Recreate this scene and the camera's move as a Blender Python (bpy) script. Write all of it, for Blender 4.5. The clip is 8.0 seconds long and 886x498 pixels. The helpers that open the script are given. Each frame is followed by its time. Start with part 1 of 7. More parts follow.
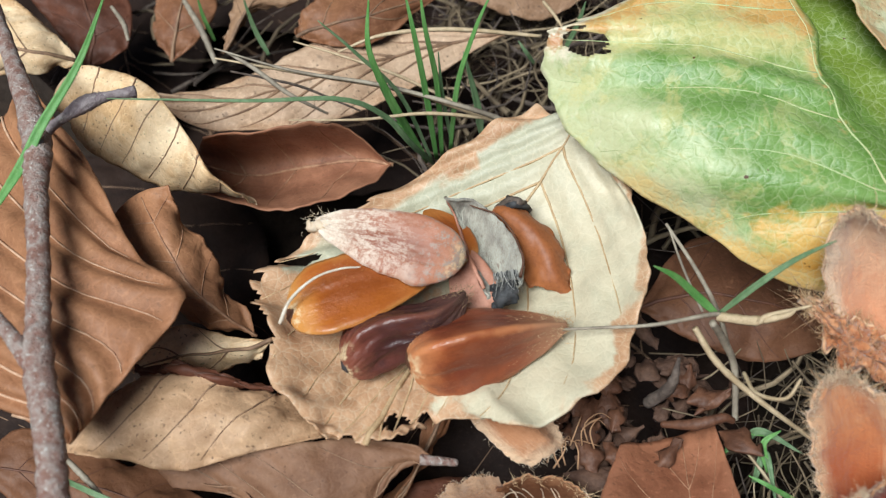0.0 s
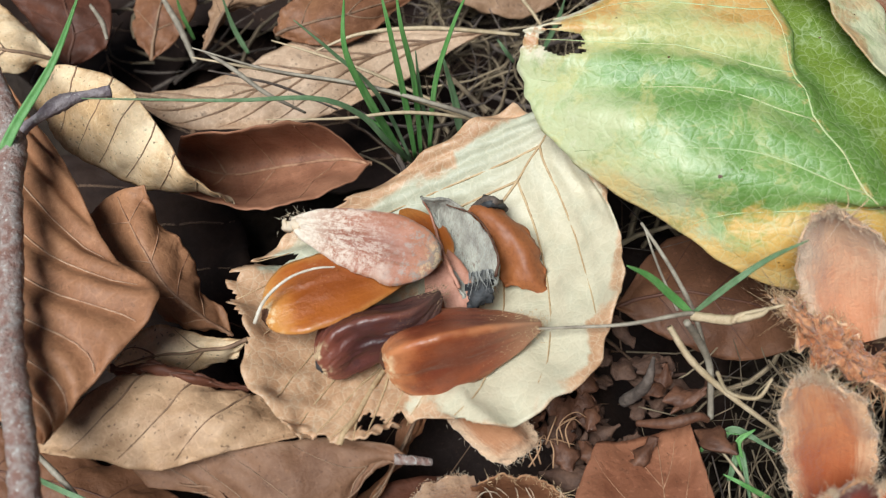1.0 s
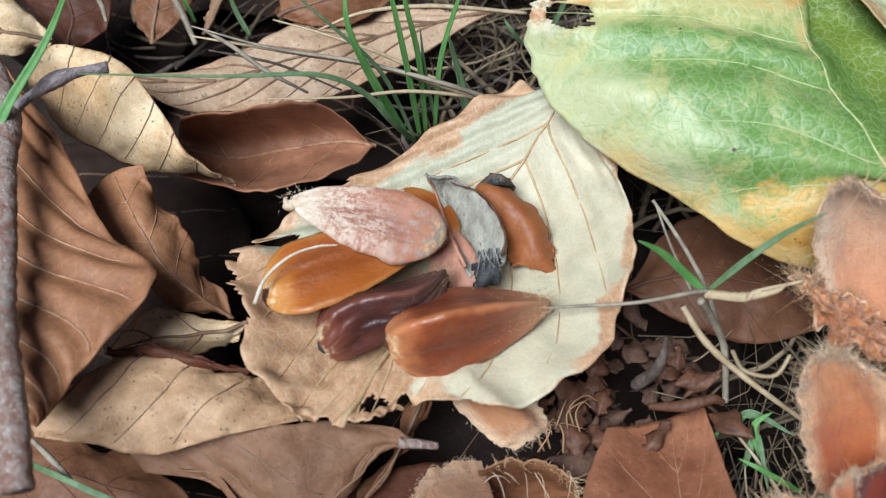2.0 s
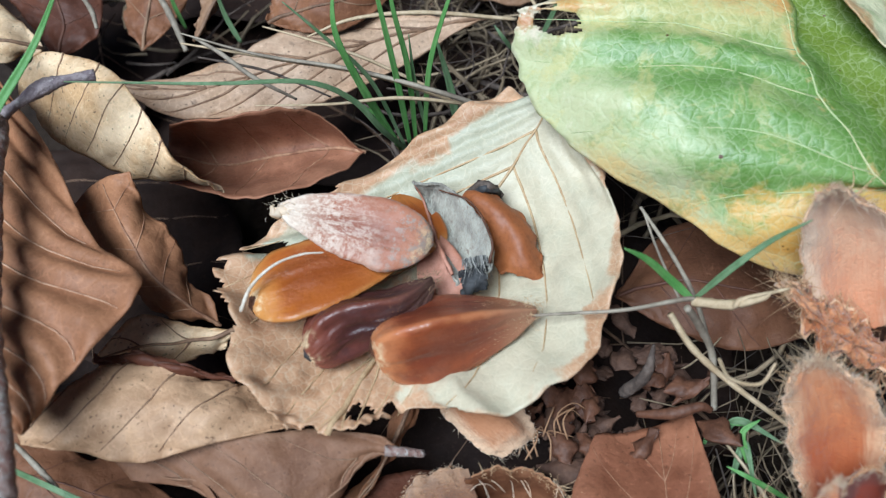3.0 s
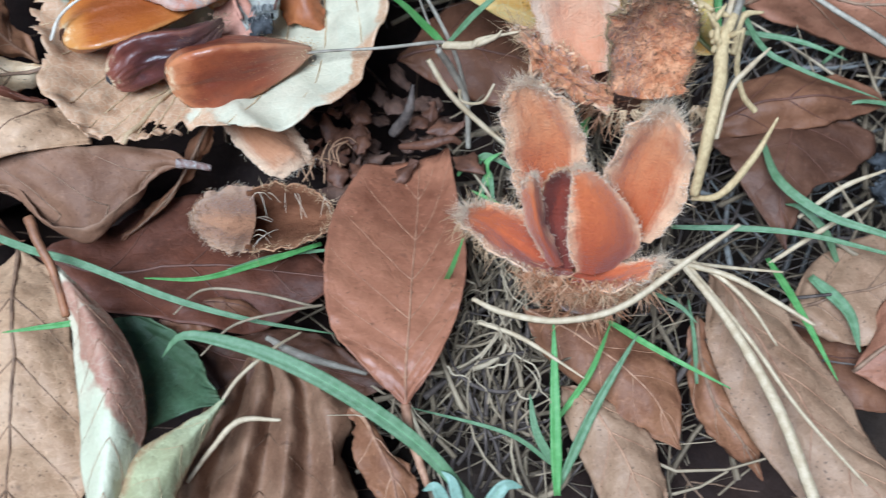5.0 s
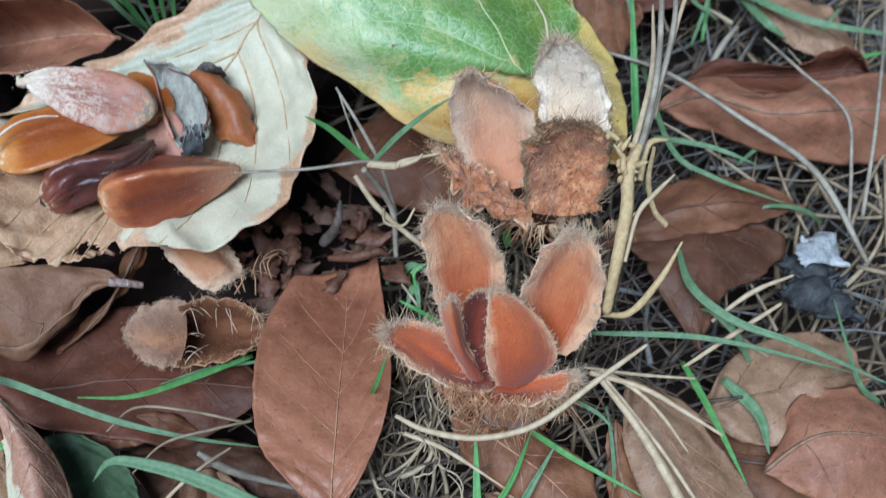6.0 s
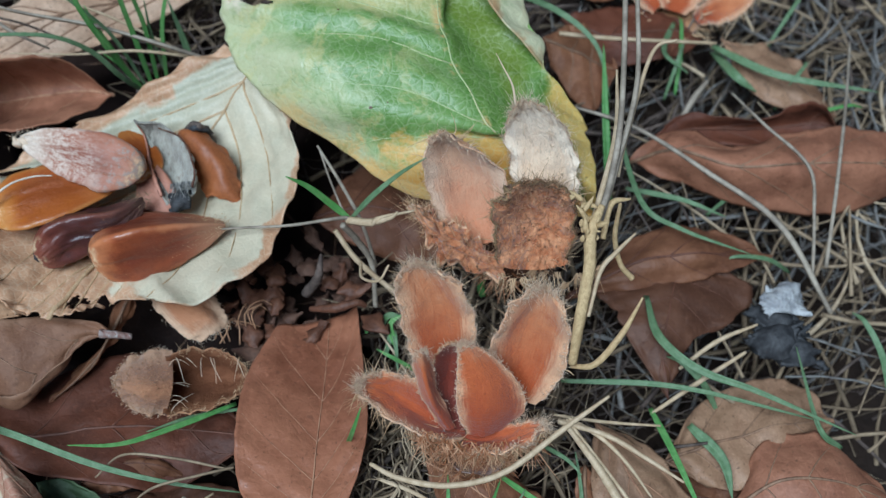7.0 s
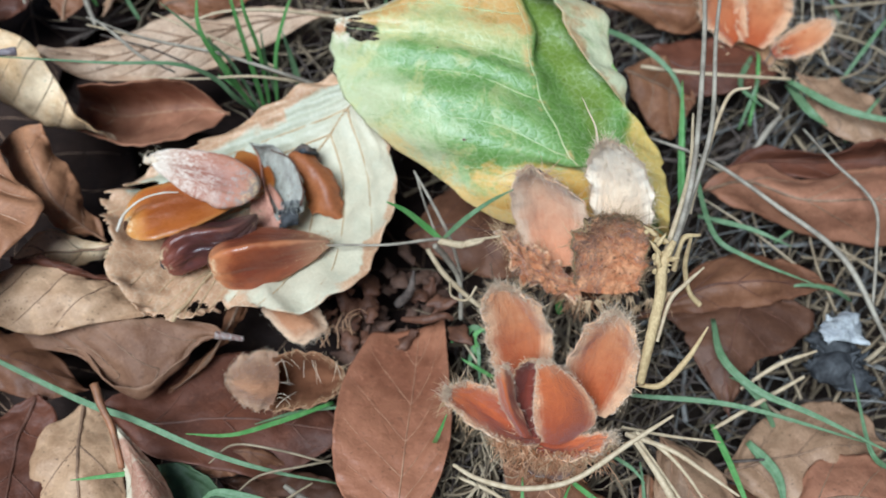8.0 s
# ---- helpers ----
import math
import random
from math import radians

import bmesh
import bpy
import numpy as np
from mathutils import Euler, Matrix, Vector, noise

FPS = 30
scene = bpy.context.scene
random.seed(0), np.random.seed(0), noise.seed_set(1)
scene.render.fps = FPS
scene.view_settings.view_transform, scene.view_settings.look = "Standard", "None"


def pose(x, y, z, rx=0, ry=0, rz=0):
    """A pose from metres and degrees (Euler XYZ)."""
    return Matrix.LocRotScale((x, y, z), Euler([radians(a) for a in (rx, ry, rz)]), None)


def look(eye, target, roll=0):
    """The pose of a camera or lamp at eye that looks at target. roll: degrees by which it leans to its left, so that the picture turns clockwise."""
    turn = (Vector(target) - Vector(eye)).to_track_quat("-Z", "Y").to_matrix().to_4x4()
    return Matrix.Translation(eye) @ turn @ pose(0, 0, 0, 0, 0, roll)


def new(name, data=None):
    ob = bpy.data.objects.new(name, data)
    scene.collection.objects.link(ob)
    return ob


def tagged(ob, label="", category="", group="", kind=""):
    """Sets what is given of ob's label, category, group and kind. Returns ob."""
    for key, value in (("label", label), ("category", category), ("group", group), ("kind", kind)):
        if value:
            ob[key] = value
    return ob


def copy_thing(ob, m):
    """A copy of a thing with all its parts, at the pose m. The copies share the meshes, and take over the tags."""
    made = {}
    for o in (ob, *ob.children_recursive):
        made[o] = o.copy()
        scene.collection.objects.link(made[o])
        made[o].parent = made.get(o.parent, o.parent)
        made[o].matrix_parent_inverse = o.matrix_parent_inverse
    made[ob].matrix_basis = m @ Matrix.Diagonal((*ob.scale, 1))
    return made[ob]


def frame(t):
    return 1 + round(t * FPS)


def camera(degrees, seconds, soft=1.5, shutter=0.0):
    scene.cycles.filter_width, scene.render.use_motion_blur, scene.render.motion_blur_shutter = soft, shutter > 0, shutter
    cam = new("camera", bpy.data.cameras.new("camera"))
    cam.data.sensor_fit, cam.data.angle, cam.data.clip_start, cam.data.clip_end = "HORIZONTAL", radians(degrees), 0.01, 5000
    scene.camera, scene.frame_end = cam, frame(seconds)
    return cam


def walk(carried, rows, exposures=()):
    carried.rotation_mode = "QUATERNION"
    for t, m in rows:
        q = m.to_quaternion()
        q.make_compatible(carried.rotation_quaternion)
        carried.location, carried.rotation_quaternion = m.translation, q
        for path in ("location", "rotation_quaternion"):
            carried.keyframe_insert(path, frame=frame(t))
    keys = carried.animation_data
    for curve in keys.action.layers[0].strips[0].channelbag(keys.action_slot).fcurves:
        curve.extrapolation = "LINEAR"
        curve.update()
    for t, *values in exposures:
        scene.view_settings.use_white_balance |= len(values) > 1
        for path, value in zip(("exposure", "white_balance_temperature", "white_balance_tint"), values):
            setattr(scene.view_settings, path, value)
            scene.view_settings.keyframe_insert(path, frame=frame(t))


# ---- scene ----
cam = camera(45.77, 8.0, soft=1.2, shutter=0.4)
# the shallow depth of a close-up
cam.data.dof.use_dof, cam.data.dof.focus_distance, cam.data.dof.aperture_fstop = True, 0.102, 40.0
# rows in centimetres from the first eye, in the frame of a camera that looks down at the litter
CM, EYE, TILT = 0.01, 9.3, -58.0
PATH = [
    (0.0, 0.000, 0.000, 0.000, 90.00, -0.00, -0.00),
    (0.5, 0.117, -0.046, -0.020, 89.75, 0.11, -0.15),
    (1.0, 0.195, -0.007, 0.039, 89.74, 0.07, -0.18),
    (1.2, 0.167, 0.099, -0.034, 89.62, 0.05, -0.04),
    (2.5, 0.291, 0.258, -0.287, 90.66, 0.37, 0.42),
    (3.0, 0.385, 0.283, -0.209, 90.47, 0.34, 0.58),
    (3.5, 0.543, 0.169, -0.264, 90.12, 0.19, 0.31),
    (4.0, 0.660, -0.400, -0.553, 88.90, -0.06, -0.72),
    (4.5, 1.137, -1.088, -1.303, 85.98, -0.98, -2.00),
    (5.0, 1.703, -1.394, -1.715, 85.06, -1.37, -3.91),
    (5.2, 1.818, -1.275, -1.665, 85.31, -1.39, -4.76),
    (6.3, 2.072, -1.981, -0.599, 86.85, -0.78, -5.94),
    (6.5, 1.997, -2.086, -0.678, 87.09, -0.87, -5.89),
    (7.0, 2.363, -2.271, -0.418, 87.62, -0.80, -5.40),
    (7.5, 2.123, -2.930, -0.201, 86.97, -1.28, -3.60),
    (8.0, 2.115, -3.332, 0.114, 86.35, -2.74, -1.37),
]
walk(cam, [(t, pose(0, 0, CM * EYE, TILT, 0, 0) @ pose(CM * x, CM * y, CM * z, rx, ry, rz)) for t, x, y, z, rx, ry, rz in PATH],
     [(0.0, 0.09, 5950, 9), (1.2, 0.09, 5900, 9), (2.5, 0.07, 5450, 9), (3.5, 0.08, 5200, 9), (5.0, 0.30, 4850, 8), (6.4, -0.23, 4950, 7), (7.0, -0.34, 5080, 7), (7.5, 0.06, 5150, 7), (8.0, 0.08, 5230, 7)])

# ---- light: a bright overcast sky under open trees ----
world = bpy.data.worlds.new("overcast_sky")
scene.world = world
world.use_nodes = True
wn = world.node_tree
sky = wn.nodes.new("ShaderNodeTexSky")
sky.sky_type = "NISHITA"
sky.sun_disc = False
sky.sun_elevation = radians(62)
sky.sun_rotation = radians(-140)
sky.air_density, sky.dust_density, sky.ozone_density = 1.0, 4.0, 0.6
wn.links.new(sky.outputs[0], wn.nodes["Background"].inputs[0])
wn.nodes["Background"].inputs[1].default_value = 0.020
sun = new("sun", bpy.data.lights.new("sun", "SUN"))
sun.data.energy, sun.data.angle, sun.data.color = 5.0, radians(33), (0.97, 1.0, 0.95)
sun.matrix_world = look((-0.34, -0.40, 1.0), (0, 0, 0))

# ---- helpers for building ----
rnd = random.Random(7)
BASE = {}


def V(p):
    return np.array(p, float)


def thing(name, base, label, category, group="", kind=""):
    """An Empty at a thing's base, in centimetres."""
    ob = new(name)
    ob.empty_display_size = 0.002
    ob.location = V(base) * CM
    BASE[ob.name] = V(base)
    return tagged(ob, label, category, group, kind)


def mesh_from(verts, faces, name):
    me = bpy.data.meshes.new(name)
    me.from_pydata([tuple(v) for v in verts], [], faces)
    me.polygons.foreach_set("use_smooth", [True] * len(me.polygons))
    return me


def part(name, verts, faces, material, parent, label="", thick=0.0, uvs=None):
    """One mesh under a thing or a part; verts in centimetres of the place."""
    base = BASE[parent.name] if parent else V((0, 0, 0))
    me = mesh_from((np.asarray(verts, float) - base) * CM, faces, name)
    if uvs:
        loops = np.empty(len(me.loops), int)
        me.loops.foreach_get("vertex_index", loops)
        for key, val in uvs.items():
            lay = me.uv_layers.new(name=key)
            lay.data.foreach_set("uv", np.asarray(val, float)[loops].ravel())
    me.materials.append(material)
    ob = new(name, me)
    ob.parent = parent
    BASE[ob.name] = base
    if label:
        tagged(ob, label)
    if thick:
        mod = ob.modifiers.new("thickness", "SOLIDIFY")
        mod.thickness, mod.offset = thick * CM, 0.0
    return ob


def spline(pts, n):
    """Catmull-Rom through the points, n samples."""
    p = np.asarray(pts, float)
    p = np.concatenate([[2 * p[0] - p[1]], p, [2 * p[-1] - p[-2]]])
    s = np.linspace(0, len(p) - 3, n)
    i = np.minimum(s.astype(int), len(p) - 4)
    f = (s - i).reshape((-1,) + (1,) * (p.ndim - 1))
    a, b, c, d = p[i], p[i + 1], p[i + 2], p[i + 3]
    return 0.5 * (2 * b + (c - a) * f + (2 * a - 5 * b + 4 * c - d) * f * f + (3 * b - a - 3 * c + d) * f ** 3)


def tube(path, radii, sides=6, caps=True, jitter=0.0):
    """Verts and faces of a tube along a path with a radius at each point."""
    path = np.asarray(path, float)
    n = len(path)
    radii = np.broadcast_to(np.asarray(radii, float), (n,))
    tang = np.gradient(path, axis=0)
    tang /= np.linalg.norm(tang, axis=1)[:, None] + 1e-9
    up = V((0.13, 0.21, 1.0)) if abs(tang[0][2]) < 0.9 else V((1.0, 0.2, 0.1))
    verts = []
    for k in range(n):
        s = np.cross(tang[k], up)
        s /= np.linalg.norm(s) + 1e-9
        u = np.cross(s, tang[k])
        up = u
        for j in range(sides):
            a = 2 * math.pi * j / sides
            r = radii[k] * (1 + jitter * rnd.uniform(-1, 1))
            verts.append(path[k] + r * (math.cos(a) * s + math.sin(a) * u))
    faces = [(k * sides + j, k * sides + (j + 1) % sides, (k + 1) * sides + (j + 1) % sides, (k + 1) * sides + j)
             for k in range(n - 1) for j in range(sides)]
    if caps:
        faces += [tuple(range(sides))[::-1], tuple((n - 1) * sides + j for j in range(sides))]
    return verts, faces


def join(chunks):
    verts, faces = [], []
    for v, f in chunks:
        o = len(verts)
        verts.extend(v)
        faces.extend(tuple(i + o for i in q) for q in f)
    return verts, faces


def fbm(x, y=0.0, z=0.0, octaves=3):
    return noise.fractal((x, y, z), 0.6, 2.0, octaves)


# ---- materials ----
def rgb(*c):
    return (*c, 1.0)


class Nodes:
    """A short hand for a node material."""

    def __init__(self, name):
        self.m = bpy.data.materials.new(name)
        self.m.use_nodes = True
        self.t = self.m.node_tree
        self.bsdf = self.t.nodes["Principled BSDF"]
        self.out = self.t.nodes["Material Output"]

    def add(self, kind, **inputs):
        n = self.t.nodes.new(kind)
        for k, v in inputs.items():
            self.put(n, k.replace("_", " "), v)
        return n

    def put(self, n, key, v):
        s = n.inputs[key]
        if isinstance(v, bpy.types.NodeSocket):
            self.t.links.new(v, s)
        else:
            s.default_value = v

    def uv(self, name):
        n = self.add("ShaderNodeUVMap")
        n.uv_map = name
        return n.outputs[0]

    def coords(self, scale=(1, 1, 1)):
        """Place on the object in centimetres, shifted for each object."""
        c = self.add("ShaderNodeTexCoord")
        o = self.add("ShaderNodeObjectInfo")
        s = self.add("ShaderNodeVectorMath")
        s.operation = "MULTIPLY"
        self.t.links.new(c.outputs["Object"], s.inputs[0])
        s.inputs[1].default_value = [100 * k for k in scale]
        j = self.add("ShaderNodeVectorMath")
        j.operation = "MULTIPLY_ADD"
        self.t.links.new(o.outputs["Random"], j.inputs[0])
        j.inputs[1].default_value = (17, 31, 23)
        self.t.links.new(s.outputs[0], j.inputs[2])
        return j.outputs[0]

    def noise(self, vec, scale, detail=4, rough=0.6, distort=0.0):
        return self.add("ShaderNodeTexNoise", Vector=vec, Scale=scale, Detail=detail, Roughness=rough, Distortion=distort).outputs[0]

    def cells(self, vec, scale, feature="DISTANCE_TO_EDGE", out=0):
        n = self.add("ShaderNodeTexVoronoi", Vector=vec, Scale=scale)
        n.feature = feature
        return n.outputs[out]

    def math(self, op, a, b=0.5, clamp=False):
        n = self.add("ShaderNodeMath")
        n.operation, n.use_clamp = op, clamp
        self.put(n, 0, a)
        self.put(n, 1, b)
        return n.outputs[0]

    def band(self, v, lo, hi, a=0.0, b=1.0):
        n = self.add("ShaderNodeMapRange", Value=v)
        n.interpolation_type = "SMOOTHSTEP"
        for k, x in zip(("From Min", "From Max", "To Min", "To Max"), (lo, hi, a, b)):
            n.inputs[k].default_value = x
        return n.outputs[0]

    def mix(self, f, a, b, mode="MIX"):
        n = self.add("ShaderNodeMix")
        n.data_type, n.blend_type = "RGBA", mode
        self.put(n, 0, f)
        self.put(n, 6, a)
        self.put(n, 7, b)
        return n.outputs[2]

    def split(self, vec):
        return self.add("ShaderNodeSeparateXYZ", Vector=vec).outputs

    def bump(self, height, dist, strength=1.0, normal=None):
        n = self.add("ShaderNodeBump", Height=height, Distance=dist * CM, Strength=strength)
        if normal:
            self.t.links.new(normal, n.inputs["Normal"])
        return n.outputs[0]

    def finish(self, color, rough=0.6, normal=None, spec=0.4, translucent=0.0, sheen=0.0, coat=0.0):
        b = self.bsdf
        for k, v in (("Base Color", color), ("Roughness", rough), ("Specular IOR Level", spec), ("Sheen Weight", sheen), ("Coat Weight", coat)):
            self.put(b, k, v)
        if sheen:
            b.inputs["Sheen Roughness"].default_value = 0.5
        if coat:
            b.inputs["Coat Roughness"].default_value = 0.2
        if normal:
            self.t.links.new(normal, b.inputs["Normal"])
        if translucent:
            tr = self.add("ShaderNodeBsdfTranslucent", Color=color)
            mx = self.add("ShaderNodeMixShader", Fac=translucent)
            self.t.links.new(b.outputs[0], mx.inputs[1])
            self.t.links.new(tr.outputs[0], mx.inputs[2])
            self.t.links.new(mx.outputs[0], self.out.inputs[0])
        return self.m


def net_relief(k, uv, col, coarse, fine, tint, amount, relief=0.016):
    """Fine net veins drawn on a leaf, and the relief that goes with them."""
    warp = k.add("ShaderNodeTexNoise", Vector=uv, Scale=5.0)
    off = k.add("ShaderNodeVectorMath")
    off.operation = "MULTIPLY_ADD"
    k.t.links.new(warp.outputs[1], off.inputs[0])
    off.inputs[1].default_value = (0.12, 0.12, 0.12)
    k.t.links.new(uv, off.inputs[2])
    c1, c2 = k.cells(off.outputs[0], coarse), k.cells(off.outputs[0], fine)
    col = k.mix(k.math("MULTIPLY", k.band(c1, 0.0, 0.06, 1.0, 0.0), amount), col, rgb(*tint))
    col = k.mix(k.math("MULTIPLY", k.band(c2, 0.0, 0.10, 1.0, 0.0), amount * 0.5), col, rgb(*tint))
    h = k.math("ADD", k.band(c1, 0.0, 0.22), k.math("MULTIPLY", k.band(c2, 0.0, 0.3), 0.4))
    return col, k.bump(h, relief, 0.5)


def leaf_material(name, main, second, margin, margin_at=0.9, spots=0.25, net=0.35, rough=0.58, translucent=0.06, blotch=0.9, spot_colour=(0.05, 0.025, 0.015)):
    """Blotched leaf with fine net veins, grain, specks and a margin of another colour."""
    k = Nodes(name)
    uv, nv = k.coords(), k.uv("norm")
    big = k.noise(uv, blotch, 5, 0.62, 0.4)
    mid = k.noise(uv, 4.0, 6, 0.7)
    fine = k.noise(uv, 38.0, 3, 0.6)
    col = k.mix(k.band(big, 0.36, 0.66), rgb(*main), rgb(*second))
    wob = k.math("SUBTRACT", k.math("MULTIPLY", k.split(nv)[1], 2.0), 1.0)
    across = k.math("ABSOLUTE", wob, 0)
    across = k.math("ADD", across, k.math("MULTIPLY", k.math("SUBTRACT", big, 0.5), 0.9))
    col = k.mix(k.band(across, margin_at - 0.12, margin_at + 0.1), col, rgb(*margin))
    pale = tuple(min(1.0, 0.72 * a + 0.72 * b + 0.015) for a, b in zip(main, second))
    col, nrm = net_relief(k, uv, col, 7.0, 19.0, pale, net * 0.8, 0.004)
    col = k.mix(k.math("MULTIPLY", k.band(mid, 0.35, 0.72), 0.75), col, k.mix(0.8, col, rgb(0.62, 0.55, 0.5), "MULTIPLY"))
    col = k.mix(k.math("MULTIPLY", k.band(fine, 0.45, 0.8), 0.35), col, k.mix(0.5, col, rgb(0.6, 0.5, 0.42), "MULTIPLY"))
    speck = k.math("MULTIPLY", k.band(k.noise(uv, 7.5, 2, 0.5), 0.66, 0.74), spots)
    col = k.mix(speck, col, rgb(*spot_colour))
    dust = k.math("MULTIPLY", k.band(k.noise(uv, 26.0, 2, 0.5), 0.64, 0.72), min(0.8, spots * 1.3))
    col = k.mix(dust, col, rgb(*spot_colour))
    worn = k.math("MULTIPLY", k.band(k.noise(uv, 15.0, 4, 0.7), 0.56, 0.72), 0.4)
    col = k.mix(worn, col, rgb(*tuple(min(1.0, 1.45 * x + 0.006) for x in main)))
    nrm = k.bump(k.math("ADD", mid, k.math("MULTIPLY", fine, 0.5)), 0.010, 0.5, nrm)
    ro = k.math("ADD", k.math("MULTIPLY", mid, 0.3), rough - 0.15)
    return k.finish(col, ro, nrm, 0.3, translucent)


def plain_material(name, a, b, scale=3.0, rough=0.6, bump=0.015, stretch=(1, 1, 1), spec=0.4, specks=None, sheen=0.0, coat=0.0, translucent=0.0, fine=30.0):
    """Two colours in cloudy grain at two scales, with a little relief."""
    k = Nodes(name)
    co = k.coords(stretch)
    n1, n2 = k.noise(co, scale, 5, 0.65, 0.3), k.noise(co, fine, 3, 0.6)
    col = k.mix(k.band(n1, 0.35, 0.68), rgb(*a), rgb(*b))
    col = k.mix(k.math("MULTIPLY", k.band(n2, 0.4, 0.75), 0.5), col, k.mix(1.0, col, rgb(0.62, 0.55, 0.5), "MULTIPLY"))
    if specks:
        col = k.mix(k.band(k.noise(co, scale * 2.6, 3, 0.6), 0.6, 0.68), col, rgb(*specks))
    nrm = k.bump(k.math("ADD", n1, k.math("MULTIPLY", n2, 0.5)), bump, 0.7)
    return k.finish(col, k.math("ADD", k.math("MULTIPLY", n2, 0.25), rough - 0.12), nrm, spec, translucent, sheen, coat)


M = {}
M["rust"] = leaf_material("rust_leaf", (0.267, 0.122, 0.057), (0.185, 0.077, 0.037), (0.224, 0.099, 0.048))
M["russet"] = leaf_material("russet_leaf", (0.37, 0.175, 0.085), (0.28, 0.125, 0.06), (0.32, 0.145, 0.07))
M["oval"] = leaf_material("smooth_rosy_leaf", (0.345, 0.145, 0.078), (0.215, 0.080, 0.042), (0.29, 0.120, 0.066), net=0.10, rough=0.42, spots=0.35, blotch=0.55)
M["tan"] = leaf_material("tan_leaf", (0.344, 0.211, 0.124), (0.249, 0.140, 0.078), (0.284, 0.167, 0.097), spots=0.5)
M["buff"] = leaf_material("buff_leaf", (0.51, 0.325, 0.19), (0.39, 0.23, 0.125), (0.43, 0.255, 0.14), spots=0.5)
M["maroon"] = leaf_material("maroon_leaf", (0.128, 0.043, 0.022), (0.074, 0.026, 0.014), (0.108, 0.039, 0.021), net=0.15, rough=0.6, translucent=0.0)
M["rosy"] = leaf_material("rosy_brown_leaf", (0.351, 0.159, 0.089), (0.244, 0.102, 0.057), (0.322, 0.143, 0.078), net=0.25, spots=0.35)
M["cream"] = leaf_material("cream_leaf_underside", (0.82, 0.62, 0.40), (0.64, 0.40, 0.20), (0.56, 0.34, 0.17), spots=0.55, blotch=1.3)
M["beige"] = leaf_material("beige_leaf", (0.60, 0.425, 0.295), (0.46, 0.305, 0.195), (0.44, 0.27, 0.16), spots=0.5)
M["vein_pale"] = plain_material("pale_vein", (0.52, 0.37, 0.21), (0.42, 0.27, 0.14), 4)
M["vein_maroon"] = plain_material("maroon_vein", (0.135, 0.055, 0.032), (0.085, 0.036, 0.022), 5.0, 0.6, 0.01)
M["vein_tan"] = plain_material("tan_vein", (0.58, 0.38, 0.25), (0.40, 0.22, 0.13), 6.0, 0.6, 0.01)
M["vein_dark"] = plain_material("dark_vein", (0.30, 0.18, 0.105), (0.14, 0.08, 0.048), 5.0, 0.65, 0.01)
M["vein_rust"] = plain_material("rusty_vein", (0.46, 0.26, 0.15), (0.24, 0.11, 0.06), 5.0, 0.65, 0.01)
M["drab"] = leaf_material("drab_brown_leaf", (0.235, 0.120, 0.066), (0.150, 0.070, 0.038), (0.27, 0.155, 0.092), net=0.2, spots=0.35, rough=0.66)
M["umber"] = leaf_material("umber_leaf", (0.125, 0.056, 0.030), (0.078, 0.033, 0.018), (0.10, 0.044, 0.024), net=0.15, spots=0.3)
M["ripple"] = leaf_material("dull_tan_brown_leaf", (0.30, 0.172, 0.100), (0.20, 0.102, 0.056), (0.25, 0.135, 0.075), net=0.2, spots=0.35, rough=0.6)
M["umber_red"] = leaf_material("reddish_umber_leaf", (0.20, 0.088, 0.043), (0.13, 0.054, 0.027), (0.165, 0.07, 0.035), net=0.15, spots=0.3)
M["weathered"] = plain_material("weathered_pale_wood", (0.50, 0.50, 0.49), (0.24, 0.24, 0.25), 5.0, 0.8, 0.06)
M["sage"] = plain_material("grey_green_blade", (0.22, 0.32, 0.24), (0.30, 0.40, 0.31), 3.0, 0.5, 0.01, translucent=0.1)
M["scrap"] = plain_material("dark_brown_scrap", (0.070, 0.034, 0.021), (0.120, 0.062, 0.038), 5.0, 0.75, 0.03)
M["stalk"] = plain_material("brown_leaf_stalk", (0.34, 0.15, 0.07), (0.22, 0.10, 0.05), 5.0, 0.55, 0.01)
M["grass_vein"] = plain_material("grass_midvein", (0.20, 0.40, 0.15), (0.24, 0.44, 0.20), 2.0, 0.5, 0.005)
M["vein_green"] = plain_material("yellow_green_vein", (0.40, 0.50, 0.24), (0.50, 0.47, 0.24), 2)
# near-black: the shade deep between the leaves is put into this colour
M["gap_shade"] = leaf_material("gap_shade_leaf", (0.026, 0.012, 0.007), (0.015, 0.007, 0.005), (0.022, 0.011, 0.007), rough=0.85, net=0.15, translucent=0.0)
M["soil"] = plain_material("dark_humus", (0.018, 0.010, 0.006), (0.034, 0.020, 0.012), 1.6, 0.9, 0.12, fine=9.0)
M["grass"] = plain_material("green_grass", (0.12, 0.31, 0.075), (0.19, 0.39, 0.12), 2.0, 0.45, 0.008, (6, 6, 0.6), translucent=0.2)
M["grass_blue"] = plain_material("dull_green_grass", (0.13, 0.22, 0.10), (0.20, 0.30, 0.155), 2.0, 0.45, 0.008, (6, 6, 0.6), translucent=0.2)
M["straw"] = plain_material("dry_straw", (0.56, 0.435, 0.280), (0.43, 0.315, 0.185), 3.0, 0.6, 0.01, (3, 3, 0.8))
M["straw_grey"] = plain_material("weathered_straw", (0.37, 0.315, 0.24), (0.19, 0.155, 0.115), 3.0, 0.65, 0.01)
M["straw_gold"] = plain_material("golden_straw", (0.64, 0.47, 0.24), (0.47, 0.32, 0.15), 4.0, 0.6, 0.02, (7, 7, 0.5))
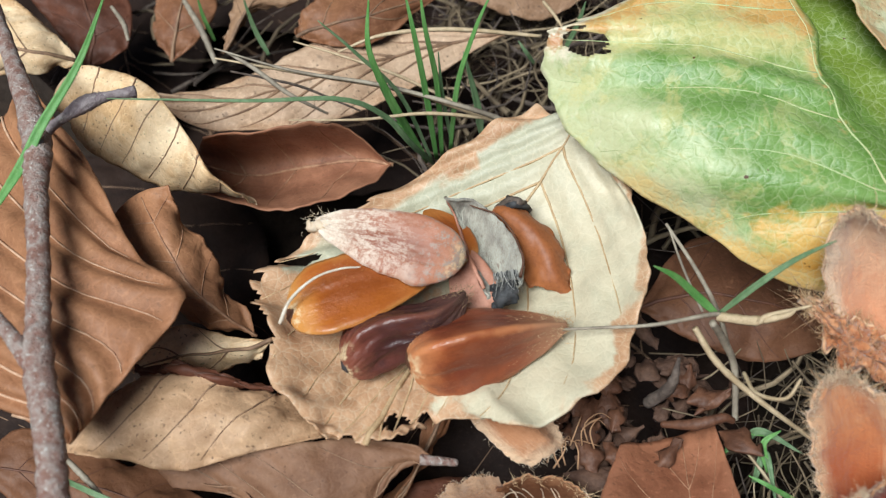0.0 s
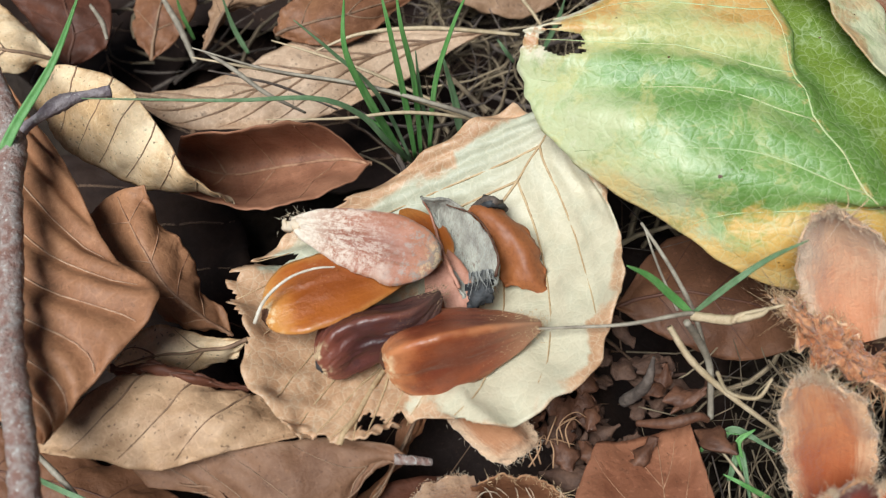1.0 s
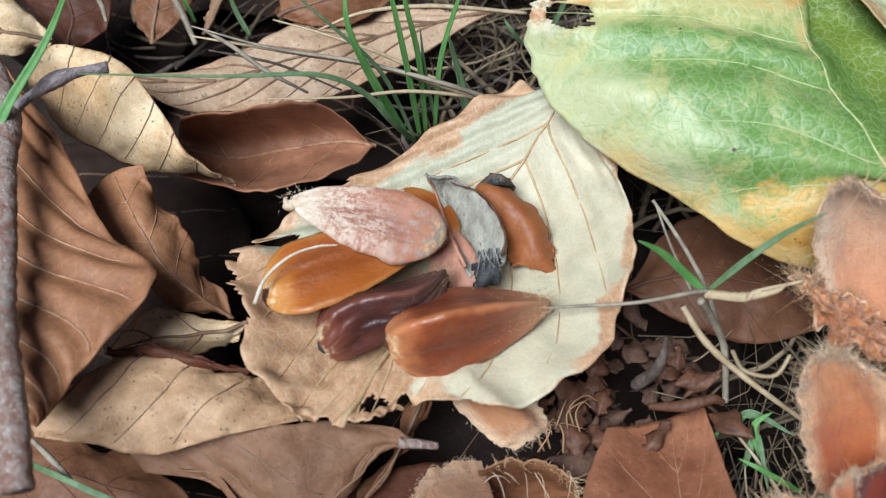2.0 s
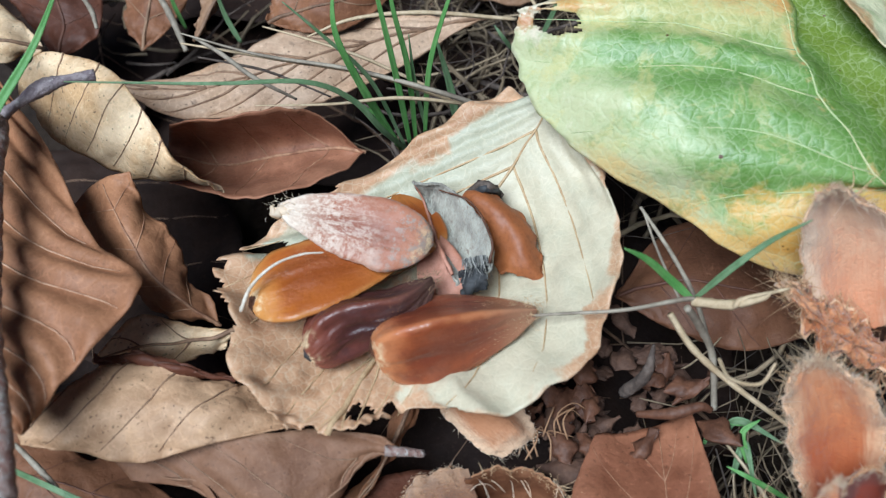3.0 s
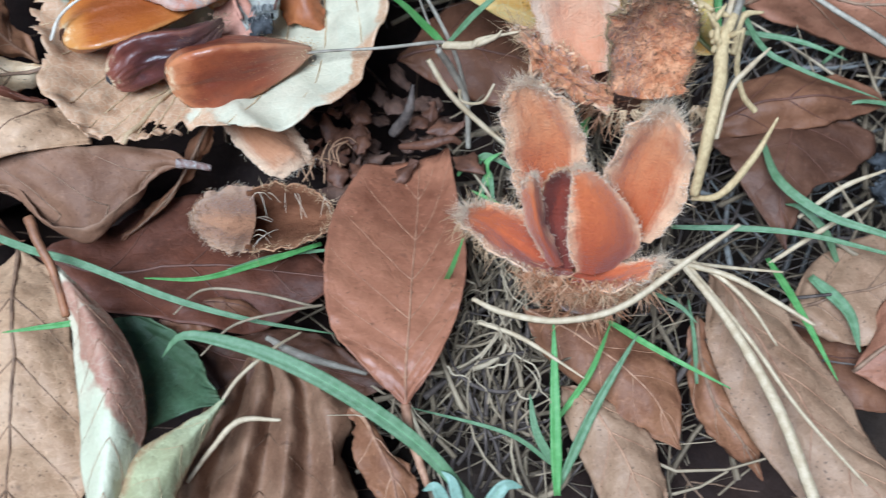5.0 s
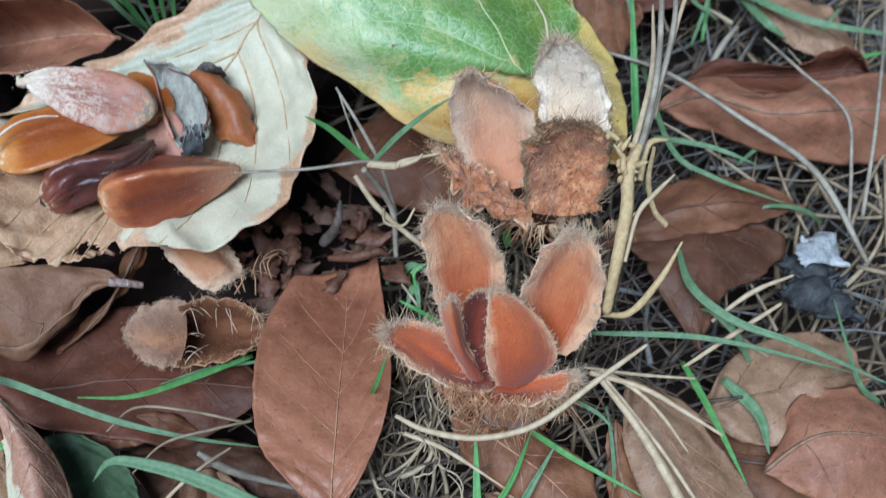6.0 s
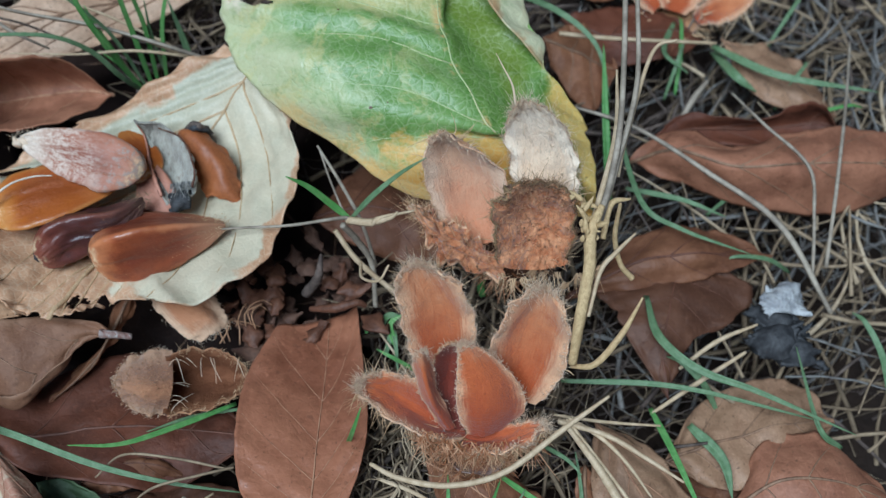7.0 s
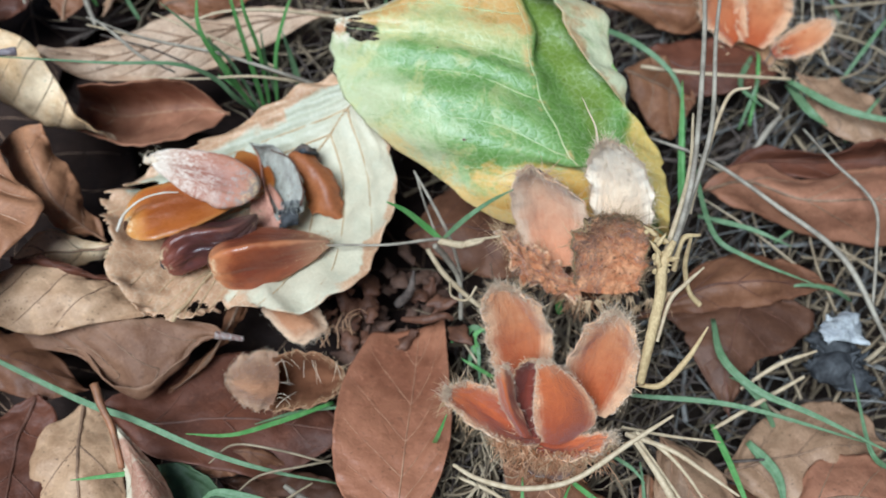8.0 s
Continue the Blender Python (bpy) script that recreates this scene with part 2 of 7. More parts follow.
M["bark"] = plain_material("twig_bark", (0.25, 0.125, 0.095), (0.40, 0.335, 0.30), 6.0, 0.8, 0.08, (2, 2, 1), specks=(0.58, 0.55, 0.50))
M["bark_dark"] = plain_material("dark_bark", (0.065, 0.047, 0.038), (0.145, 0.11, 0.088), 6.0, 0.8, 0.04)
M["bark_shoot"] = plain_material("purplish_grey_bark", (0.16, 0.12, 0.13), (0.30, 0.25, 0.25), 7.0, 0.75, 0.05, specks=(0.40, 0.36, 0.34))
M["bud"] = plain_material("dry_brown_scale", (0.078, 0.031, 0.016), (0.138, 0.058, 0.030), 5.0, 0.6, 0.02)
M["nut_grey"] = plain_material("grey_withered_husk", (0.419, 0.400, 0.331), (0.260, 0.230, 0.190), 4.0, 0.75, 0.05, (2.5, 1, 1), 0.3, sheen=0.2, specks=(0.24, 0.19, 0.15))
M["nut_orange"] = plain_material("orange_brown_shell", (0.318, 0.106, 0.032), (0.239, 0.075, 0.024), 1.6, 0.5, 0.01, (1, 1, 1), 0.4)
M["charred"] = plain_material("blackened_tip", (0.02, 0.02, 0.022), (0.06, 0.06, 0.062), 7, 0.7, 0.02)
M["husk_out"] = plain_material("bristly_husk_outside", (0.42, 0.22, 0.105), (0.32, 0.15, 0.065), 3.0, 0.85, 0.03, (1, 1, 1), 0.2, sheen=0.3)
M["lip_pale"] = plain_material("pale_felted_rim", (0.68, 0.44, 0.27), (0.56, 0.30, 0.16), 4.0, 0.9, 0.02, (1, 1, 1), 0.15, sheen=0.5, fine=26)
M["lip_olive"] = plain_material("dark_olive_rim", (0.17, 0.11, 0.055), (0.30, 0.20, 0.10), 6.0, 0.9, 0.04, (1, 1, 1), 0.15)
M["husk_felt"] = plain_material("brown_husk_felt", (0.44, 0.235, 0.12), (0.33, 0.155, 0.075), 4.0, 0.9, 0.05, (1, 1, 1), 0.15, sheen=0.15, fine=22)
M["husk_red"] = plain_material("reddish_husk_outside", (0.40, 0.15, 0.06), (0.50, 0.25, 0.13), 4.0, 0.85, 0.03, (1, 1, 1), 0.2, sheen=0.3, specks=(0.20, 0.09, 0.045))
M["straw_old"] = plain_material("old_dead_grass", (0.330, 0.248, 0.155), (0.190, 0.138, 0.082), 3.0, 0.7, 0.01)
M["straw_white"] = plain_material("whitish_dry_tendril", (0.72, 0.65, 0.54), (0.52, 0.44, 0.34), 5.0, 0.65, 0.01)
M["straw_pale"] = plain_material("bleached_dead_grass", (0.47, 0.37, 0.245), (0.32, 0.24, 0.145), 3.0, 0.7, 0.01)
M["straw_slate"] = plain_material("slaty_dead_grass", (0.219, 0.209, 0.190), (0.105, 0.094, 0.086), 3.0, 0.7, 0.01)
M["straw_brown"] = plain_material("brown_dead_grass", (0.180, 0.130, 0.079), (0.086, 0.061, 0.036), 3.0, 0.7, 0.01)
M["husk_rough"] = plain_material("rough_reddish_husk", (0.36, 0.118, 0.042), (0.62, 0.30, 0.145), 6.0, 0.9, 0.13, (1, 1, 1), 0.15, specks=(0.11, 0.055, 0.025), sheen=0.3, fine=20.0)


def nut_material(name, main, dark, blunt, tip, rough=0.36, coat=0.16, silk=None, sheen=0.0):
    """Nutshell: streaks along its length, a paler blunt end, a duller tip."""
    k = Nodes(name)
    nv = k.uv("norm")
    s = k.split(nv)
    co = k.coords()
    st = k.add("ShaderNodeVectorMath")
    st.operation = "MULTIPLY"
    k.t.links.new(nv, st.inputs[0])
    st.inputs[1].default_value = (2.0, 26.0, 1.0)
    streak, cloud, fine = k.noise(st.outputs[0], 1.5, 5, 0.65, 0.3), k.noise(co, 2.2, 5, 0.65), k.noise(co, 34.0, 3)
    col = k.mix(k.band(k.math("ADD", k.math("MULTIPLY", streak, 0.25), k.math("MULTIPLY", cloud, 0.75)), 0.36, 0.62), rgb(*main), rgb(*dark))
    t = k.math("ADD", s[0], k.math("MULTIPLY", k.math("SUBTRACT", cloud, 0.5), 0.25))
    col = k.mix(k.math("MULTIPLY", k.math("MULTIPLY", k.band(t, 0.10, 0.38), k.band(t, 0.95, 0.60)), 0.55), col, rgb(*dark))
    rdg = k.math("ADD", k.split(k.uv("ridge"))[1], k.math("MULTIPLY", k.math("SUBTRACT", cloud, 0.5), 0.5))
    mid = k.math("MULTIPLY", k.band(rdg, 0.75, 0.15), k.math("MULTIPLY", k.band(t, 0.08, 0.30), k.band(t, 1.0, 0.55)))
    col = k.mix(k.math("MULTIPLY", mid, 0.7), col, k.mix(1.0, rgb(*dark), rgb(0.75, 0.7, 0.75), "MULTIPLY"))
    col = k.mix(k.math("MULTIPLY", k.band(rdg, 0.84, 1.0), 0.6), col, rgb(*blunt))
    col = k.mix(k.math("MULTIPLY", k.band(t, 0.22, 0.02), 0.9), col, rgb(*blunt))
    col = k.mix(k.math("MULTIPLY", k.math("MULTIPLY", k.band(t, 0.10, 0.03), k.band(k.noise(co, 7.0, 4, 0.7), 0.48, 0.6)), 0.8), col, rgb(0.72, 0.55, 0.33))
    col = k.mix(k.math("MULTIPLY", k.band(t, 0.62, 0.95), 0.85), col, rgb(*tip))
    if silk:
        wide = k.add("ShaderNodeVectorMath")
        wide.operation = "MULTIPLY"
        k.t.links.new(nv, wide.inputs[0])
        wide.inputs[1].default_value = (3.5, 7.0, 1.0)
        lay = k.math("ADD", k.math("MULTIPLY", k.noise(co, 22.0, 6, 0.8), 0.45), k.math("MULTIPLY", k.noise(wide.outputs[0], 1.6, 9, 0.8, 1.0), 0.55))
        lay = k.math("MULTIPLY", k.band(lay, 0.44, 0.56), k.band(k.math("ADD", s[0], k.math("MULTIPLY", k.math("SUBTRACT", cloud, 0.5), 0.9)), 0.10, 0.62))
        col = k.mix(k.math("MULTIPLY", lay, 0.62), col, rgb(*silk))
        col = k.mix(k.math("MULTIPLY", k.band(k.noise(co, 15.0, 7, 0.8), 0.48, 0.60), k.band(s[0], 0.40, 0.12)), col, rgb(0.30, 0.23, 0.185))
    col = k.mix(k.math("MULTIPLY", k.band(fine, 0.5, 0.8), 0.4), col, k.mix(1.0, col, rgb(0.6, 0.5, 0.45), "MULTIPLY"))
    fleck = k.math("MULTIPLY", k.band(k.noise(co, 62.0, 3, 0.6), 0.60, 0.68), k.band(cloud, 0.42, 0.60))
    col = k.mix(k.math("MULTIPLY", fleck, 0.35), col, rgb(0.58, 0.30, 0.12))
    nrm = k.bump(k.math("ADD", k.math("MULTIPLY", streak, 0.15), k.math("ADD", k.math("MULTIPLY", cloud, 1.2), k.math("MULTIPLY", fine, 0.22))), 0.026, 0.7)
    ro = k.math("ADD", k.math("MULTIPLY", cloud, 0.3), k.math("ADD", k.math("MULTIPLY", k.band(t, 0.5, 0.9), 0.25), rough - 0.12))
    return k.finish(col, ro, nrm, 0.4, 0.0, sheen, coat)


def lining_material(name, deep, mid, pale, rough=0.8, sheen=0.5, spec=0.2, edge=0.75):
    """Felt on the inner side of a husk valve, paler towards tip and margin."""
    k = Nodes(name)
    nv = k.uv("norm")
    s = k.split(nv)
    co = k.coords()
    st = k.add("ShaderNodeVectorMath")
    st.operation = "MULTIPLY"
    k.t.links.new(nv, st.inputs[0])
    st.inputs[1].default_value = (3.0, 16.0, 1.0)
    fibre, cloud, fine = k.noise(st.outputs[0], 2.0, 6, 0.7, 0.4), k.noise(co, 3.0, 5, 0.65), k.noise(co, 40.0, 3)
    j = k.math("MULTIPLY", k.math("SUBTRACT", k.math("ADD", fibre, cloud), 1.0), 0.55)
    t = k.math("ADD", s[0], j)
    col = k.mix(k.band(t, 0.0, 0.80), rgb(*deep), rgb(*mid))
    col = k.mix(k.math("MULTIPLY", k.band(k.noise(co, 7.0, 5, 0.7), 0.52, 0.68), 0.45), col, rgb(*deep))
    e = k.math("ABSOLUTE", k.math("SUBTRACT", k.math("MULTIPLY", s[1], 2.0), 1.0), 0.0)
    e = k.math("MAXIMUM", k.math("ADD", e, j), k.math("ADD", k.math("SUBTRACT", s[0], 0.12), j))
    col = k.mix(k.math("MULTIPLY", k.band(e, edge - 0.25, edge + 0.2), 0.85), col, rgb(*pale))
    col = k.mix(k.math("MULTIPLY", k.band(fine, 0.45, 0.75), 0.22), col, k.mix(1.0, col, rgb(0.66, 0.54, 0.46), "MULTIPLY"))
    nrm = k.bump(k.math("ADD", k.math("MULTIPLY", fibre, 0.7), k.math("ADD", k.math("MULTIPLY", cloud, 0.8), fine)), 0.02, 0.8)
    return k.finish(col, rough, nrm, spec, 0.0, sheen)


def hair_material(name, a, b, translucent=0.0):
    """Fine hair: two tones from strand to strand, letting light through."""
    k = Nodes(name)
    geo = k.add("ShaderNodeNewGeometry")
    col = k.mix(geo.outputs["Random Per Island"], rgb(*a), rgb(*b))
    return k.finish(col, 0.65, None, 0.25, translucent)


def green_leaf_material():
    """Green between pale veins, yellow and orange along the near margin and the far end."""
    k = Nodes("turning_green_leaf")
    uv, nv = k.coords(), k.uv("norm")
    s = k.split(nv)
    u, v = s[0], s[1]
    big, mid, fine = k.noise(uv, 1.1, 5, 0.62, 0.5), k.noise(uv, 3.4, 6, 0.72), k.noise(uv, 32.0, 3)
    j = k.math("MULTIPLY", k.math("SUBTRACT", big, 0.5), 0.42)
    j2 = k.math("MULTIPLY", k.math("SUBTRACT", mid, 0.5), 0.16)
    jj = k.math("ADD", j, j2)
    uu, vv = k.math("ADD", u, jj), k.math("ADD", v, jj)
    col = k.mix(k.band(mid, 0.34, 0.68), rgb(0.135, 0.255, 0.050), rgb(0.215, 0.345, 0.098))
    # paler and mottled towards the far margin
    far = k.math("ADD", k.band(vv, 0.36, 0.04), k.math("MULTIPLY", k.math("SUBTRACT", k.noise(uv, 2.2, 7, 0.72, 0.6), 0.5), 1.3))
    col = k.mix(k.math("MULTIPLY", k.band(far, 0.25, 0.80), 0.82), col, rgb(0.46, 0.51, 0.25))
    col = k.mix(k.math("MULTIPLY", k.band(far, 0.66, 1.02), 0.75), col, rgb(0.60, 0.58, 0.34))
    patchy = k.math("MULTIPLY", k.band(k.noise(uv, 1.7, 6, 0.7, 0.5), 0.52, 0.62), k.band(v, 0.48, 0.30))
    col = k.mix(k.math("MULTIPLY", patchy, 0.55), col, rgb(0.60, 0.53, 0.22))
    # beyond the midrib: deep green, olive in the trough
    col = k.mix(k.math("MULTIPLY", k.band(v, 0.49, 0.52), 0.65), col, rgb(0.13, 0.235, 0.032))
    olive = k.math("MULTIPLY", k.band(v, 0.60, 0.67), k.band(v, 0.80, 0.72))
    col = k.mix(k.math("MULTIPLY", olive, 0.6), col, rgb(0.17, 0.21, 0.018))
    # yellow below the lowest side vein, orange at the margin
    lowest = k.math("MULTIPLY", k.band(uu, 0.33, 0.27), k.band(v, 0.52, 0.46))
    col = k.mix(k.math("MULTIPLY", lowest, 0.9), col, rgb(0.70, 0.41, 0.11))
    col = k.mix(k.math("MULTIPLY", k.math("MULTIPLY", k.band(uu, 0.26, 0.16), k.band(v, 0.50, 0.40)), 0.8), col, rgb(0.62, 0.30, 0.045))
    col = k.mix(k.math("MULTIPLY", k.math("MULTIPLY", k.band(v, 0.47, 0.495), k.band(v, 0.525, 0.505)), k.band(mid, 0.50, 0.60)), col, rgb(0.58, 0.38, 0.14))
    brim = k.math("MULTIPLY", k.band(vv, 0.12, 0.05), k.band(u, 0.43, 0.36))
    col = k.mix(k.math("MULTIPLY", brim, 0.8), col, rgb(0.68, 0.45, 0.16))
    # yellow and rusty far end
    col = k.mix(k.math("MULTIPLY", k.math("MULTIPLY", k.band(uu, 0.66, 0.84), k.band(v, 0.54, 0.46)), 0.85), col, rgb(0.66, 0.55, 0.24))
    col = k.mix(k.math("MULTIPLY", k.math("MULTIPLY", k.band(uu, 0.80, 0.88), k.band(v, 0.56, 0.48)), 0.85), col, rgb(0.60, 0.30, 0.08))
    # yellow margin near the stalk, dry underside where the margin turns up
    col = k.mix(k.math("MULTIPLY", k.band(vv, 0.80, 0.90), k.band(u, 0.54, 0.46)), col, rgb(0.66, 0.45, 0.12))
    turned = k.math("MULTIPLY", k.band(v, 0.815, 0.845), k.band(u, 0.48, 0.54))
    back = k.mix(k.band(big, 0.42, 0.60), rgb(0.64, 0.61, 0.38), rgb(0.68, 0.50, 0.27))
    back = k.mix(k.math("MULTIPLY", k.band(vv, 0.93, 0.99), 0.7), back, rgb(0.42, 0.22, 0.09))
    col = k.mix(turned, col, back)
    white = k.math("MULTIPLY", k.band(vv, 0.05, 0.01), k.math("MULTIPLY", k.band(u, 0.32, 0.40), k.band(u, 0.80, 0.72)))
    col = k.mix(k.math("MULTIPLY", white, 0.85), col, rgb(0.70, 0.66, 0.46))
    torn = k.math("MULTIPLY", k.band(vv, 0.19, 0.10), k.band(uu, 0.66, 0.71))
    col = k.mix(torn, col, k.mix(k.band(mid, 0.45, 0.55), rgb(0.50, 0.24, 0.10), rgb(0.72, 0.62, 0.46)))
    blot = k.noise(uv, 2.6, 7, 0.75, 0.8)
    col = k.mix(k.math("MULTIPLY", k.band(blot, 0.52, 0.68), 0.65), col, k.mix(1.0, col, rgb(0.50, 0.64, 0.45), "MULTIPLY"))
    col, nrm = net_relief(k, uv, col, 8.5, 17.0, (0.56, 0.61, 0.36), 0.27, 0.005)
    nrm = k.bump(mid, 0.012, 0.5, nrm)
    col = k.mix(k.math("MULTIPLY", k.band(fine, 0.45, 0.8), 0.3), col, k.mix(1.0, col, rgb(0.66, 0.68, 0.55), "MULTIPLY"))
    col = k.mix(k.band(k.noise(uv, 7.0, 2, 0.5), 0.745, 0.765), col, rgb(0.10, 0.05, 0.02))
    return k.finish(col, k.math("ADD", k.math("MULTIPLY", mid, 0.3), 0.28), nrm, 0.45, 0.15)


def pale_leaf_material():
    """Bleached cream-green, dried brown towards the stalk and along the margin."""
    k = Nodes("bleached_leaf")
    uv, nv = k.coords(), k.uv("norm")
    s = k.split(nv)
    u, v = s[0], s[1]
    big, mid, fine = k.noise(uv, 1.3, 4, 0.6, 0.8), k.noise(uv, 4.0, 6, 0.7), k.noise(uv, 36.0, 3)
    j = k.math("MULTIPLY", k.math("SUBTRACT", big, 0.5), 0.7)
    col = k.mix(k.band(v, 0.25, 0.62), rgb(0.46, 0.44, 0.315), rgb(0.60, 0.52, 0.365))
    col = k.mix(k.math("MULTIPLY", k.band(mid, 0.4, 0.7), 0.5), col, rgb(0.47, 0.44, 0.31))
    brown = k.mix(k.band(mid, 0.35, 0.65), rgb(0.59, 0.355, 0.205), rgb(0.44, 0.235, 0.12))
    edge = k.math("ABSOLUTE", k.math("SUBTRACT", k.math("MULTIPLY", v, 2.0), 1.0), 0.0)
    edge = k.math("ADD", edge, k.math("MULTIPLY", j, 0.75))
    base = k.math("ADD", k.math("ADD", u, j), k.math("MULTIPLY", k.math("SUBTRACT", mid, 0.5), 0.2))
    base = k.math("ADD", base, k.math("MULTIPLY", v, 0.25))
    col = k.mix(k.band(base, 0.48, 0.42), col, brown)
    edge = k.math("ADD", edge, k.math("MULTIPLY", k.math("SUBTRACT", k.noise(uv, 0.7, 2, 0.5), 0.55), 1.7))
    col = k.mix(k.band(edge, 0.80, 0.86), col, brown)
    side = k.math("MULTIPLY", k.band(k.math("ADD", v, k.math("MULTIPLY", j, 0.5)), 0.20, 0.14), k.band(u, 0.58, 0.66))
    col = k.mix(side, col, brown)
    rim = k.math("ADD", v, k.math("MULTIPLY", k.math("SUBTRACT", k.noise(uv, 0.9, 4, 0.6), 0.5), 0.42))
    col = k.mix(k.math("MULTIPLY", k.band(rim, 0.955, 0.985), 0.9), col, brown)
    col, nrm = net_relief(k, uv, col, 10.0, 25.0, (0.74, 0.66, 0.49), 0.28, 0.003)
    col = k.mix(k.math("MULTIPLY", k.band(fine, 0.45, 0.8), 0.25), col, k.mix(1.0, col, rgb(0.68, 0.62, 0.5), "MULTIPLY"))
    return k.finish(col, k.math("ADD", k.math("MULTIPLY", mid, 0.3), 0.36), nrm, 0.4, 0.12)



def folded_leaf_material():
    """Pink-brown on one half, cream and pale green on the other."""
    k = Nodes("pink_cream_leaf")
    uv, nv = k.coords(), k.uv("norm")
    s = k.split(nv)
    big, mid, fine = k.noise(uv, 1.6, 5, 0.65, 0.4), k.noise(uv, 5.0, 6, 0.7), k.noise(uv, 36.0, 3)
    j = k.math("MULTIPLY", k.math("SUBTRACT", big, 0.5), 0.6)
    u, v = k.math("ADD", s[0], j), k.math("ADD", s[1], k.math("MULTIPLY", j, 0.4))
    col = k.mix(k.band(mid, 0.35, 0.65), rgb(0.47, 0.25, 0.165), rgb(0.36, 0.17, 0.11))
    pale = k.mix(k.band(u, 0.35, 0.60), rgb(0.66, 0.55, 0.38), rgb(0.61, 0.57, 0.385))
    col = k.mix(k.band(u, 0.17, 0.09), col, pale)
    col = k.mix(k.band(v, 0.16, 0.09), col, pale)
    col = k.mix(k.band(k.math("SUBTRACT", u, k.math("MULTIPLY", v, 0.34)), 0.37, 0.43), col, pale)
    col, nrm = net_relief(k, uv, col, 8.0, 22.0, (0.62, 0.55, 0.40), 0.25, 0.006)
    col = k.mix(k.math("MULTIPLY", k.band(fine, 0.45, 0.8), 0.3), col, k.mix(1.0, col, rgb(0.64, 0.55, 0.46), "MULTIPLY"))
    return k.finish(col, k.math("ADD", k.math("MULTIPLY", mid, 0.3), 0.35), k.bump(mid, 0.02, 0.5, nrm), 0.4, 0.1)


M["pale"] = pale_leaf_material()
M["green"] = green_leaf_material()
M["nut_amber"] = nut_material("amber_nutshell", (0.40, 0.115, 0.013), (0.27, 0.065, 0.010), (0.54, 0.24, 0.06), (0.40, 0.14, 0.025), 0.36, 0.22)
M["nut_brown"] = nut_material("brown_nutshell", (0.33, 0.083, 0.026), (0.17, 0.038, 0.016), (0.54, 0.21, 0.082), (0.38, 0.20, 0.115), 0.36, 0.24)
M["nut_dark"] = nut_material("dark_plum_nutshell", (0.145, 0.040, 0.027), (0.045, 0.017, 0.016), (0.20, 0.06, 0.035), (0.09, 0.045, 0.036), 0.38, 0.18)
M["nut_pink"] = nut_material("downy_pink_nutshell", (0.37, 0.14, 0.072), (0.27, 0.088, 0.045), (0.41, 0.185, 0.11), (0.63, 0.52, 0.41), 0.55, 0.03, (0.76, 0.66, 0.54), 0.15)
M["shell_pink"] = plain_material("pink_brown_shell", (0.46, 0.22, 0.15), (0.36, 0.15, 0.09), 3.0, 0.6, 0.012)
M["husk_in"] = lining_material("felted_husk_lining", (0.34, 0.07, 0.018), (0.48, 0.185, 0.075), (0.62, 0.38, 0.22), 0.85, 0.18, edge=0.74)
M["husk_deep"] = lining_material("deep_rust_husk_lining", (0.30, 0.05, 0.013), (0.46, 0.110, 0.026), (0.62, 0.36, 0.20), 0.6, 0.2, 0.3, 0.86)
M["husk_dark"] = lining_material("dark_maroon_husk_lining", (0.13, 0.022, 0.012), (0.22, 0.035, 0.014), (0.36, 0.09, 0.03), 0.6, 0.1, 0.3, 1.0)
M["husk_pale"] = lining_material("pale_felted_husk_lining", (0.54, 0.22, 0.11), (0.64, 0.40, 0.25), (0.72, 0.52, 0.36), 0.85, 0.25)
M["husk_cream"] = lining_material("cream_woolly_husk", (0.84, 0.60, 0.39), (0.92, 0.75, 0.55), (0.93, 0.79, 0.61), 0.9)
M["bristle"] = hair_material("husk_bristle", (0.66, 0.47, 0.28), (0.44, 0.27, 0.14))
M["bristle_dark"] = hair_material("dark_husk_bristle", (0.20, 0.12, 0.07), (0.34, 0.22, 0.13))
M["bristle_rust"] = hair_material("rusty_husk_bristle", (0.74, 0.46, 0.27), (0.42, 0.17, 0.07), 0.3)
M["fuzz"] = hair_material("pale_husk_hair", (0.94, 0.83, 0.67), (0.82, 0.64, 0.45), 0.5)
M["fuzz_brown"] = hair_material("brown_husk_hair", (0.56, 0.34, 0.19), (0.40, 0.22, 0.12), 0.2)
M["husk_suede"] = lining_material("suede_brown_husk", (0.30, 0.14, 0.07), (0.37, 0.185, 0.095), (0.52, 0.32, 0.19), 0.85, 0.15)
M["husk_tan"] = lining_material("tan_husk_lining", (0.34, 0.14, 0.06), (0.46, 0.22, 0.11), (0.66, 0.46, 0.30), 0.7, 0.1)
M["ash"] = hair_material("ash_grey_fibre", (0.05, 0.05, 0.05), (0.42, 0.40, 0.36))
M["fuzz_white"] = hair_material("white_down", (0.96, 0.84, 0.67), (0.86, 0.70, 0.52), 0.45)
M["husk_umber"] = lining_material("umber_husk_lining", (0.105, 0.040, 0.018), (0.185, 0.078, 0.038), (0.27, 0.13, 0.065), 0.85, 0.0, 0.1, 0.95)
M["green_dark"] = leaf_material("dark_green_leaf", (0.062, 0.100, 0.048), (0.045, 0.075, 0.035), (0.08, 0.115, 0.055), spots=0.1)
M["pinkish"] = folded_leaf_material()
M["olive_pale"] = leaf_material("pale_olive_leaf", (0.46, 0.46, 0.27), (0.38, 0.36, 0.19), (0.34, 0.22, 0.11), spots=0.2)


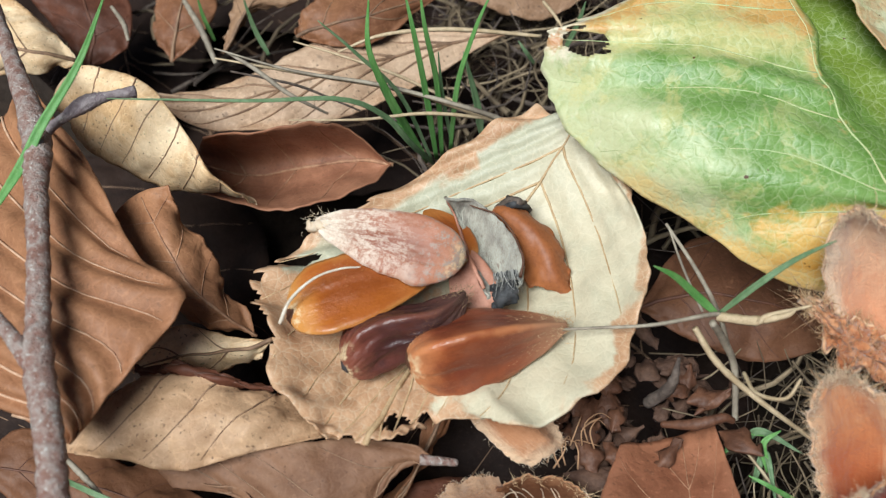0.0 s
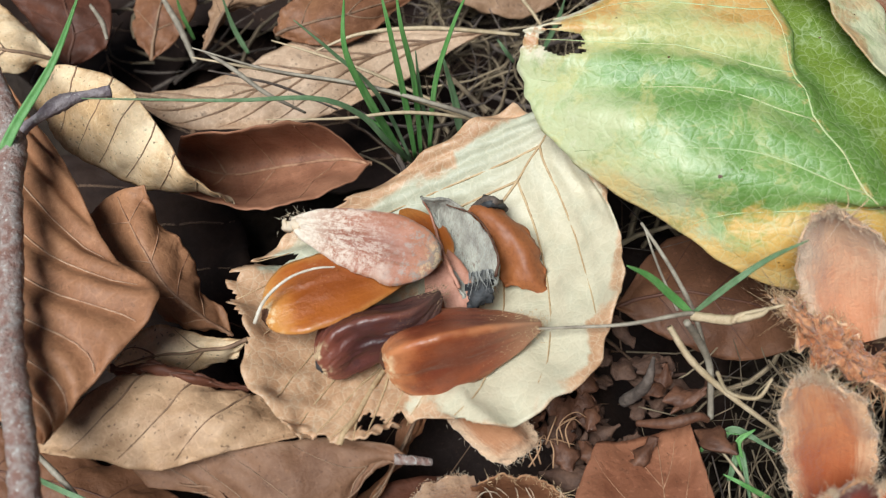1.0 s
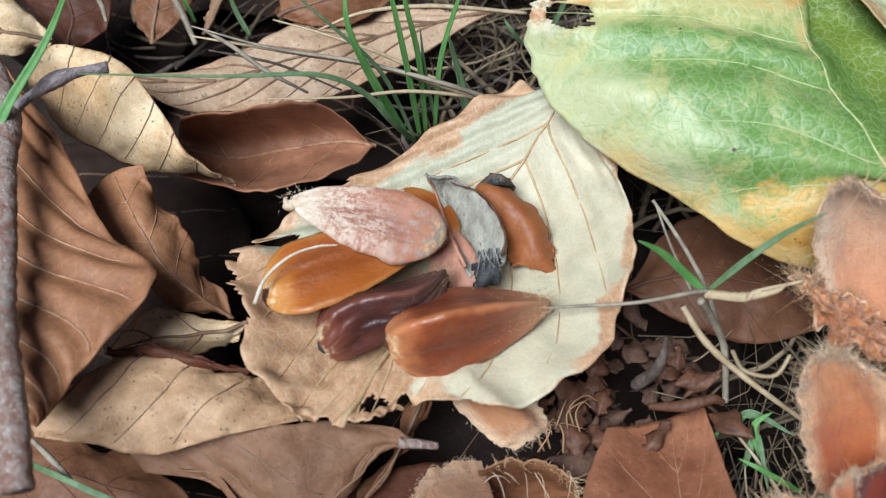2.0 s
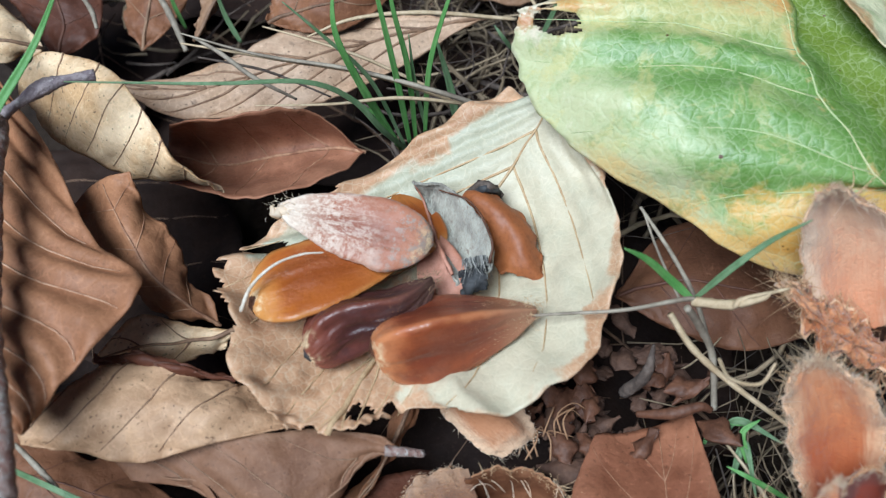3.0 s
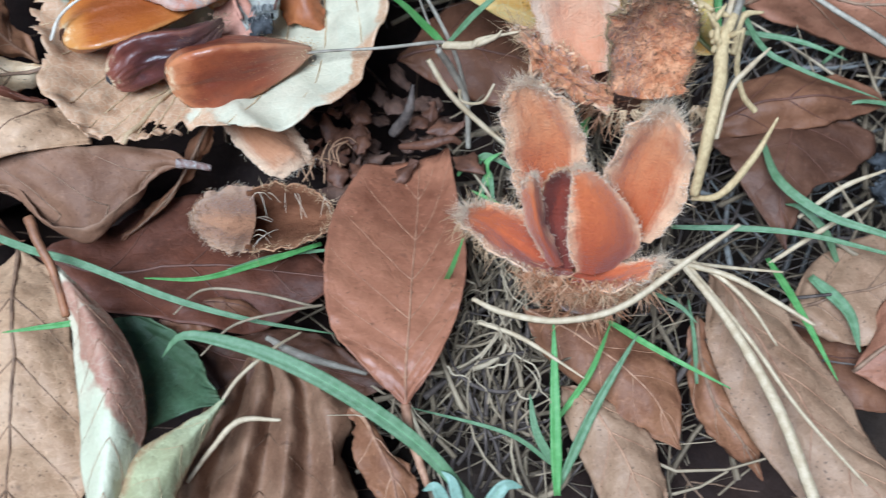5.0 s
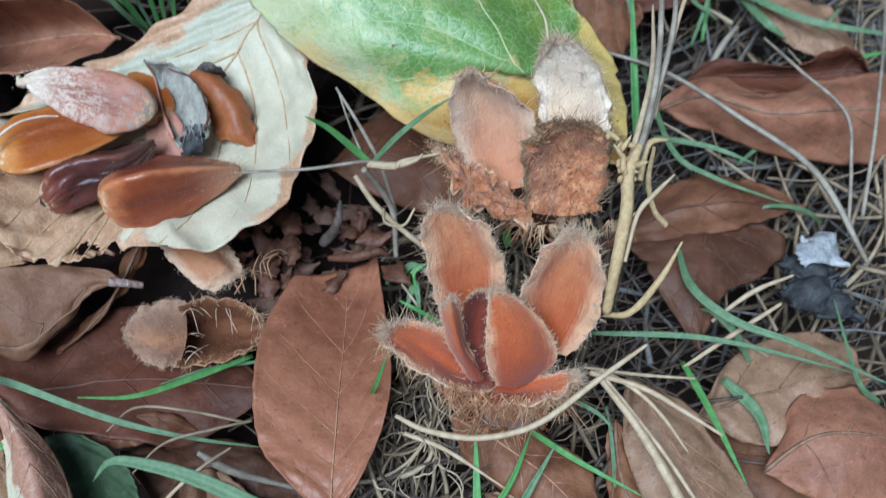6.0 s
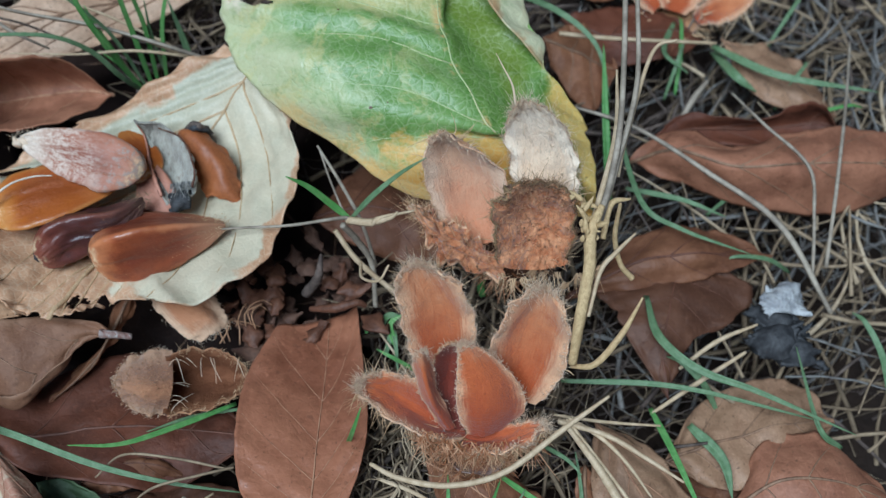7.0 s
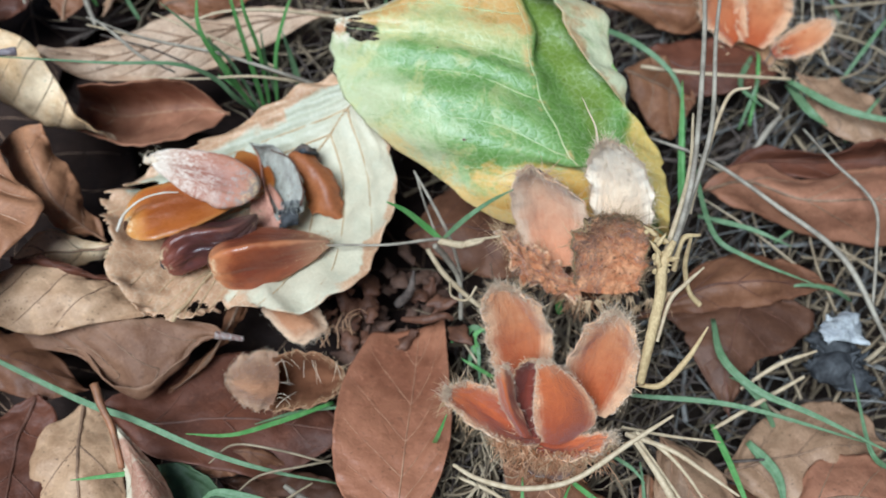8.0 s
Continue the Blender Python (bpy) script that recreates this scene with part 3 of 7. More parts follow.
# ---- leaves ----
def patch(stations, nu, nv, seed=0, rough=0.07, pleats=0, sweep=0.22, pleat=0.02, teeth=0.012, curl=0.1, holes=(), ragged=0.0, half=0):
    """A blade lofted over stations from base to tip; each is a point or the points across. Returns verts, faces, uvs and a probe."""
    m = max(len(s) for s in stations if not isinstance(s[0], (int, float)))
    cage = np.array([[s] * m if isinstance(s[0], (int, float)) else list(s) for s in stations], float)
    us, vs = np.linspace(0, 1, nu), np.linspace(-1, 1, nv)
    rows = spline(cage, 240)
    fine = np.array([spline(r, 121) for r in rows])
    cu, cv = np.gradient(fine, axis=0), np.gradient(fine, axis=1)
    nrm = np.cross(cu, cv)
    nrm /= np.linalg.norm(nrm, axis=2)[..., None] + 1e-9
    flip = 1.0 if nrm[120, 60, 2] > 0 else -1.0
    nrm *= flip

    def probe(u, v, lift=0.0):
        a, b = min(max(u, 0), 1) * 239, (min(max(v, -1), 1) + 1) * 60
        i, j = min(int(a), 238), min(int(b), 119)
        fa, fb = a - i, b - j
        g = lambda q: (q[i, j] * (1 - fa) * (1 - fb) + q[i + 1, j] * fa * (1 - fb) + q[i, j + 1] * (1 - fa) * fb + q[i + 1, j + 1] * fa * fb)
        p, n = g(fine), g(nrm)
        h = rough * fbm(p[0] * 0.9 + seed * 5.1, p[1] * 0.9, seed * 2.3) + 0.35 * rough * fbm(p[0] * 3.1, p[1] * 3.1 + seed, 4.0)
        if pleats:
            ph = (u - sweep * (abs(v) if not half else (1 - half * v) / 2)) * pleats
            h += pleat * (math.sin(math.pi * ph) ** 2 - 0.5) * min(1, 4 * (1 - abs(v)) + 0.25)
        h += curl * abs(v) ** 3 * fbm(u * 5 + seed, v, 1.7)
        return p + n * (h + lift)

    verts, norms, keep = [], [], []
    for u in us:
        for v in vs:
            side = 1 if v > 0 else -1
            tooth = teeth * (abs((u * 16) % 1 - 0.5) * 2) + ragged * max(0, fbm(u * 9 + 3 * side, seed * 1.7, side * 2.0))
            vv = v * (1 - min(0.4, tooth + teeth))
            verts.append(probe(u, vv))
            norms.append((u, 0.5 + 0.5 * vv))
            bad = False
            for hu, hv, ru, rv in holes:
                d = ((u - hu) / ru) ** 2 + ((vv - hv) / rv) ** 2
                bad = bad or d < 1 + 0.8 * fbm(u * 17, vv * 9, seed)
            keep.append(not bad)
    faces = []
    for i in range(nu - 1):
        for j in range(nv - 1):
            q = (i * nv + j, i * nv + j + 1, (i + 1) * nv + j + 1, (i + 1) * nv + j)
            if all(keep[k] for k in q):
                faces.append(q if flip > 0 else q[::-1])
    return verts, faces, {"norm": norms}, probe


def fallen_leaf(label, blade, vein, stations, seed, veins=7, sweep=0.22, stalk=None, res=(56, 34), name="fallen_leaf", rib=0.024, side_rib=0.0095, lift=0.014, thick=0.016, stalk_mat=None, half=0, sides=(-1, 1), **kw):
    """A leaf with blade, midrib, side veins and, where it shows, a stalk."""
    verts, faces, uvs, probe = patch(stations, *res, seed=seed, pleats=veins, sweep=sweep, half=half, **kw)
    low = min(verts, key=lambda p: p[2])
    leaf = thing(name, low, label, "leaf", "fallen leaves")
    part("blade", verts, faces, M[blade], leaf, "", thick, uvs)
    if rib:
        us = np.linspace(0.0, 0.97, 26)
        part("midrib", *tube([probe(u, 0, lift) for u in us], rib * (1.05 - 0.8 * us), 6), M[vein], leaf)
    for k in range(1, veins):
        for side in sides:
            if not side_rib or (half and side < 0):
                continue
            u0 = k / veins
            ts = np.linspace(0, 0.93, 13)
            path = [probe(u0 + sweep * t, half * (1 - 2 * t) if half else side * t, lift * 0.8) for t in ts if 0.01 < u0 + sweep * t < 0.985]
            if len(path) > 3:
                part("vein", *tube(path, side_rib * (1.05 - 0.75 * np.linspace(0, 1, len(path))), 5), M[vein], leaf)
    if stalk:
        pts = spline(stalk, 16)
        part("stalk", *tube(pts, np.linspace(0.05, 0.035, 16), 7, jitter=0.1), M[stalk_mat or vein], leaf)
    return leaf


# ---- ground: one sheet of humus out to the horizon ----
def ground_sheet():
    near = np.linspace(-16, 20, 130)
    far = np.array([25, 40, 80, 200, 600, 2000, 10000, 60000.0])
    xs = np.concatenate([-far[::-1] - 16, near, far + 20])
    verts = []
    for y in xs + 3:
        for x in xs:
            inside = abs(x - 2) < 20 and abs(y - 5) < 20
            verts.append((x, y, -2.1 + (0.30 * fbm(x * 0.35, y * 0.35, 2.0) + 0.10 * fbm(x * 1.7, y * 1.7, 5.0) if inside else 0)))
    n = len(xs)
    faces = [(i * n + j, i * n + j + 1, (i + 1) * n + j + 1, (i + 1) * n + j) for i in range(n - 1) for j in range(n - 1)]
    return tagged(part("ground", verts, faces, M["soil"], None), "dark crumbly humus under the leaf litter", "ground", kind="structure")


ground_sheet()

# ---- the leaves ----
# the pale leaf on which the nuts lie
fallen_leaf("pale cream-green leaf with brown torn margin, under the nuts", "pale", "vein_pale", [
    ((-0.98, 3.36, 0.92), (-0.66, 3.30, 0.95), (-0.33, 3.33, 0.95)),
    ((-1.20, 3.50, 0.98), (-0.52, 3.58, 0.85), (-0.18, 3.50, 0.90)),
    ((-1.52, 3.78, 0.95), (-0.26, 4.19, 0.65), (0.18, 3.53, 0.95)),
    ((-1.78, 4.55, 0.85), (-0.01, 4.74, 0.50), (0.77, 3.33, 1.05)),
    ((-1.80, 5.03, 0.75), (0.31, 5.27, 0.50), (1.53, 3.84, 1.15)),
    ((-1.40, 5.54, 0.65), (0.65, 5.70, 0.60), (1.89, 4.62, 1.15)),
    ((-0.58, 6.04, 0.80), (0.96, 6.03, 0.90), (1.91, 5.24, 1.20)),
    ((0.26, 6.48, 1.00), (1.18, 6.30, 1.10), (1.71, 5.75, 1.30)),
    ((0.92, 6.79, 1.10), (1.37, 6.56, 1.25), (1.43, 6.34, 1.35))], 1, 8, -0.36, None,
    (120, 84), teeth=0.010, ragged=0.07, rough=0.06, curl=0.30, pleat=0.028, rib=0.030, side_rib=0.014, lift=0.011,
    holes=[(0.0, -0.45, 0.025, 0.2), (0.0, 0.3, 0.015, 0.25), (0.55, -0.86, 0.016, 0.07), (0.535, -0.97, 0.008, 0.06), (0.475, -1.0, 0.012, 0.05), (0.42, -1.0, 0.014, 0.06), (0.33, -1.02, 0.03, 0.10), (0.70, -1.0, 0.012, 0.05), (0.10, 0.42, 0.030, 0.34), (0.16, 1.0, 0.014, 0.3), (0.30, 1.0, 0.012, 0.06)])

# the green leaf turning yellow
fallen_leaf("green leaf turning yellow and orange, torn at its end", "green", "vein_green", [
    (5.40, 4.83, 0.60),
    ((3.21, 4.78, 1.05), (3.57, 4.78, 1.30), (4.17, 4.92, 1.42), (4.52, 5.01, 1.40), (4.74, 5.02, 1.34), (4.94, 4.90, 1.40), (5.21, 4.79, 1.20)),
    ((2.35, 5.21, 1.25), (2.69, 5.16, 1.55), (3.27, 5.11, 1.72), (4.18, 5.21, 1.62), (4.43, 5.34, 1.55), (4.73, 5.31, 1.62), (5.18, 5.29, 1.40)),
    ((1.27, 5.92, 1.50), (2.04, 5.66, 1.92), (2.99, 5.55, 2.00), (3.90, 5.22, 1.85), (4.26, 5.59, 1.74), (4.57, 5.69, 1.74), (4.98, 5.73, 1.55)),
    ((0.90, 6.68, 1.70), (1.74, 6.33, 1.98), (2.72, 6.20, 2.08), (3.55, 5.93, 1.98), (4.00, 6.24, 1.80), (4.61, 6.33, 1.85), (4.27, 6.26, 2.12)),
    ((0.96, 6.97, 1.90), (1.66, 6.79, 2.06), (2.51, 6.65, 2.14), (3.43, 6.44, 2.05), (3.61, 6.86, 1.86), (4.43, 6.72, 1.95), (3.85, 6.71, 2.26)),
    ((1.19, 7.13, 2.00), (1.55, 7.10, 2.12), (2.09, 7.20, 2.18), (3.31, 7.12, 2.15), (3.45, 7.48, 1.95), (4.31, 7.31, 2.05), (3.64, 7.17, 2.36)),
    (3.00, 7.75, 2.20)], 2, 7, 0.0, None,
    (170, 120), "green_leaf", sides=(-1,), rough=0.03, curl=0.06, pleat=0.055, rib=0.016, side_rib=0.009, lift=0.008, holes=[(0.715, -0.82, 0.055, 0.095), (0.67, -0.75, 0.012, 0.03), (0.80, -0.80, 0.012, 0.06), (0.66, -1.02, 0.010, 0.04), (0.60, -1.02, 0.008, 0.03), (0.83, -0.97, 0.03, 0.10)], ragged=0.05)
# the cream leaf rolled over beside the twig
fallen_leaf("brown leaf with its upper half arched over", "rosy", "vein_rust", [
    (-0.54, 6.83, 0.10),
    ((-0.80, 6.42, 0.25), (-0.88, 6.81, 0.00), (-0.97, 7.05, 0.10), (-1.01, 6.92, 0.65)),
    ((-1.43, 6.09, 0.35), (-1.60, 6.74, -0.15), (-1.59, 7.10, -0.05), (-1.42, 6.82, 0.85)),
    ((-1.95, 6.11, 0.35), (-2.19, 6.77, -0.30), (-2.18, 7.13, -0.20), (-1.94, 6.76, 0.80)),
    ((-2.54, 6.35, 0.20), (-2.79, 6.97, -0.30), (-2.80, 7.29, -0.30), (-2.52, 6.83, 0.60))], 3, 4, 0.2, rough=0.05, curl=0.03, pleat=0.008, teeth=0.004)
fallen_leaf("cream leaf underside with dark veins, rolled over", "cream", "vein_dark", [
    (-1.91, 6.09, 0.42),
    ((-2.27, 6.17, 0.40), (-2.15, 6.03, 0.65), (-2.07, 5.98, 0.75), (-2.01, 5.97, 0.75)),
    ((-2.73, 6.21, 0.45), (-2.47, 6.04, 0.85), (-2.31, 5.99, 1.05), (-2.24, 6.00, 1.05)),
    ((-3.16, 6.38, 0.45), (-2.79, 6.23, 0.95), (-2.57, 6.22, 1.20), (-2.44, 6.27, 1.25)),
    ((-3.52, 6.55, 0.45), (-3.14, 6.51, 0.95), (-2.86, 6.53, 1.25), (-2.69, 6.63, 1.30)),
    ((-3.80, 6.77, 0.45), (-3.43, 6.80, 0.95), (-3.13, 6.84, 1.25), (-2.96, 6.95, 1.30)),
    ((-4.00, 7.03, 0.50), (-3.78, 7.09, 0.90), (-3.61, 7.15, 1.15), (-3.47, 7.26, 1.20)),
    ((-4.20, 7.27, 0.50), (-4.09, 7.29, 0.75), (-3.96, 7.30, 0.95), (-3.87, 7.38, 1.00))], 4, 8, -0.10, rough=0.05, curl=0.06, rib=0, side_rib=0.010, pleat=0.035, half=1)
# left-hand rust leaf behind the twig
fallen_leaf("rust-brown pointed leaf with raised veins, leaning on litter", "russet", "vein_tan", [
    (-4.39, 7.36, 0.90),
    ((-4.52, 6.31, 1.00), (-3.90, 6.23, 1.20), (-3.39, 6.02, 1.25)),
    ((-4.36, 5.13, 1.20), (-3.51, 5.06, 1.40), (-2.76, 4.97, 1.35)),
    ((-4.22, 4.37, 1.20), (-3.26, 4.23, 1.45), (-2.17, 4.38, 1.50)),
    ((-3.96, 3.71, 1.10), (-3.12, 3.58, 1.40), (-2.68, 3.58, 1.40)),
    (-3.04, 3.19, 1.20)], 5, 9, 0.34, rough=0.05, curl=0.07, side_rib=0.014, rib=0, pleat=0.09, half=-1, lift=0.022)
fallen_leaf("brown leaf folded along its midrib, standing on edge", "russet", "vein_rust", [
    (-1.76, 4.56, 0.45),
    ((-2.15, 4.58, 0.50), (-2.02, 4.63, 0.72), (-2.00, 4.90, 0.60)),
    ((-2.60, 4.84, 0.55), (-2.36, 4.87, 0.92), (-2.20, 5.22, 0.70)),
    ((-3.00, 5.31, 0.60), (-2.64, 5.34, 1.05), (-2.48, 5.57, 0.95)),
    ((-3.26, 5.74, 0.70), (-2.92, 5.79, 1.05), (-2.60, 5.77, 1.20))], 6, 5, 0.15, rough=0.04, side_rib=0.007, rib=0.018)
fallen_leaf("yellowish tan leaf wedged under browner leaves", "cream", "vein_dark", [
    (-1.60, 4.50, 0.50),
    ((-1.88, 4.35, 0.20), (-2.00, 4.40, 0.45), (-1.97, 4.52, 0.50)),
    ((-2.54, 4.28, 0.20), (-2.45, 4.33, 0.50), (-2.50, 4.60, 0.60)),
    (-2.94, 4.28, 0.30)], 7, 3, rough=0.05)
fallen_leaf("tan leaf with a dark curled upper margin", "buff", "vein_dark", [
    ((-3.31, 3.64, 0.60), (-3.32, 3.46, 0.65), (-3.26, 3.35, 0.60)),
    ((-2.74, 3.94, 0.75), (-2.79, 3.56, 0.80), (-2.88, 3.27, 0.65)),
    ((-2.21, 4.00, 0.80), (-2.18, 3.56, 0.88), (-2.27, 3.15, 0.65)),
    ((-1.55, 3.89, 0.70), (-1.63, 3.56, 0.85), (-1.65, 3.30, 0.70)),
    ((-1.24, 3.92, 0.50), (-1.10, 3.66, 0.60), (-1.04, 3.49, 0.60))], 8, 5, -0.25, rough=0.06, curl=0.11, half=-1, rib=0, side_rib=0.012)
fallen_leaf("thin dark leaf edge curling over the tan leaf", "maroon", "vein_maroon", [
    (-2.81, 4.13, 0.60),
    ((-2.51, 4.07, 0.65), (-2.42, 4.06, 0.80), (-2.39, 4.12, 0.75)),
    ((-2.03, 3.94, 0.65), (-1.96, 3.92, 0.85), (-1.96, 3.99, 0.80)),
    (-1.52, 3.91, 0.65)], 9, 4, rough=0.04, rib=0)
fallen_leaf("dark brown leaf drooping to a point, rolled at its edge", "drab", "vein_dark", [
    (-0.05, 3.28, 0.60),
    ((-0.28, 3.41, 0.62), (-0.32, 3.31, 0.60), (-0.40, 3.24, 0.50), (-0.38, 3.24, 0.55)),
    ((-0.81, 3.48, 0.62), (-0.73, 3.16, 0.55), (-0.67, 2.92, 0.40), (-0.67, 2.92, 0.52)),
    ((-1.32, 3.43, 0.60), (-1.15, 2.96, 0.50), (-1.02, 2.60, 0.25), (-1.04, 2.64, 0.42)),
    ((-1.82, 3.39, 0.55), (-1.64, 3.10, 0.45), (-1.39, 2.75, 0.25), (-1.43, 2.76, 0.40)),
    ((-2.28, 3.48, 0.50), (-2.06, 3.25, 0.40), (-1.83, 3.04, 0.30), (-1.84, 3.05, 0.42)),
    ((-2.69, 3.53, 0.45), (-2.55, 3.30, 0.40), (-2.39, 3.14, 0.30), (-2.40, 3.16, 0.35))], 10, 5, 0.25, ((-0.20, 3.27, 0.62), (-0.05, 3.26, 0.62), (0.12, 3.27, 0.55)), (64, 44), rough=0.04, curl=0.08, rib=0, side_rib=0.007, stalk_mat="bark")
fallen_leaf("narrow brown leaf edge under the pale leaf", "rust", "vein_dark", [
    (0.08, 4.02, 0.35),
    ((-0.12, 3.80, 0.25), (-0.02, 3.78, 0.35), (0.06, 3.84, 0.25)),
    ((-0.31, 3.41, 0.05), (-0.18, 3.46, 0.20), (-0.08, 3.59, 0.10)),
    ((-0.61, 3.02, -0.05), (-0.41, 3.08, 0.10), (-0.31, 3.27, 0.00)),
    (-0.81, 2.78, -0.10)], 11, 3, rough=0.04)
fallen_leaf("wet maroon leaf flat on the litter", "maroon", "vein_maroon", [
    (-1.61, 2.57, -0.05),
    ((-1.15, 2.89, -0.10), (-0.95, 2.38, 0.00), (-0.95, 1.99, 0.00)),
    ((-0.27, 3.33, -0.20), (-0.10, 2.45, 0.00), (-0.07, 1.79, 0.05)),
    ((0.53, 3.33, -0.30), (0.73, 2.43, -0.05), (0.60, 1.78, -0.10)),
    (1.45, 2.34, -0.10)], 12, 4, rough=0.06)
fallen_leaf("dull umber leaf low under the drooping leaf", "umber_red", "vein_maroon", [
    (-4.43, 3.50, -0.20),
    ((-4.03, 3.84, -0.20), (-3.84, 3.41, -0.10), (-3.70, 2.95, -0.15)),
    ((-3.30, 3.67, -0.20), (-3.11, 3.23, -0.05), (-3.00, 2.77, -0.15)),
    ((-2.63, 3.41, -0.25), (-2.48, 3.03, -0.10), (-2.37, 2.65, -0.20)),
    (-1.84, 2.86, -0.30)], 44, 5, 0.2, rough=0.08, side_rib=0.005, rib=0.012)
# the small upright brown leaf beside the husk
fallen_leaf("smooth rosy-brown oval leaf with pale veins", "oval", "vein_rust", [
    (2.05, 0.81, 0.60),
    ((1.66, 1.16, 0.65), (2.05, 1.14, 0.65), (2.35, 1.25, 0.65)),
    ((1.36, 1.54, 0.65), (2.08, 1.57, 0.60), (2.58, 1.81, 0.65)),
    ((1.26, 2.16, 0.60), (2.12, 2.19, 0.50), (2.64, 2.39, 0.60)),
    ((1.34, 2.93, 0.40), (2.18, 2.92, 0.30), (2.59, 3.15, 0.35)),
    ((1.63, 3.59, 0.10), (2.22, 3.72, 0.05), (2.54, 3.85, 0.10))], 13, 7, 0.25, ((2.05, 0.83, 0.60), (2.11, 0.56, 0.45), (2.26, 0.17, 0.30)),
    (80, 50), "oval_leaf", rough=0.035, curl=0.08, pleat=0.014, rib=0.013, side_rib=0.0045)
# the folded pink and green leaf
fallen_leaf("pink-cream leaf folded upright, drying to pale green", "pinkish", "vein_rust", [
    (-1.20, 2.12, 0.66),
    ((-1.12, 1.90, 0.62), (-0.99, 1.86, 0.72), (-0.88, 1.85, 0.62)),
    ((-0.97, 1.53, 0.60), (-0.72, 1.46, 0.80), (-0.53, 1.50, 0.55)),
    ((-0.88, 1.15, 0.58), (-0.57, 1.08, 0.82), (-0.34, 1.13, 0.50)),
    ((-0.80, 0.74, 0.56), (-0.48, 0.68, 0.80), (-0.24, 0.71, 0.45)),
    ((-0.74, 0.40, 0.52), (-0.46, 0.34, 0.75), (-0.26, 0.43, 0.45)),
    ((-0.65, 0.02, 0.45), (-0.49, -0.03, 0.60), (-0.38, 0.06, 0.42)),
    (-0.53, -0.34, 0.30)], 14, 6, 0.2, ((-1.43, 2.51, 0.85), (-1.33, 2.29, 0.82), (-1.18, 2.04, 0.72), (-1.01, 1.61, 0.66)), (64, 40), rough=0.02, curl=0.02, teeth=0.004, rib=0, side_rib=0.004, pleat=0.006, stalk_mat="stalk")
fallen_leaf("dark green leaf half hollowed under a fold", "green_dark", "green_dark", [
    ((-0.75, 1.82, 0.15), (-0.57, 1.86, 0.10), (-0.37, 1.82, 0.15)),
    ((-0.63, 1.55, 0.10), (-0.30, 1.62, 0.02), (0.03, 1.52, 0.20)),
    ((-0.42, 1.18, 0.15), (-0.11, 1.29, 0.02), (0.28, 1.11, 0.30)),
    ((-0.30, 0.62, 0.30), (0.00, 0.86, 0.15), (0.40, 0.90, 0.42))], 15, 4, rough=0.03, rib=0, side_rib=0.004)
fallen_leaf("pale olive turned-up leaf margin with a brown rim", "olive_pale", "vein_pale", [
    (0.43, 0.91, 0.46),
    ((0.25, 0.78, 0.46), (0.30, 0.71, 0.50), (0.33, 0.72, 0.38)),
    ((-0.02, 0.59, 0.50), (0.11, 0.45, 0.56), (0.21, 0.43, 0.36)),
    ((-0.26, 0.40, 0.52), (-0.05, 0.16, 0.60), (0.10, 0.11, 0.36)),
    ((-0.41, 0.01, 0.46), (-0.17, -0.16, 0.55), (0.02, -0.21, 0.35))], 16, 4, rough=0.02, curl=0.02, teeth=0.003, pleat=0.005, rib=0, side_rib=0.003)
fallen_leaf("broad buff leaf, creased, among grass", "buff", "vein_dark", [
    (-1.78, 2.64, 0.00),
    ((-2.19, 2.02, 0.00), (-1.68, 2.00, 0.15), (-1.25, 2.22, 0.05)),
    ((-2.13, 1.42, 0.00), (-1.56, 1.39, 0.20), (-1.07, 1.52, 0.05)),
    ((-2.12, 0.78, 0.00), (-1.53, 0.78, 0.10), (-0.86, 0.80, 0.00)),
    ((-2.02, 0.22, 0.00), (-1.46, 0.18, 0.08), (-0.80, 0.14, 0.00)),
    (-1.38, -0.45, 0.00)], 17, 5, rough=0.1)
fallen_leaf("torn rust scrap of leaf under the green blade", "umber_red", "vein_maroon", [
    (-0.43, 1.75, -0.05),
    ((-0.24, 1.93, -0.05), (-0.12, 1.99, 0.02), (0.01, 1.77, -0.10)),
    ((0.19, 2.06, 0.00), (0.28, 2.04, 0.05), (0.36, 1.87, -0.10)),
    (0.69, 1.96, -0.10)], 61, 3, 0.2, rough=0.10, side_rib=0.004, rib=0.010)
# the shade of this gap is put into the dark umber colour
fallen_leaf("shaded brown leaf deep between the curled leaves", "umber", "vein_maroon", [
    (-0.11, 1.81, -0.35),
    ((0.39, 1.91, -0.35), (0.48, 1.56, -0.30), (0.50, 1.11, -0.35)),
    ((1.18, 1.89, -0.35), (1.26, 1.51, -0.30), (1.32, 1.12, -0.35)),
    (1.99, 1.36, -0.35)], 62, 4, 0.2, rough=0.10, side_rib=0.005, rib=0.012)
fallen_leaf("dull brown leaf half buried beside the rosy leaf", "umber_red", "vein_maroon", [
    (5.88, 1.89, -0.35),
    ((6.41, 2.15, -0.35), (6.37, 1.69, -0.30), (6.31, 1.27, -0.35)),
    ((7.28, 2.17, -0.35), (7.20, 1.63, -0.30), (7.11, 1.10, -0.35)),
    (8.00, 1.54, -0.35)], 63, 4, 0.2, rough=0.08, side_rib=0.005, rib=0.012)
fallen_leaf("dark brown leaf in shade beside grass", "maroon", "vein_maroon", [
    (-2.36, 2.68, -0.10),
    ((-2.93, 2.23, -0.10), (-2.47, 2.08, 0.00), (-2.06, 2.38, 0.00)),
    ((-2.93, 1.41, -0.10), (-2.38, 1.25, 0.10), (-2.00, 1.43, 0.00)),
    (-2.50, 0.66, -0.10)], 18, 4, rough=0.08)
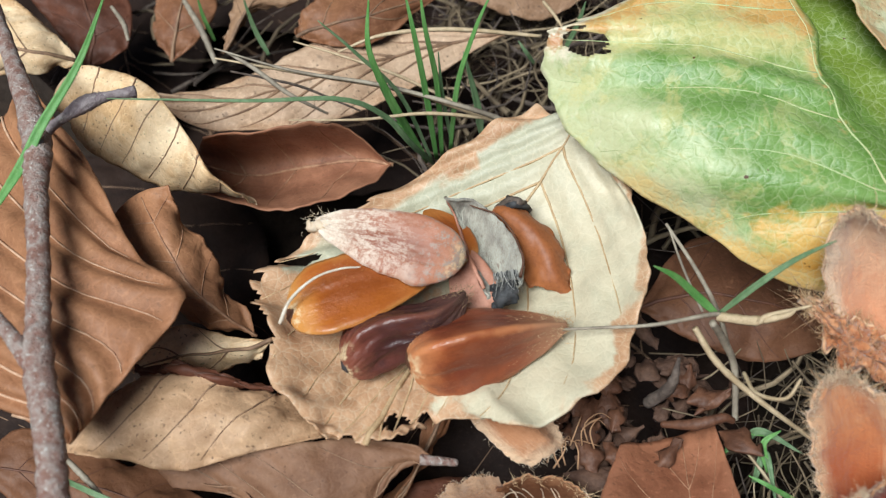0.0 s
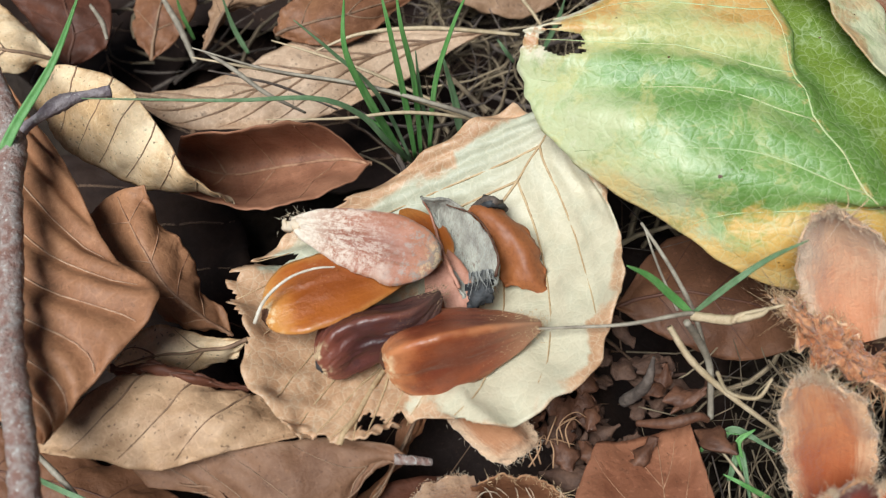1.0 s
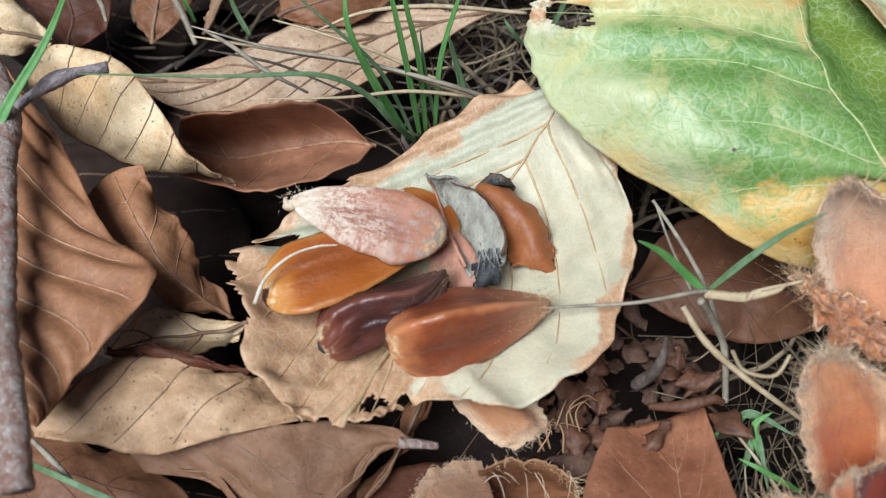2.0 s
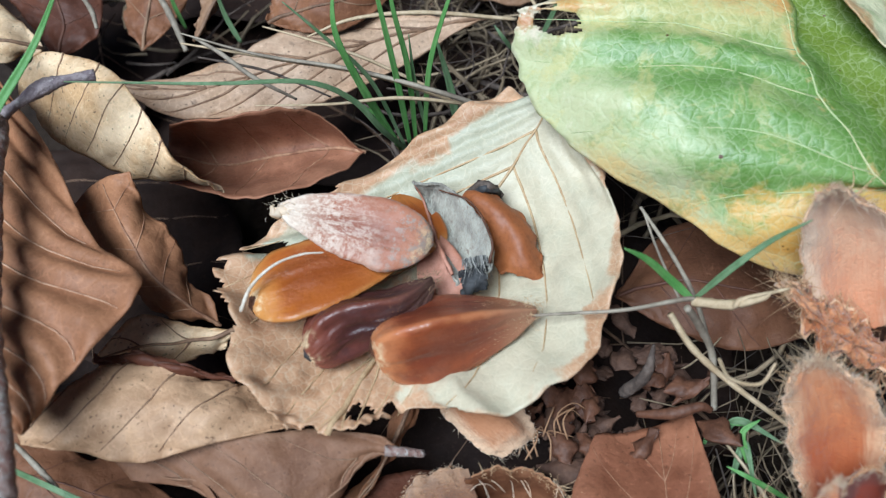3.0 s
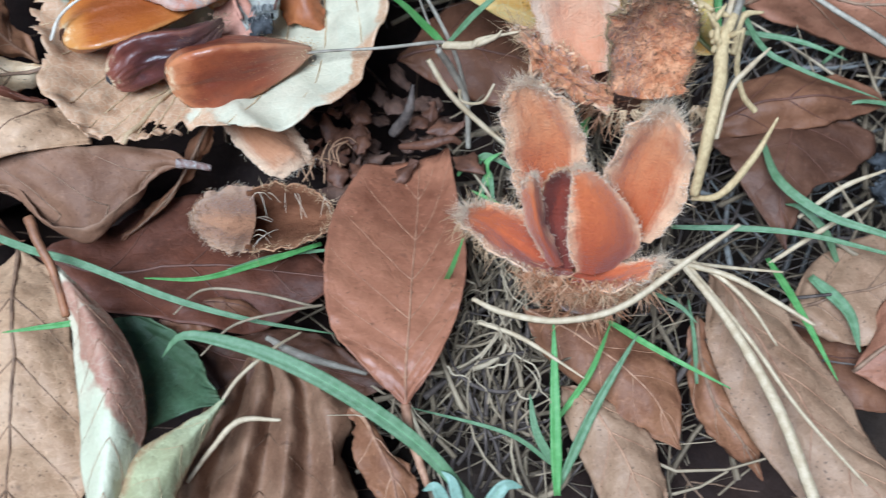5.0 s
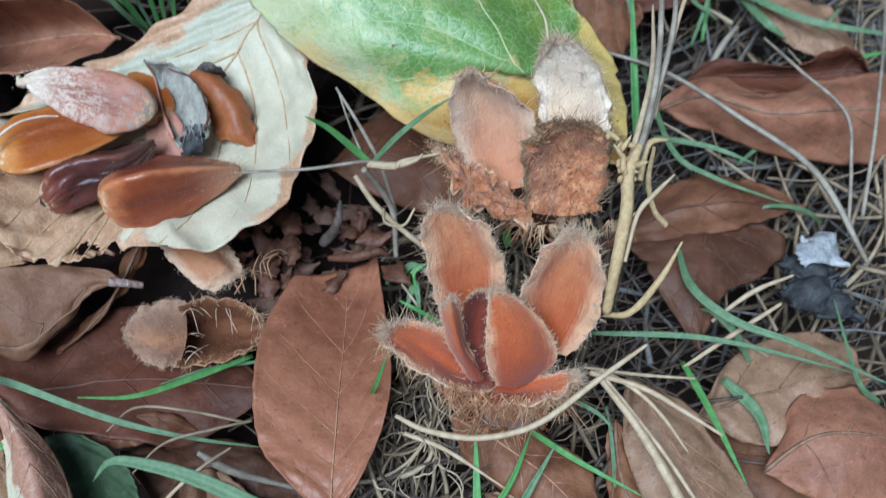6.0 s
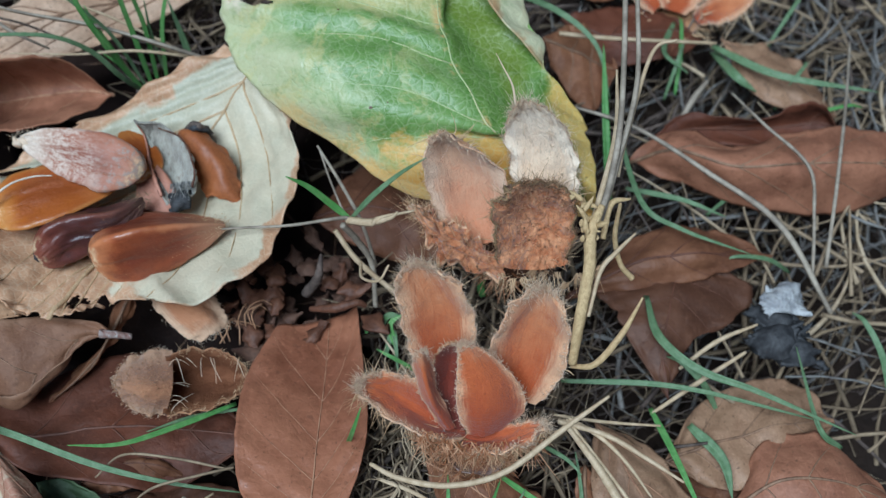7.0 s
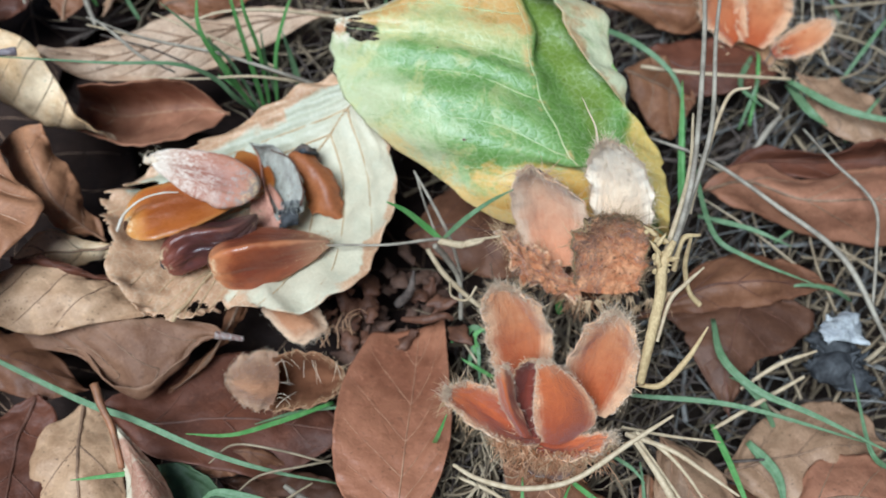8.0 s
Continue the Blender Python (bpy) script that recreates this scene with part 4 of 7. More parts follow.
fallen_leaf("rippled brown leaf pressed into the litter", "ripple", "vein_dark", [
    ((0.47, 1.62, -0.30), (0.54, 1.59, -0.25), (0.60, 1.61, -0.30), (0.67, 1.58, -0.25), (0.72, 1.59, -0.30), (0.79, 1.57, -0.25), (0.85, 1.58, -0.30), (0.92, 1.55, -0.25), (0.97, 1.56, -0.30)),
    ((0.25, 1.27, -0.32), (0.41, 1.21, -0.12), (0.52, 1.29, -0.32), (0.68, 1.23, -0.12), (0.79, 1.30, -0.32), (0.95, 1.24, -0.12), (1.07, 1.32, -0.32), (1.22, 1.26, -0.12), (1.34, 1.34, -0.32)),
    ((0.02, 0.76, -0.34), (0.25, 0.70, -0.07), (0.39, 0.80, -0.34), (0.61, 0.74, -0.07), (0.77, 0.84, -0.34), (0.98, 0.77, -0.07), (1.15, 0.88, -0.34), (1.36, 0.81, -0.07), (1.54, 0.91, -0.34)),
    ((-0.19, 0.22, -0.34), (0.08, 0.16, -0.04), (0.26, 0.25, -0.34), (0.52, 0.19, -0.04), (0.71, 0.28, -0.34), (0.95, 0.22, -0.04), (1.16, 0.31, -0.34), (1.40, 0.24, -0.04), (1.62, 0.33, -0.34)),
    ((-0.28, -0.29, -0.32), (-0.02, -0.33, -0.10), (0.17, -0.27, -0.32), (0.43, -0.30, -0.10), (0.64, -0.25, -0.32), (0.89, -0.28, -0.10), (1.10, -0.22, -0.32), (1.35, -0.25, -0.10), (1.58, -0.20, -0.32)),
    ((-0.01, -0.69, -0.30), (0.13, -0.69, -0.25), (0.26, -0.68, -0.30), (0.40, -0.68, -0.25), (0.53, -0.67, -0.30), (0.67, -0.67, -0.25), (0.81, -0.66, -0.30), (0.95, -0.66, -0.25), (1.08, -0.65, -0.30))], 19, 5, 0.3, None, (70, 90), rough=0.05, curl=0.14, rib=0, side_rib=0.004, pleat=0.01)
fallen_leaf("small orange-brown curled leaf piece", "rust", "vein_rust", [
    (1.55, 1.05, -0.20),
    ((1.62, 0.75, -0.20), (1.78, 0.69, 0.00), (1.92, 0.56, -0.10)),
    ((1.72, 0.32, -0.20), (1.95, 0.33, 0.00), (2.19, 0.27, -0.10)),
    (2.04, -0.09, -0.20)], 20, 3, rough=0.05)
fallen_leaf("long tan-brown leaf under pale straws", "tan", "vein_rust", [
    (5.16, 2.42, 0.15),
    ((5.09, 1.94, 0.10), (5.28, 2.10, 0.30), (5.55, 2.24, 0.15)),
    ((5.09, 1.46, 0.10), (5.48, 1.61, 0.32), (5.94, 1.78, 0.15)),
    ((5.25, 0.88, 0.10), (5.78, 1.04, 0.32), (6.32, 1.16, 0.15)),
    ((5.53, 0.39, 0.10), (6.07, 0.50, 0.30), (6.61, 0.61, 0.12)),
    ((6.00, -0.13, 0.05), (6.48, 0.04, 0.25), (6.95, 0.13, 0.10)),
    (7.09, -0.42, 0.00)], 21, 7, 0.22, None, (64, 40), rough=0.05, rib=0.014, side_rib=0.006)
fallen_leaf("shaded brown leaf edge beneath a tan leaf", "rust", "vein_dark", [
    (5.03, 1.98, 0.00),
    ((4.91, 1.53, -0.10), (4.99, 1.53, 0.05), (5.14, 1.62, 0.00)),
    ((4.93, 1.02, -0.15), (5.08, 1.05, 0.02), (5.29, 1.14, 0.00)),
    ((5.17, 0.64, -0.20), (5.31, 0.66, 0.00), (5.51, 0.76, -0.05)),
    (5.54, 0.37, -0.25)], 22, 4, rough=0.05, side_rib=0.006)
fallen_leaf("tan leaf tip with a notched edge", "tan", "vein_rust", [
    (3.61, 1.25, -0.10),
    ((3.62, 0.88, -0.10), (3.84, 1.00, 0.08), (4.08, 1.07, 0.00)),
    ((3.80, 0.38, -0.10), (4.09, 0.55, 0.10), (4.40, 0.75, 0.00)),
    ((4.00, -0.09, -0.10), (4.26, 0.07, 0.08), (4.53, 0.28, 0.00)),
    (4.43, -0.30, -0.10)], 23, 5, rough=0.05, ragged=0.05, side_rib=0.006, rib=0.014)
fallen_leaf("broad brown leaf under grass blades", "rust", "vein_rust", [
    (3.26, 2.07, -0.05),
    ((3.38, 1.64, -0.05), (3.59, 1.83, 0.10), (3.81, 2.04, 0.05)),
    ((3.80, 1.21, -0.05), (4.10, 1.43, 0.15), (4.41, 1.73, 0.08)),
    ((4.22, 0.84, -0.05), (4.45, 1.05, 0.12), (4.71, 1.31, 0.05)),
    (4.72, 0.63, -0.10)], 24, 5, rough=0.05, side_rib=0.006, rib=0.014)
fallen_leaf("brown ribbed leaf flat on dry grass", "tan", "vein_dark", [
    (5.94, 2.03, -0.05),
    ((6.49, 2.76, -0.05), (6.41, 2.18, 0.05), (6.45, 1.70, 0.05)),
    ((7.47, 2.97, -0.05), (7.26, 2.37, 0.15), (7.10, 1.76, 0.05)),
    (8.01, 2.48, -0.05)], 25, 4, rough=0.05, pleat=0.05)
fallen_leaf("smooth reddish-brown leaf with a rounded back", "rosy", "vein_dark", [
    (6.54, 1.40, 0.00),
    ((7.04, 2.16, 0.10), (7.05, 1.68, 0.30), (7.02, 1.08, 0.05)),
    ((7.77, 2.20, 0.10), (7.71, 1.65, 0.35), (7.69, 1.01, 0.05)),
    (8.60, 1.44, 0.00)], 26, 4, rough=0.03, pleat=0.01)
fallen_leaf("dark rust-brown jagged leaf pointing down on dry grass", "umber", "vein_maroon", [
    (6.06, 2.73, 0.05),
    ((5.72, 3.35, 0.10), (6.03, 3.27, 0.22), (6.41, 3.41, 0.12)),
    ((5.52, 3.80, 0.10), (6.17, 3.77, 0.24), (6.88, 3.62, 0.08)),
    ((5.42, 4.13, 0.05), (6.31, 4.15, 0.20), (7.35, 4.13, 0.05)),
    (6.52, 4.53, 0.10)], 27, 5, -0.2, rough=0.05, ragged=0.10, side_rib=0.006, rib=0.014)
fallen_leaf("rust leaf bent over a darker one", "umber_red", "vein_maroon", [
    (5.01, 4.03, 0.00),
    ((6.06, 4.83, 0.20), (5.84, 4.34, 0.35), (5.76, 4.07, 0.15)),
    ((6.75, 4.88, 0.30), (6.61, 4.41, 0.45), (6.66, 4.21, 0.20)),
    (7.60, 4.53, 0.20)], 28, 4, rough=0.05)
fallen_leaf("long brown leaf rolled lengthwise on dry grass", "rosy", "vein_dark", [
    (6.00, 5.94, 0.10),
    ((6.48, 6.26, 0.40), (6.47, 5.84, 0.55), (6.51, 5.67, 0.10)),
    ((7.25, 6.01, 0.50), (7.12, 5.47, 0.75), (7.27, 5.37, 0.10)),
    ((8.19, 6.10, 0.60), (8.03, 5.50, 0.80), (8.27, 5.19, 0.10)),
    ((9.16, 6.22, 0.50), (8.97, 5.59, 0.70), (9.21, 5.36, 0.10)),
    (10.24, 5.93, 0.20)], 29, 5, rough=0.05)
# inside of the roll: its shade is put into the darker maroon blade
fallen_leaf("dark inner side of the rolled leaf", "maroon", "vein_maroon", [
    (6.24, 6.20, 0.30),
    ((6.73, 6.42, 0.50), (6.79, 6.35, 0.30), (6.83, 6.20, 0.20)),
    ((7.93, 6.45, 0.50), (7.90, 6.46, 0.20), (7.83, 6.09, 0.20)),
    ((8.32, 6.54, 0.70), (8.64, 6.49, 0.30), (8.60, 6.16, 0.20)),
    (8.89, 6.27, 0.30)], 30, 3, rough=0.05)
# behind, towards the top of the litter
fallen_leaf("flat beige leaf with dark side veins", "beige", "vein_dark", [
    (0.77, 8.57, 0.30),
    ((-0.32, 8.57, 0.30), (-0.38, 8.24, 0.35), (-0.64, 7.58, 0.25)),
    ((-1.41, 8.39, 0.35), (-1.51, 7.73, 0.45), (-1.59, 7.24, 0.25)),
    ((-2.38, 7.80, 0.35), (-2.39, 7.47, 0.40), (-2.56, 7.16, 0.30)),
    (-3.34, 7.62, 0.30)], 31, 7, 0.25, rough=0.05, rib=0.022, side_rib=0.019)
fallen_leaf("cream-tan leaf bent down at its edge", "cream", "vein_dark", [
    (-4.04, 7.88, 0.60),
    ((-4.52, 7.82, 0.50), (-4.51, 7.87, 0.75), (-4.61, 8.51, 0.70)),
    ((-5.33, 7.88, 0.40), (-5.27, 8.10, 0.70), (-5.52, 8.99, 0.60)),
    (-6.21, 8.56, 0.40)], 32, 3, rough=0.05)
fallen_leaf("dull purplish-brown leaf in the shade", "maroon", "vein_maroon", [
    (-4.15, 8.31, 0.00),
    ((-4.62, 8.83, 0.10), (-4.09, 8.64, 0.20), (-3.70, 8.51, 0.10)),
    ((-4.97, 9.38, 0.20), (-4.29, 9.18, 0.30), (-3.80, 9.28, 0.20)),
    (-4.56, 10.06, 0.20)], 33, 3, rough=0.06)
fallen_leaf("orange-brown leaf with a bowed lower margin", "rust", "vein_dark", [
    (-1.66, 8.34, 0.50),
    ((-1.33, 8.25, 0.45), (-1.38, 8.39, 0.60), (-1.56, 8.65, 0.60)),
    ((-0.78, 8.28, 0.45), (-0.84, 8.47, 0.70), (-0.96, 8.95, 0.70)),
    (-0.02, 9.02, 0.50)], 34, 3, rough=0.04)
fallen_leaf("brown leaf arched over a dark hollow", "tan", "vein_dark", [
    (-2.55, 8.36, 0.20),
    ((-2.46, 8.63, 0.40), (-2.31, 8.62, 0.50), (-2.25, 8.79, 0.40)),
    ((-2.30, 9.07, 0.50), (-2.07, 8.88, 0.60), (-1.82, 8.85, 0.45)),
    (-1.51, 9.07, 0.50)], 35, 3, rough=0.04)
fallen_leaf("rust leaf scrap standing in the litter", "rust", "vein_dark", [
    (-3.19, 8.40, 0.00),
    ((-3.41, 8.74, 0.10), (-3.14, 8.69, 0.20), (-2.89, 8.65, 0.10)),
    ((-3.39, 9.28, 0.20), (-3.08, 9.18, 0.30), (-2.70, 9.19, 0.20)),
    (-3.14, 9.96, 0.20)], 36, 3, rough=0.05)
# brown leaf in shade; the umber colour carries that shade
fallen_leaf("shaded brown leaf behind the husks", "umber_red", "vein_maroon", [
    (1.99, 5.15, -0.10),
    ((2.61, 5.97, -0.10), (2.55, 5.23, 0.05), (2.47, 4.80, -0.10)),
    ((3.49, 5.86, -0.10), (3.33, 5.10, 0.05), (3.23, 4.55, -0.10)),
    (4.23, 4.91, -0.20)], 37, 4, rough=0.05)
fallen_leaf("tan leaf bent beyond the green one", "tan", "vein_dark", [
    (-0.09, 9.17, 0.40),
    ((0.54, 8.99, 0.30), (0.68, 9.26, 0.40), (0.76, 9.85, 0.30)),
    ((1.21, 8.91, 0.20), (1.43, 9.37, 0.30), (1.53, 9.95, 0.30)),
    (2.12, 9.46, 0.30)], 38, 3, rough=0.04)
fallen_leaf("rust leaf beyond the grass stems", "rust", "vein_dark", [
    (4.99, 7.78, 0.30),
    ((5.21, 7.30, 0.10), (5.49, 7.64, 0.20), (5.38, 8.06, 0.30)),
    ((5.64, 6.81, 0.00), (5.79, 7.53, 0.10), (5.73, 8.06, 0.20)),
    (6.07, 7.52, 0.00)], 39, 4, rough=0.04)
fallen_leaf("orange-tan leaf far behind the stems", "rust", "vein_dark", [
    (4.60, 9.07, 0.30),
    ((5.36, 8.78, 0.20), (5.30, 8.89, 0.50), (5.40, 9.69, 0.30)),
    ((6.11, 8.61, 0.20), (6.14, 8.89, 0.50), (6.27, 9.75, 0.30)),
    (7.02, 9.46, 0.30)], 40, 3, rough=0.05)
fallen_leaf("maroon leaf lying behind grass stems", "maroon", "vein_maroon", [
    (5.35, 8.33, 0.10),
    ((5.88, 7.59, 0.10), (5.97, 7.97, 0.20), (5.88, 8.57, 0.10)),
    ((6.88, 7.70, 0.10), (6.89, 8.08, 0.20), (6.80, 8.53, 0.10)),
    (7.29, 8.03, 0.10)], 41, 3, rough=0.05)
fallen_leaf("grey-tan dry blade of a leaf in straw", "tan", "vein_dark", [
    (7.59, 8.05, 0.10),
    ((7.80, 7.16, 0.10), (7.97, 7.49, 0.20), (8.17, 7.98, 0.10)),
    ((8.39, 6.81, 0.10), (8.49, 7.13, 0.20), (8.69, 7.61, 0.10)),
    (8.95, 6.74, 0.10)], 42, 4, rough=0.04)


# a lower layer of litter that closes the gaps; its near-black colour holds their shade
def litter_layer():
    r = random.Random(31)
    kinds = [("gap_shade", "vein_dark", "dark leaf deep in the litter, gap shade in its colour"), ("gap_shade", "vein_dark", "rotting leaf deep in the litter, darkened for gap shade"), ("gap_shade", "vein_dark", "rotting leaf deep in the litter, near-black for gap shade")]
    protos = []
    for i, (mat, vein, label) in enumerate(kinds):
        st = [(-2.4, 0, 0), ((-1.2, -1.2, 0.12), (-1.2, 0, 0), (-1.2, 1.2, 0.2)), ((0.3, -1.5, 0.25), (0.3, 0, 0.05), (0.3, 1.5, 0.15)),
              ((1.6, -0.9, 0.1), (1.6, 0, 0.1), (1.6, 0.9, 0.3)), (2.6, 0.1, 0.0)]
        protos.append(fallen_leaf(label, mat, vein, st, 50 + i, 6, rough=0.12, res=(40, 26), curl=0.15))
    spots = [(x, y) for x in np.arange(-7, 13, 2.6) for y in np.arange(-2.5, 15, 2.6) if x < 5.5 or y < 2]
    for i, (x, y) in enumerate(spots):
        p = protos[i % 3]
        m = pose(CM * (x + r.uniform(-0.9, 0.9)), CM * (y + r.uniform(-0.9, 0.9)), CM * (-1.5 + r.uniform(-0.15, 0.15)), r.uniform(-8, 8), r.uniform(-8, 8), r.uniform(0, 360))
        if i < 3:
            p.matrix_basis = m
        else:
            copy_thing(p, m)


litter_layer()


# ---- nuts ----
def hairs(roots, tips_out, length, width, material, parent, name="hair", droop=0.3, seg=4, label=""):
    """Fine curved hairs from roots outwards, one mesh."""
    chunks = []
    lengths = length if isinstance(length, list) else [length] * len(roots)
    for p, d, most in zip(roots, tips_out, lengths):
        d = V(d) / (np.linalg.norm(d) + 1e-9)
        ln = most * rnd.uniform(0.5, 1.2)
        side = V((rnd.uniform(-1, 1), rnd.uniform(-1, 1), rnd.uniform(-1, 1)))
        ts = np.linspace(0, 1, seg)
        path = [V(p) + d * ln * t + side * droop * ln * t * t for t in ts]
        chunks.append(tube(path, width * (1.02 - 0.9 * ts), 3, False))
    ob = part(name, *join(chunks), M[material], parent, label)
    return tagged(ob, kind="stuff")


def nut(label, blunt, tip, radius, roll, shell, tuft=None, flat=0.8, bow=0.0, ridge=0.18, cap=None, seed=0, name="beech_nut", sway=0.0, wrinkle=0.05, taper=2.1):
    """A three-sided nut from its blunt end to its pointed one."""
    a, b = V(blunt), V(tip)
    ax = b - a
    ln = np.linalg.norm(ax)
    ax /= ln
    s = np.cross(ax, V((0, 0, 1)))
    s /= np.linalg.norm(s)
    u = np.cross(s, ax)
    nu, nv = 48, 72
    verts, faces, close = [], [], []
    for i in range(nu + 1):
        t = i / nu
        if t < 0.28:
            r = (1 - (1 - t / 0.28) ** 2.8) ** 0.55
        else:
            r = (1 - ((t - 0.28) / 0.72) ** taper) ** 0.88
        r = max(0.02, r) * radius + 0.035 * t
        c = a + ax * ln * t + u * bow * math.sin(math.pi * t) + s * sway * math.sin(2 * math.pi * t)
        for j in range(nv):
            th = 2 * math.pi * j / nv
            ph = (th - roll) % (2 * math.pi / 3) - math.pi / 3
            tri = (math.cos(ph) ** 8 + max(0.0, math.cos(2 * math.pi / 3 - abs(ph))) ** 8) ** (-1 / 8)
            k3 = ridge * min(1, 0.5 + 2 * t)
            w = (1 - k3) * 0.92 + k3 * (0.70 * tri - 0.05 * (1 - (3 * ph / math.pi) ** 2))
            w *= 1 + wrinkle * fbm(3 * t + seed, 2 * math.cos(th), 2 * math.sin(th)) + 0.4 * wrinkle * fbm(7 * t, 6 * math.cos(th), 6 * math.sin(th) + seed)
            close.append((t, abs(ph) / (math.pi / 3)))
            verts.append(c + r * w * (math.cos(th) * s + flat * math.sin(th) * u))
    for i in range(nu):
        for j in range(nv):
            faces.append((i * nv + j, i * nv + (j + 1) % nv, (i + 1) * nv + (j + 1) % nv, (i + 1) * nv + j))
    faces += [tuple(range(nv))[::-1], tuple(nu * nv + j for j in range(nv))]
    ob = thing(name, min(verts, key=lambda p: p[2]), label, "nut", "beech nuts on the pale leaf")
    part("shell", verts, faces, M[shell], ob, "", 0.0, {"norm": [(i / nu, 0.5 + 0.5 * math.cos(2 * math.pi * j / nv)) for i in range(nu + 1) for j in range(nv)], "ridge": close})
    if cap:
        ring = []
        for i in range(5):
            t = i / 4
            ring.append(a + ax * (0.10 * t - 0.012))
        part("base_scar", *tube(ring, [0.02 * radius, 0.22 * radius, 0.30 * radius, 0.36 * radius, 0.36 * radius], 14, jitter=0.08), M[cap], ob)
    if tuft:
        roots = [b - ax * rnd.uniform(0, 0.22) + 0.05 * V((rnd.gauss(0, 1), rnd.gauss(0, 1), rnd.gauss(0, 1))) for _ in range(220)]
        hairs(roots, [ax + 0.5 * V((rnd.gauss(0, 1), rnd.gauss(0, 1), rnd.gauss(0, 1))) for _ in roots], 0.036, 0.004, tuft, ob, "tuft", 1.3, 5)
    return ob


def downy(ob, blunt, tip, radius, n, material, length=0.05):
    """A thin coat of lying down along the upper side of a nut."""
    a, b = V(blunt), V(tip)
    ax = (b - a) / np.linalg.norm(b - a)
    s = np.cross(ax, V((0, 0, 1)))
    s /= np.linalg.norm(s)
    u = np.cross(s, ax)
    roots, dirs = [], []
    for _ in range(n):
        t, th = 0.55 + 0.45 * rnd.random() ** 0.6, rnd.uniform(0.1, math.pi - 0.1)
        r = radius * (1 - max(0, (t - 0.32) / 0.68) ** 2.0) ** 0.85 + 0.03 * t
        o = math.cos(th) * s + 0.8 * math.sin(th) * u
        roots.append(a + (b - a) * t + o * r)
        dirs.append(ax + 0.25 * o + 0.2 * V((rnd.gauss(0, 1), rnd.gauss(0, 1), 0)))
    hairs(roots, dirs, length, 0.0018, material, ob, "down")


n1 = nut("amber glossy beech nut lying on the pale leaf", (-1.39, 4.45, 1.00), (-0.05, 4.92, 1.05), 0.33, 0.52, "nut_amber", None, 0.72, 0.04, 0.9, "bud", 1)
n2 = nut("large glossy brown beech nut with a downy tip", (-0.32, 4.00, 1.05), (1.09, 4.34, 1.10), 0.35, -0.73, "nut_brown", "bristle", 0.84, 0.03, 1.0, "bud", 2, taper=1.7)
downy(n2, (-0.32, 4.00, 1.05), (1.09, 4.34, 1.10), 0.30, 220, "bristle", 0.020)
nut("shrivelled dark plum beech nut with a black base", (-0.87, 3.96, 1.00), (0.20, 4.63, 1.15), 0.27, -0.60, "nut_dark", "bristle_dark", 0.75, 0.06, 0.95, "charred", 3, sway=-0.09, wrinkle=0.12)
n4 = nut("downy pink-grey beech nut with a woolly tip", (0.21, 4.92, 1.25), (-1.18, 5.36, 1.20), 0.305, 1.15, "nut_pink", "fuzz_white", 0.66, 0.05, 0.85, None, 4, wrinkle=0.10, taper=2.0)
part("woolly_tip", *tube(spline([(-1.07, 5.28, 1.20), (-1.16, 5.32, 1.22), (-1.21, 5.28, 1.20), (-1.24, 5.34, 1.26)], 14), [0.06, 0.055, 0.05, 0.05, 0.045, 0.04, 0.045, 0.05, 0.04, 0.035, 0.04, 0.03, 0.02, 0.01], 8, jitter=0.3), M["fuzz_white"], n4)
nut("small orange nut tucked behind the downy one", (0.18, 5.00, 0.90), (-0.16, 5.65, 0.95), 0.22, 0.2, "nut_amber", None, 0.8, 0.0, 0.8, "bud", 5)
nut("pinkish-brown nut wedged between the others", (0.40, 4.58, 0.70), (0.20, 5.22, 0.95), 0.22, 0.9, "shell_pink", None, 0.8, 0.0, 0.8, "bud", 6)


def shell_piece(label, blade, stations, seed, name="nut_shell", ragged=0.06, holes=()):
    verts, faces, uvs, probe = patch(stations, 54, 36, seed=seed, rough=0.06, teeth=0.006, curl=0.07, ragged=ragged, holes=holes)
    ob = thing(name, min(verts, key=lambda p: p[2]), label, "nut shell", "beech nuts on the pale leaf")
    part("shell", verts, faces, M[blade], ob, "", 0.028, uvs)
    return ob


# hollow grey husk with a blackened end, and the orange half shell
s1 = shell_piece("grey withered husk, hollow, with a blackened end", "nut_grey", [
    (0.02, 5.60, 1.25),
    ((0.12, 5.53, 1.00), (0.23, 5.60, 1.00), (0.39, 5.58, 1.10)),
    ((0.26, 5.12, 1.00), (0.42, 5.31, 0.90), (0.65, 5.18, 1.15)),
    ((0.36, 4.79, 1.00), (0.54, 4.94, 0.90), (0.72, 4.91, 1.10)),
    (0.50, 4.65, 0.90)], 61)
verts, faces, uvs, _ = patch([((0.42, 4.83, 1.00), (0.55, 4.82, 1.00), (0.67, 4.83, 1.06)), ((0.43, 4.76, 1.00), (0.55, 4.73, 1.02), (0.66, 4.77, 1.04)), ((0.45, 4.70, 0.92), (0.54, 4.64, 1.00), (0.63, 4.73, 0.98)), ((0.47, 4.64, 0.88), (0.51, 4.62, 0.88), (0.55, 4.65, 0.88))], 26, 20, seed=68, rough=0.16, ragged=0.3, curl=0.1)
part("burnt_end", verts, faces, M["charred"], s1, "blackened crumbling end", 0.05, uvs)
hairs([V((0.46, 4.88, 1.05)) + V((0.0048 * k, 0.001 * k, 0.03 * rnd.random())) for k in range(46)], [V((rnd.uniform(-0.2, 0.3), -1, 0.15 * rnd.random())) for _ in range(46)], 0.20, 0.007, "ash", s1, "frayed_fibre", 0.25, 5)
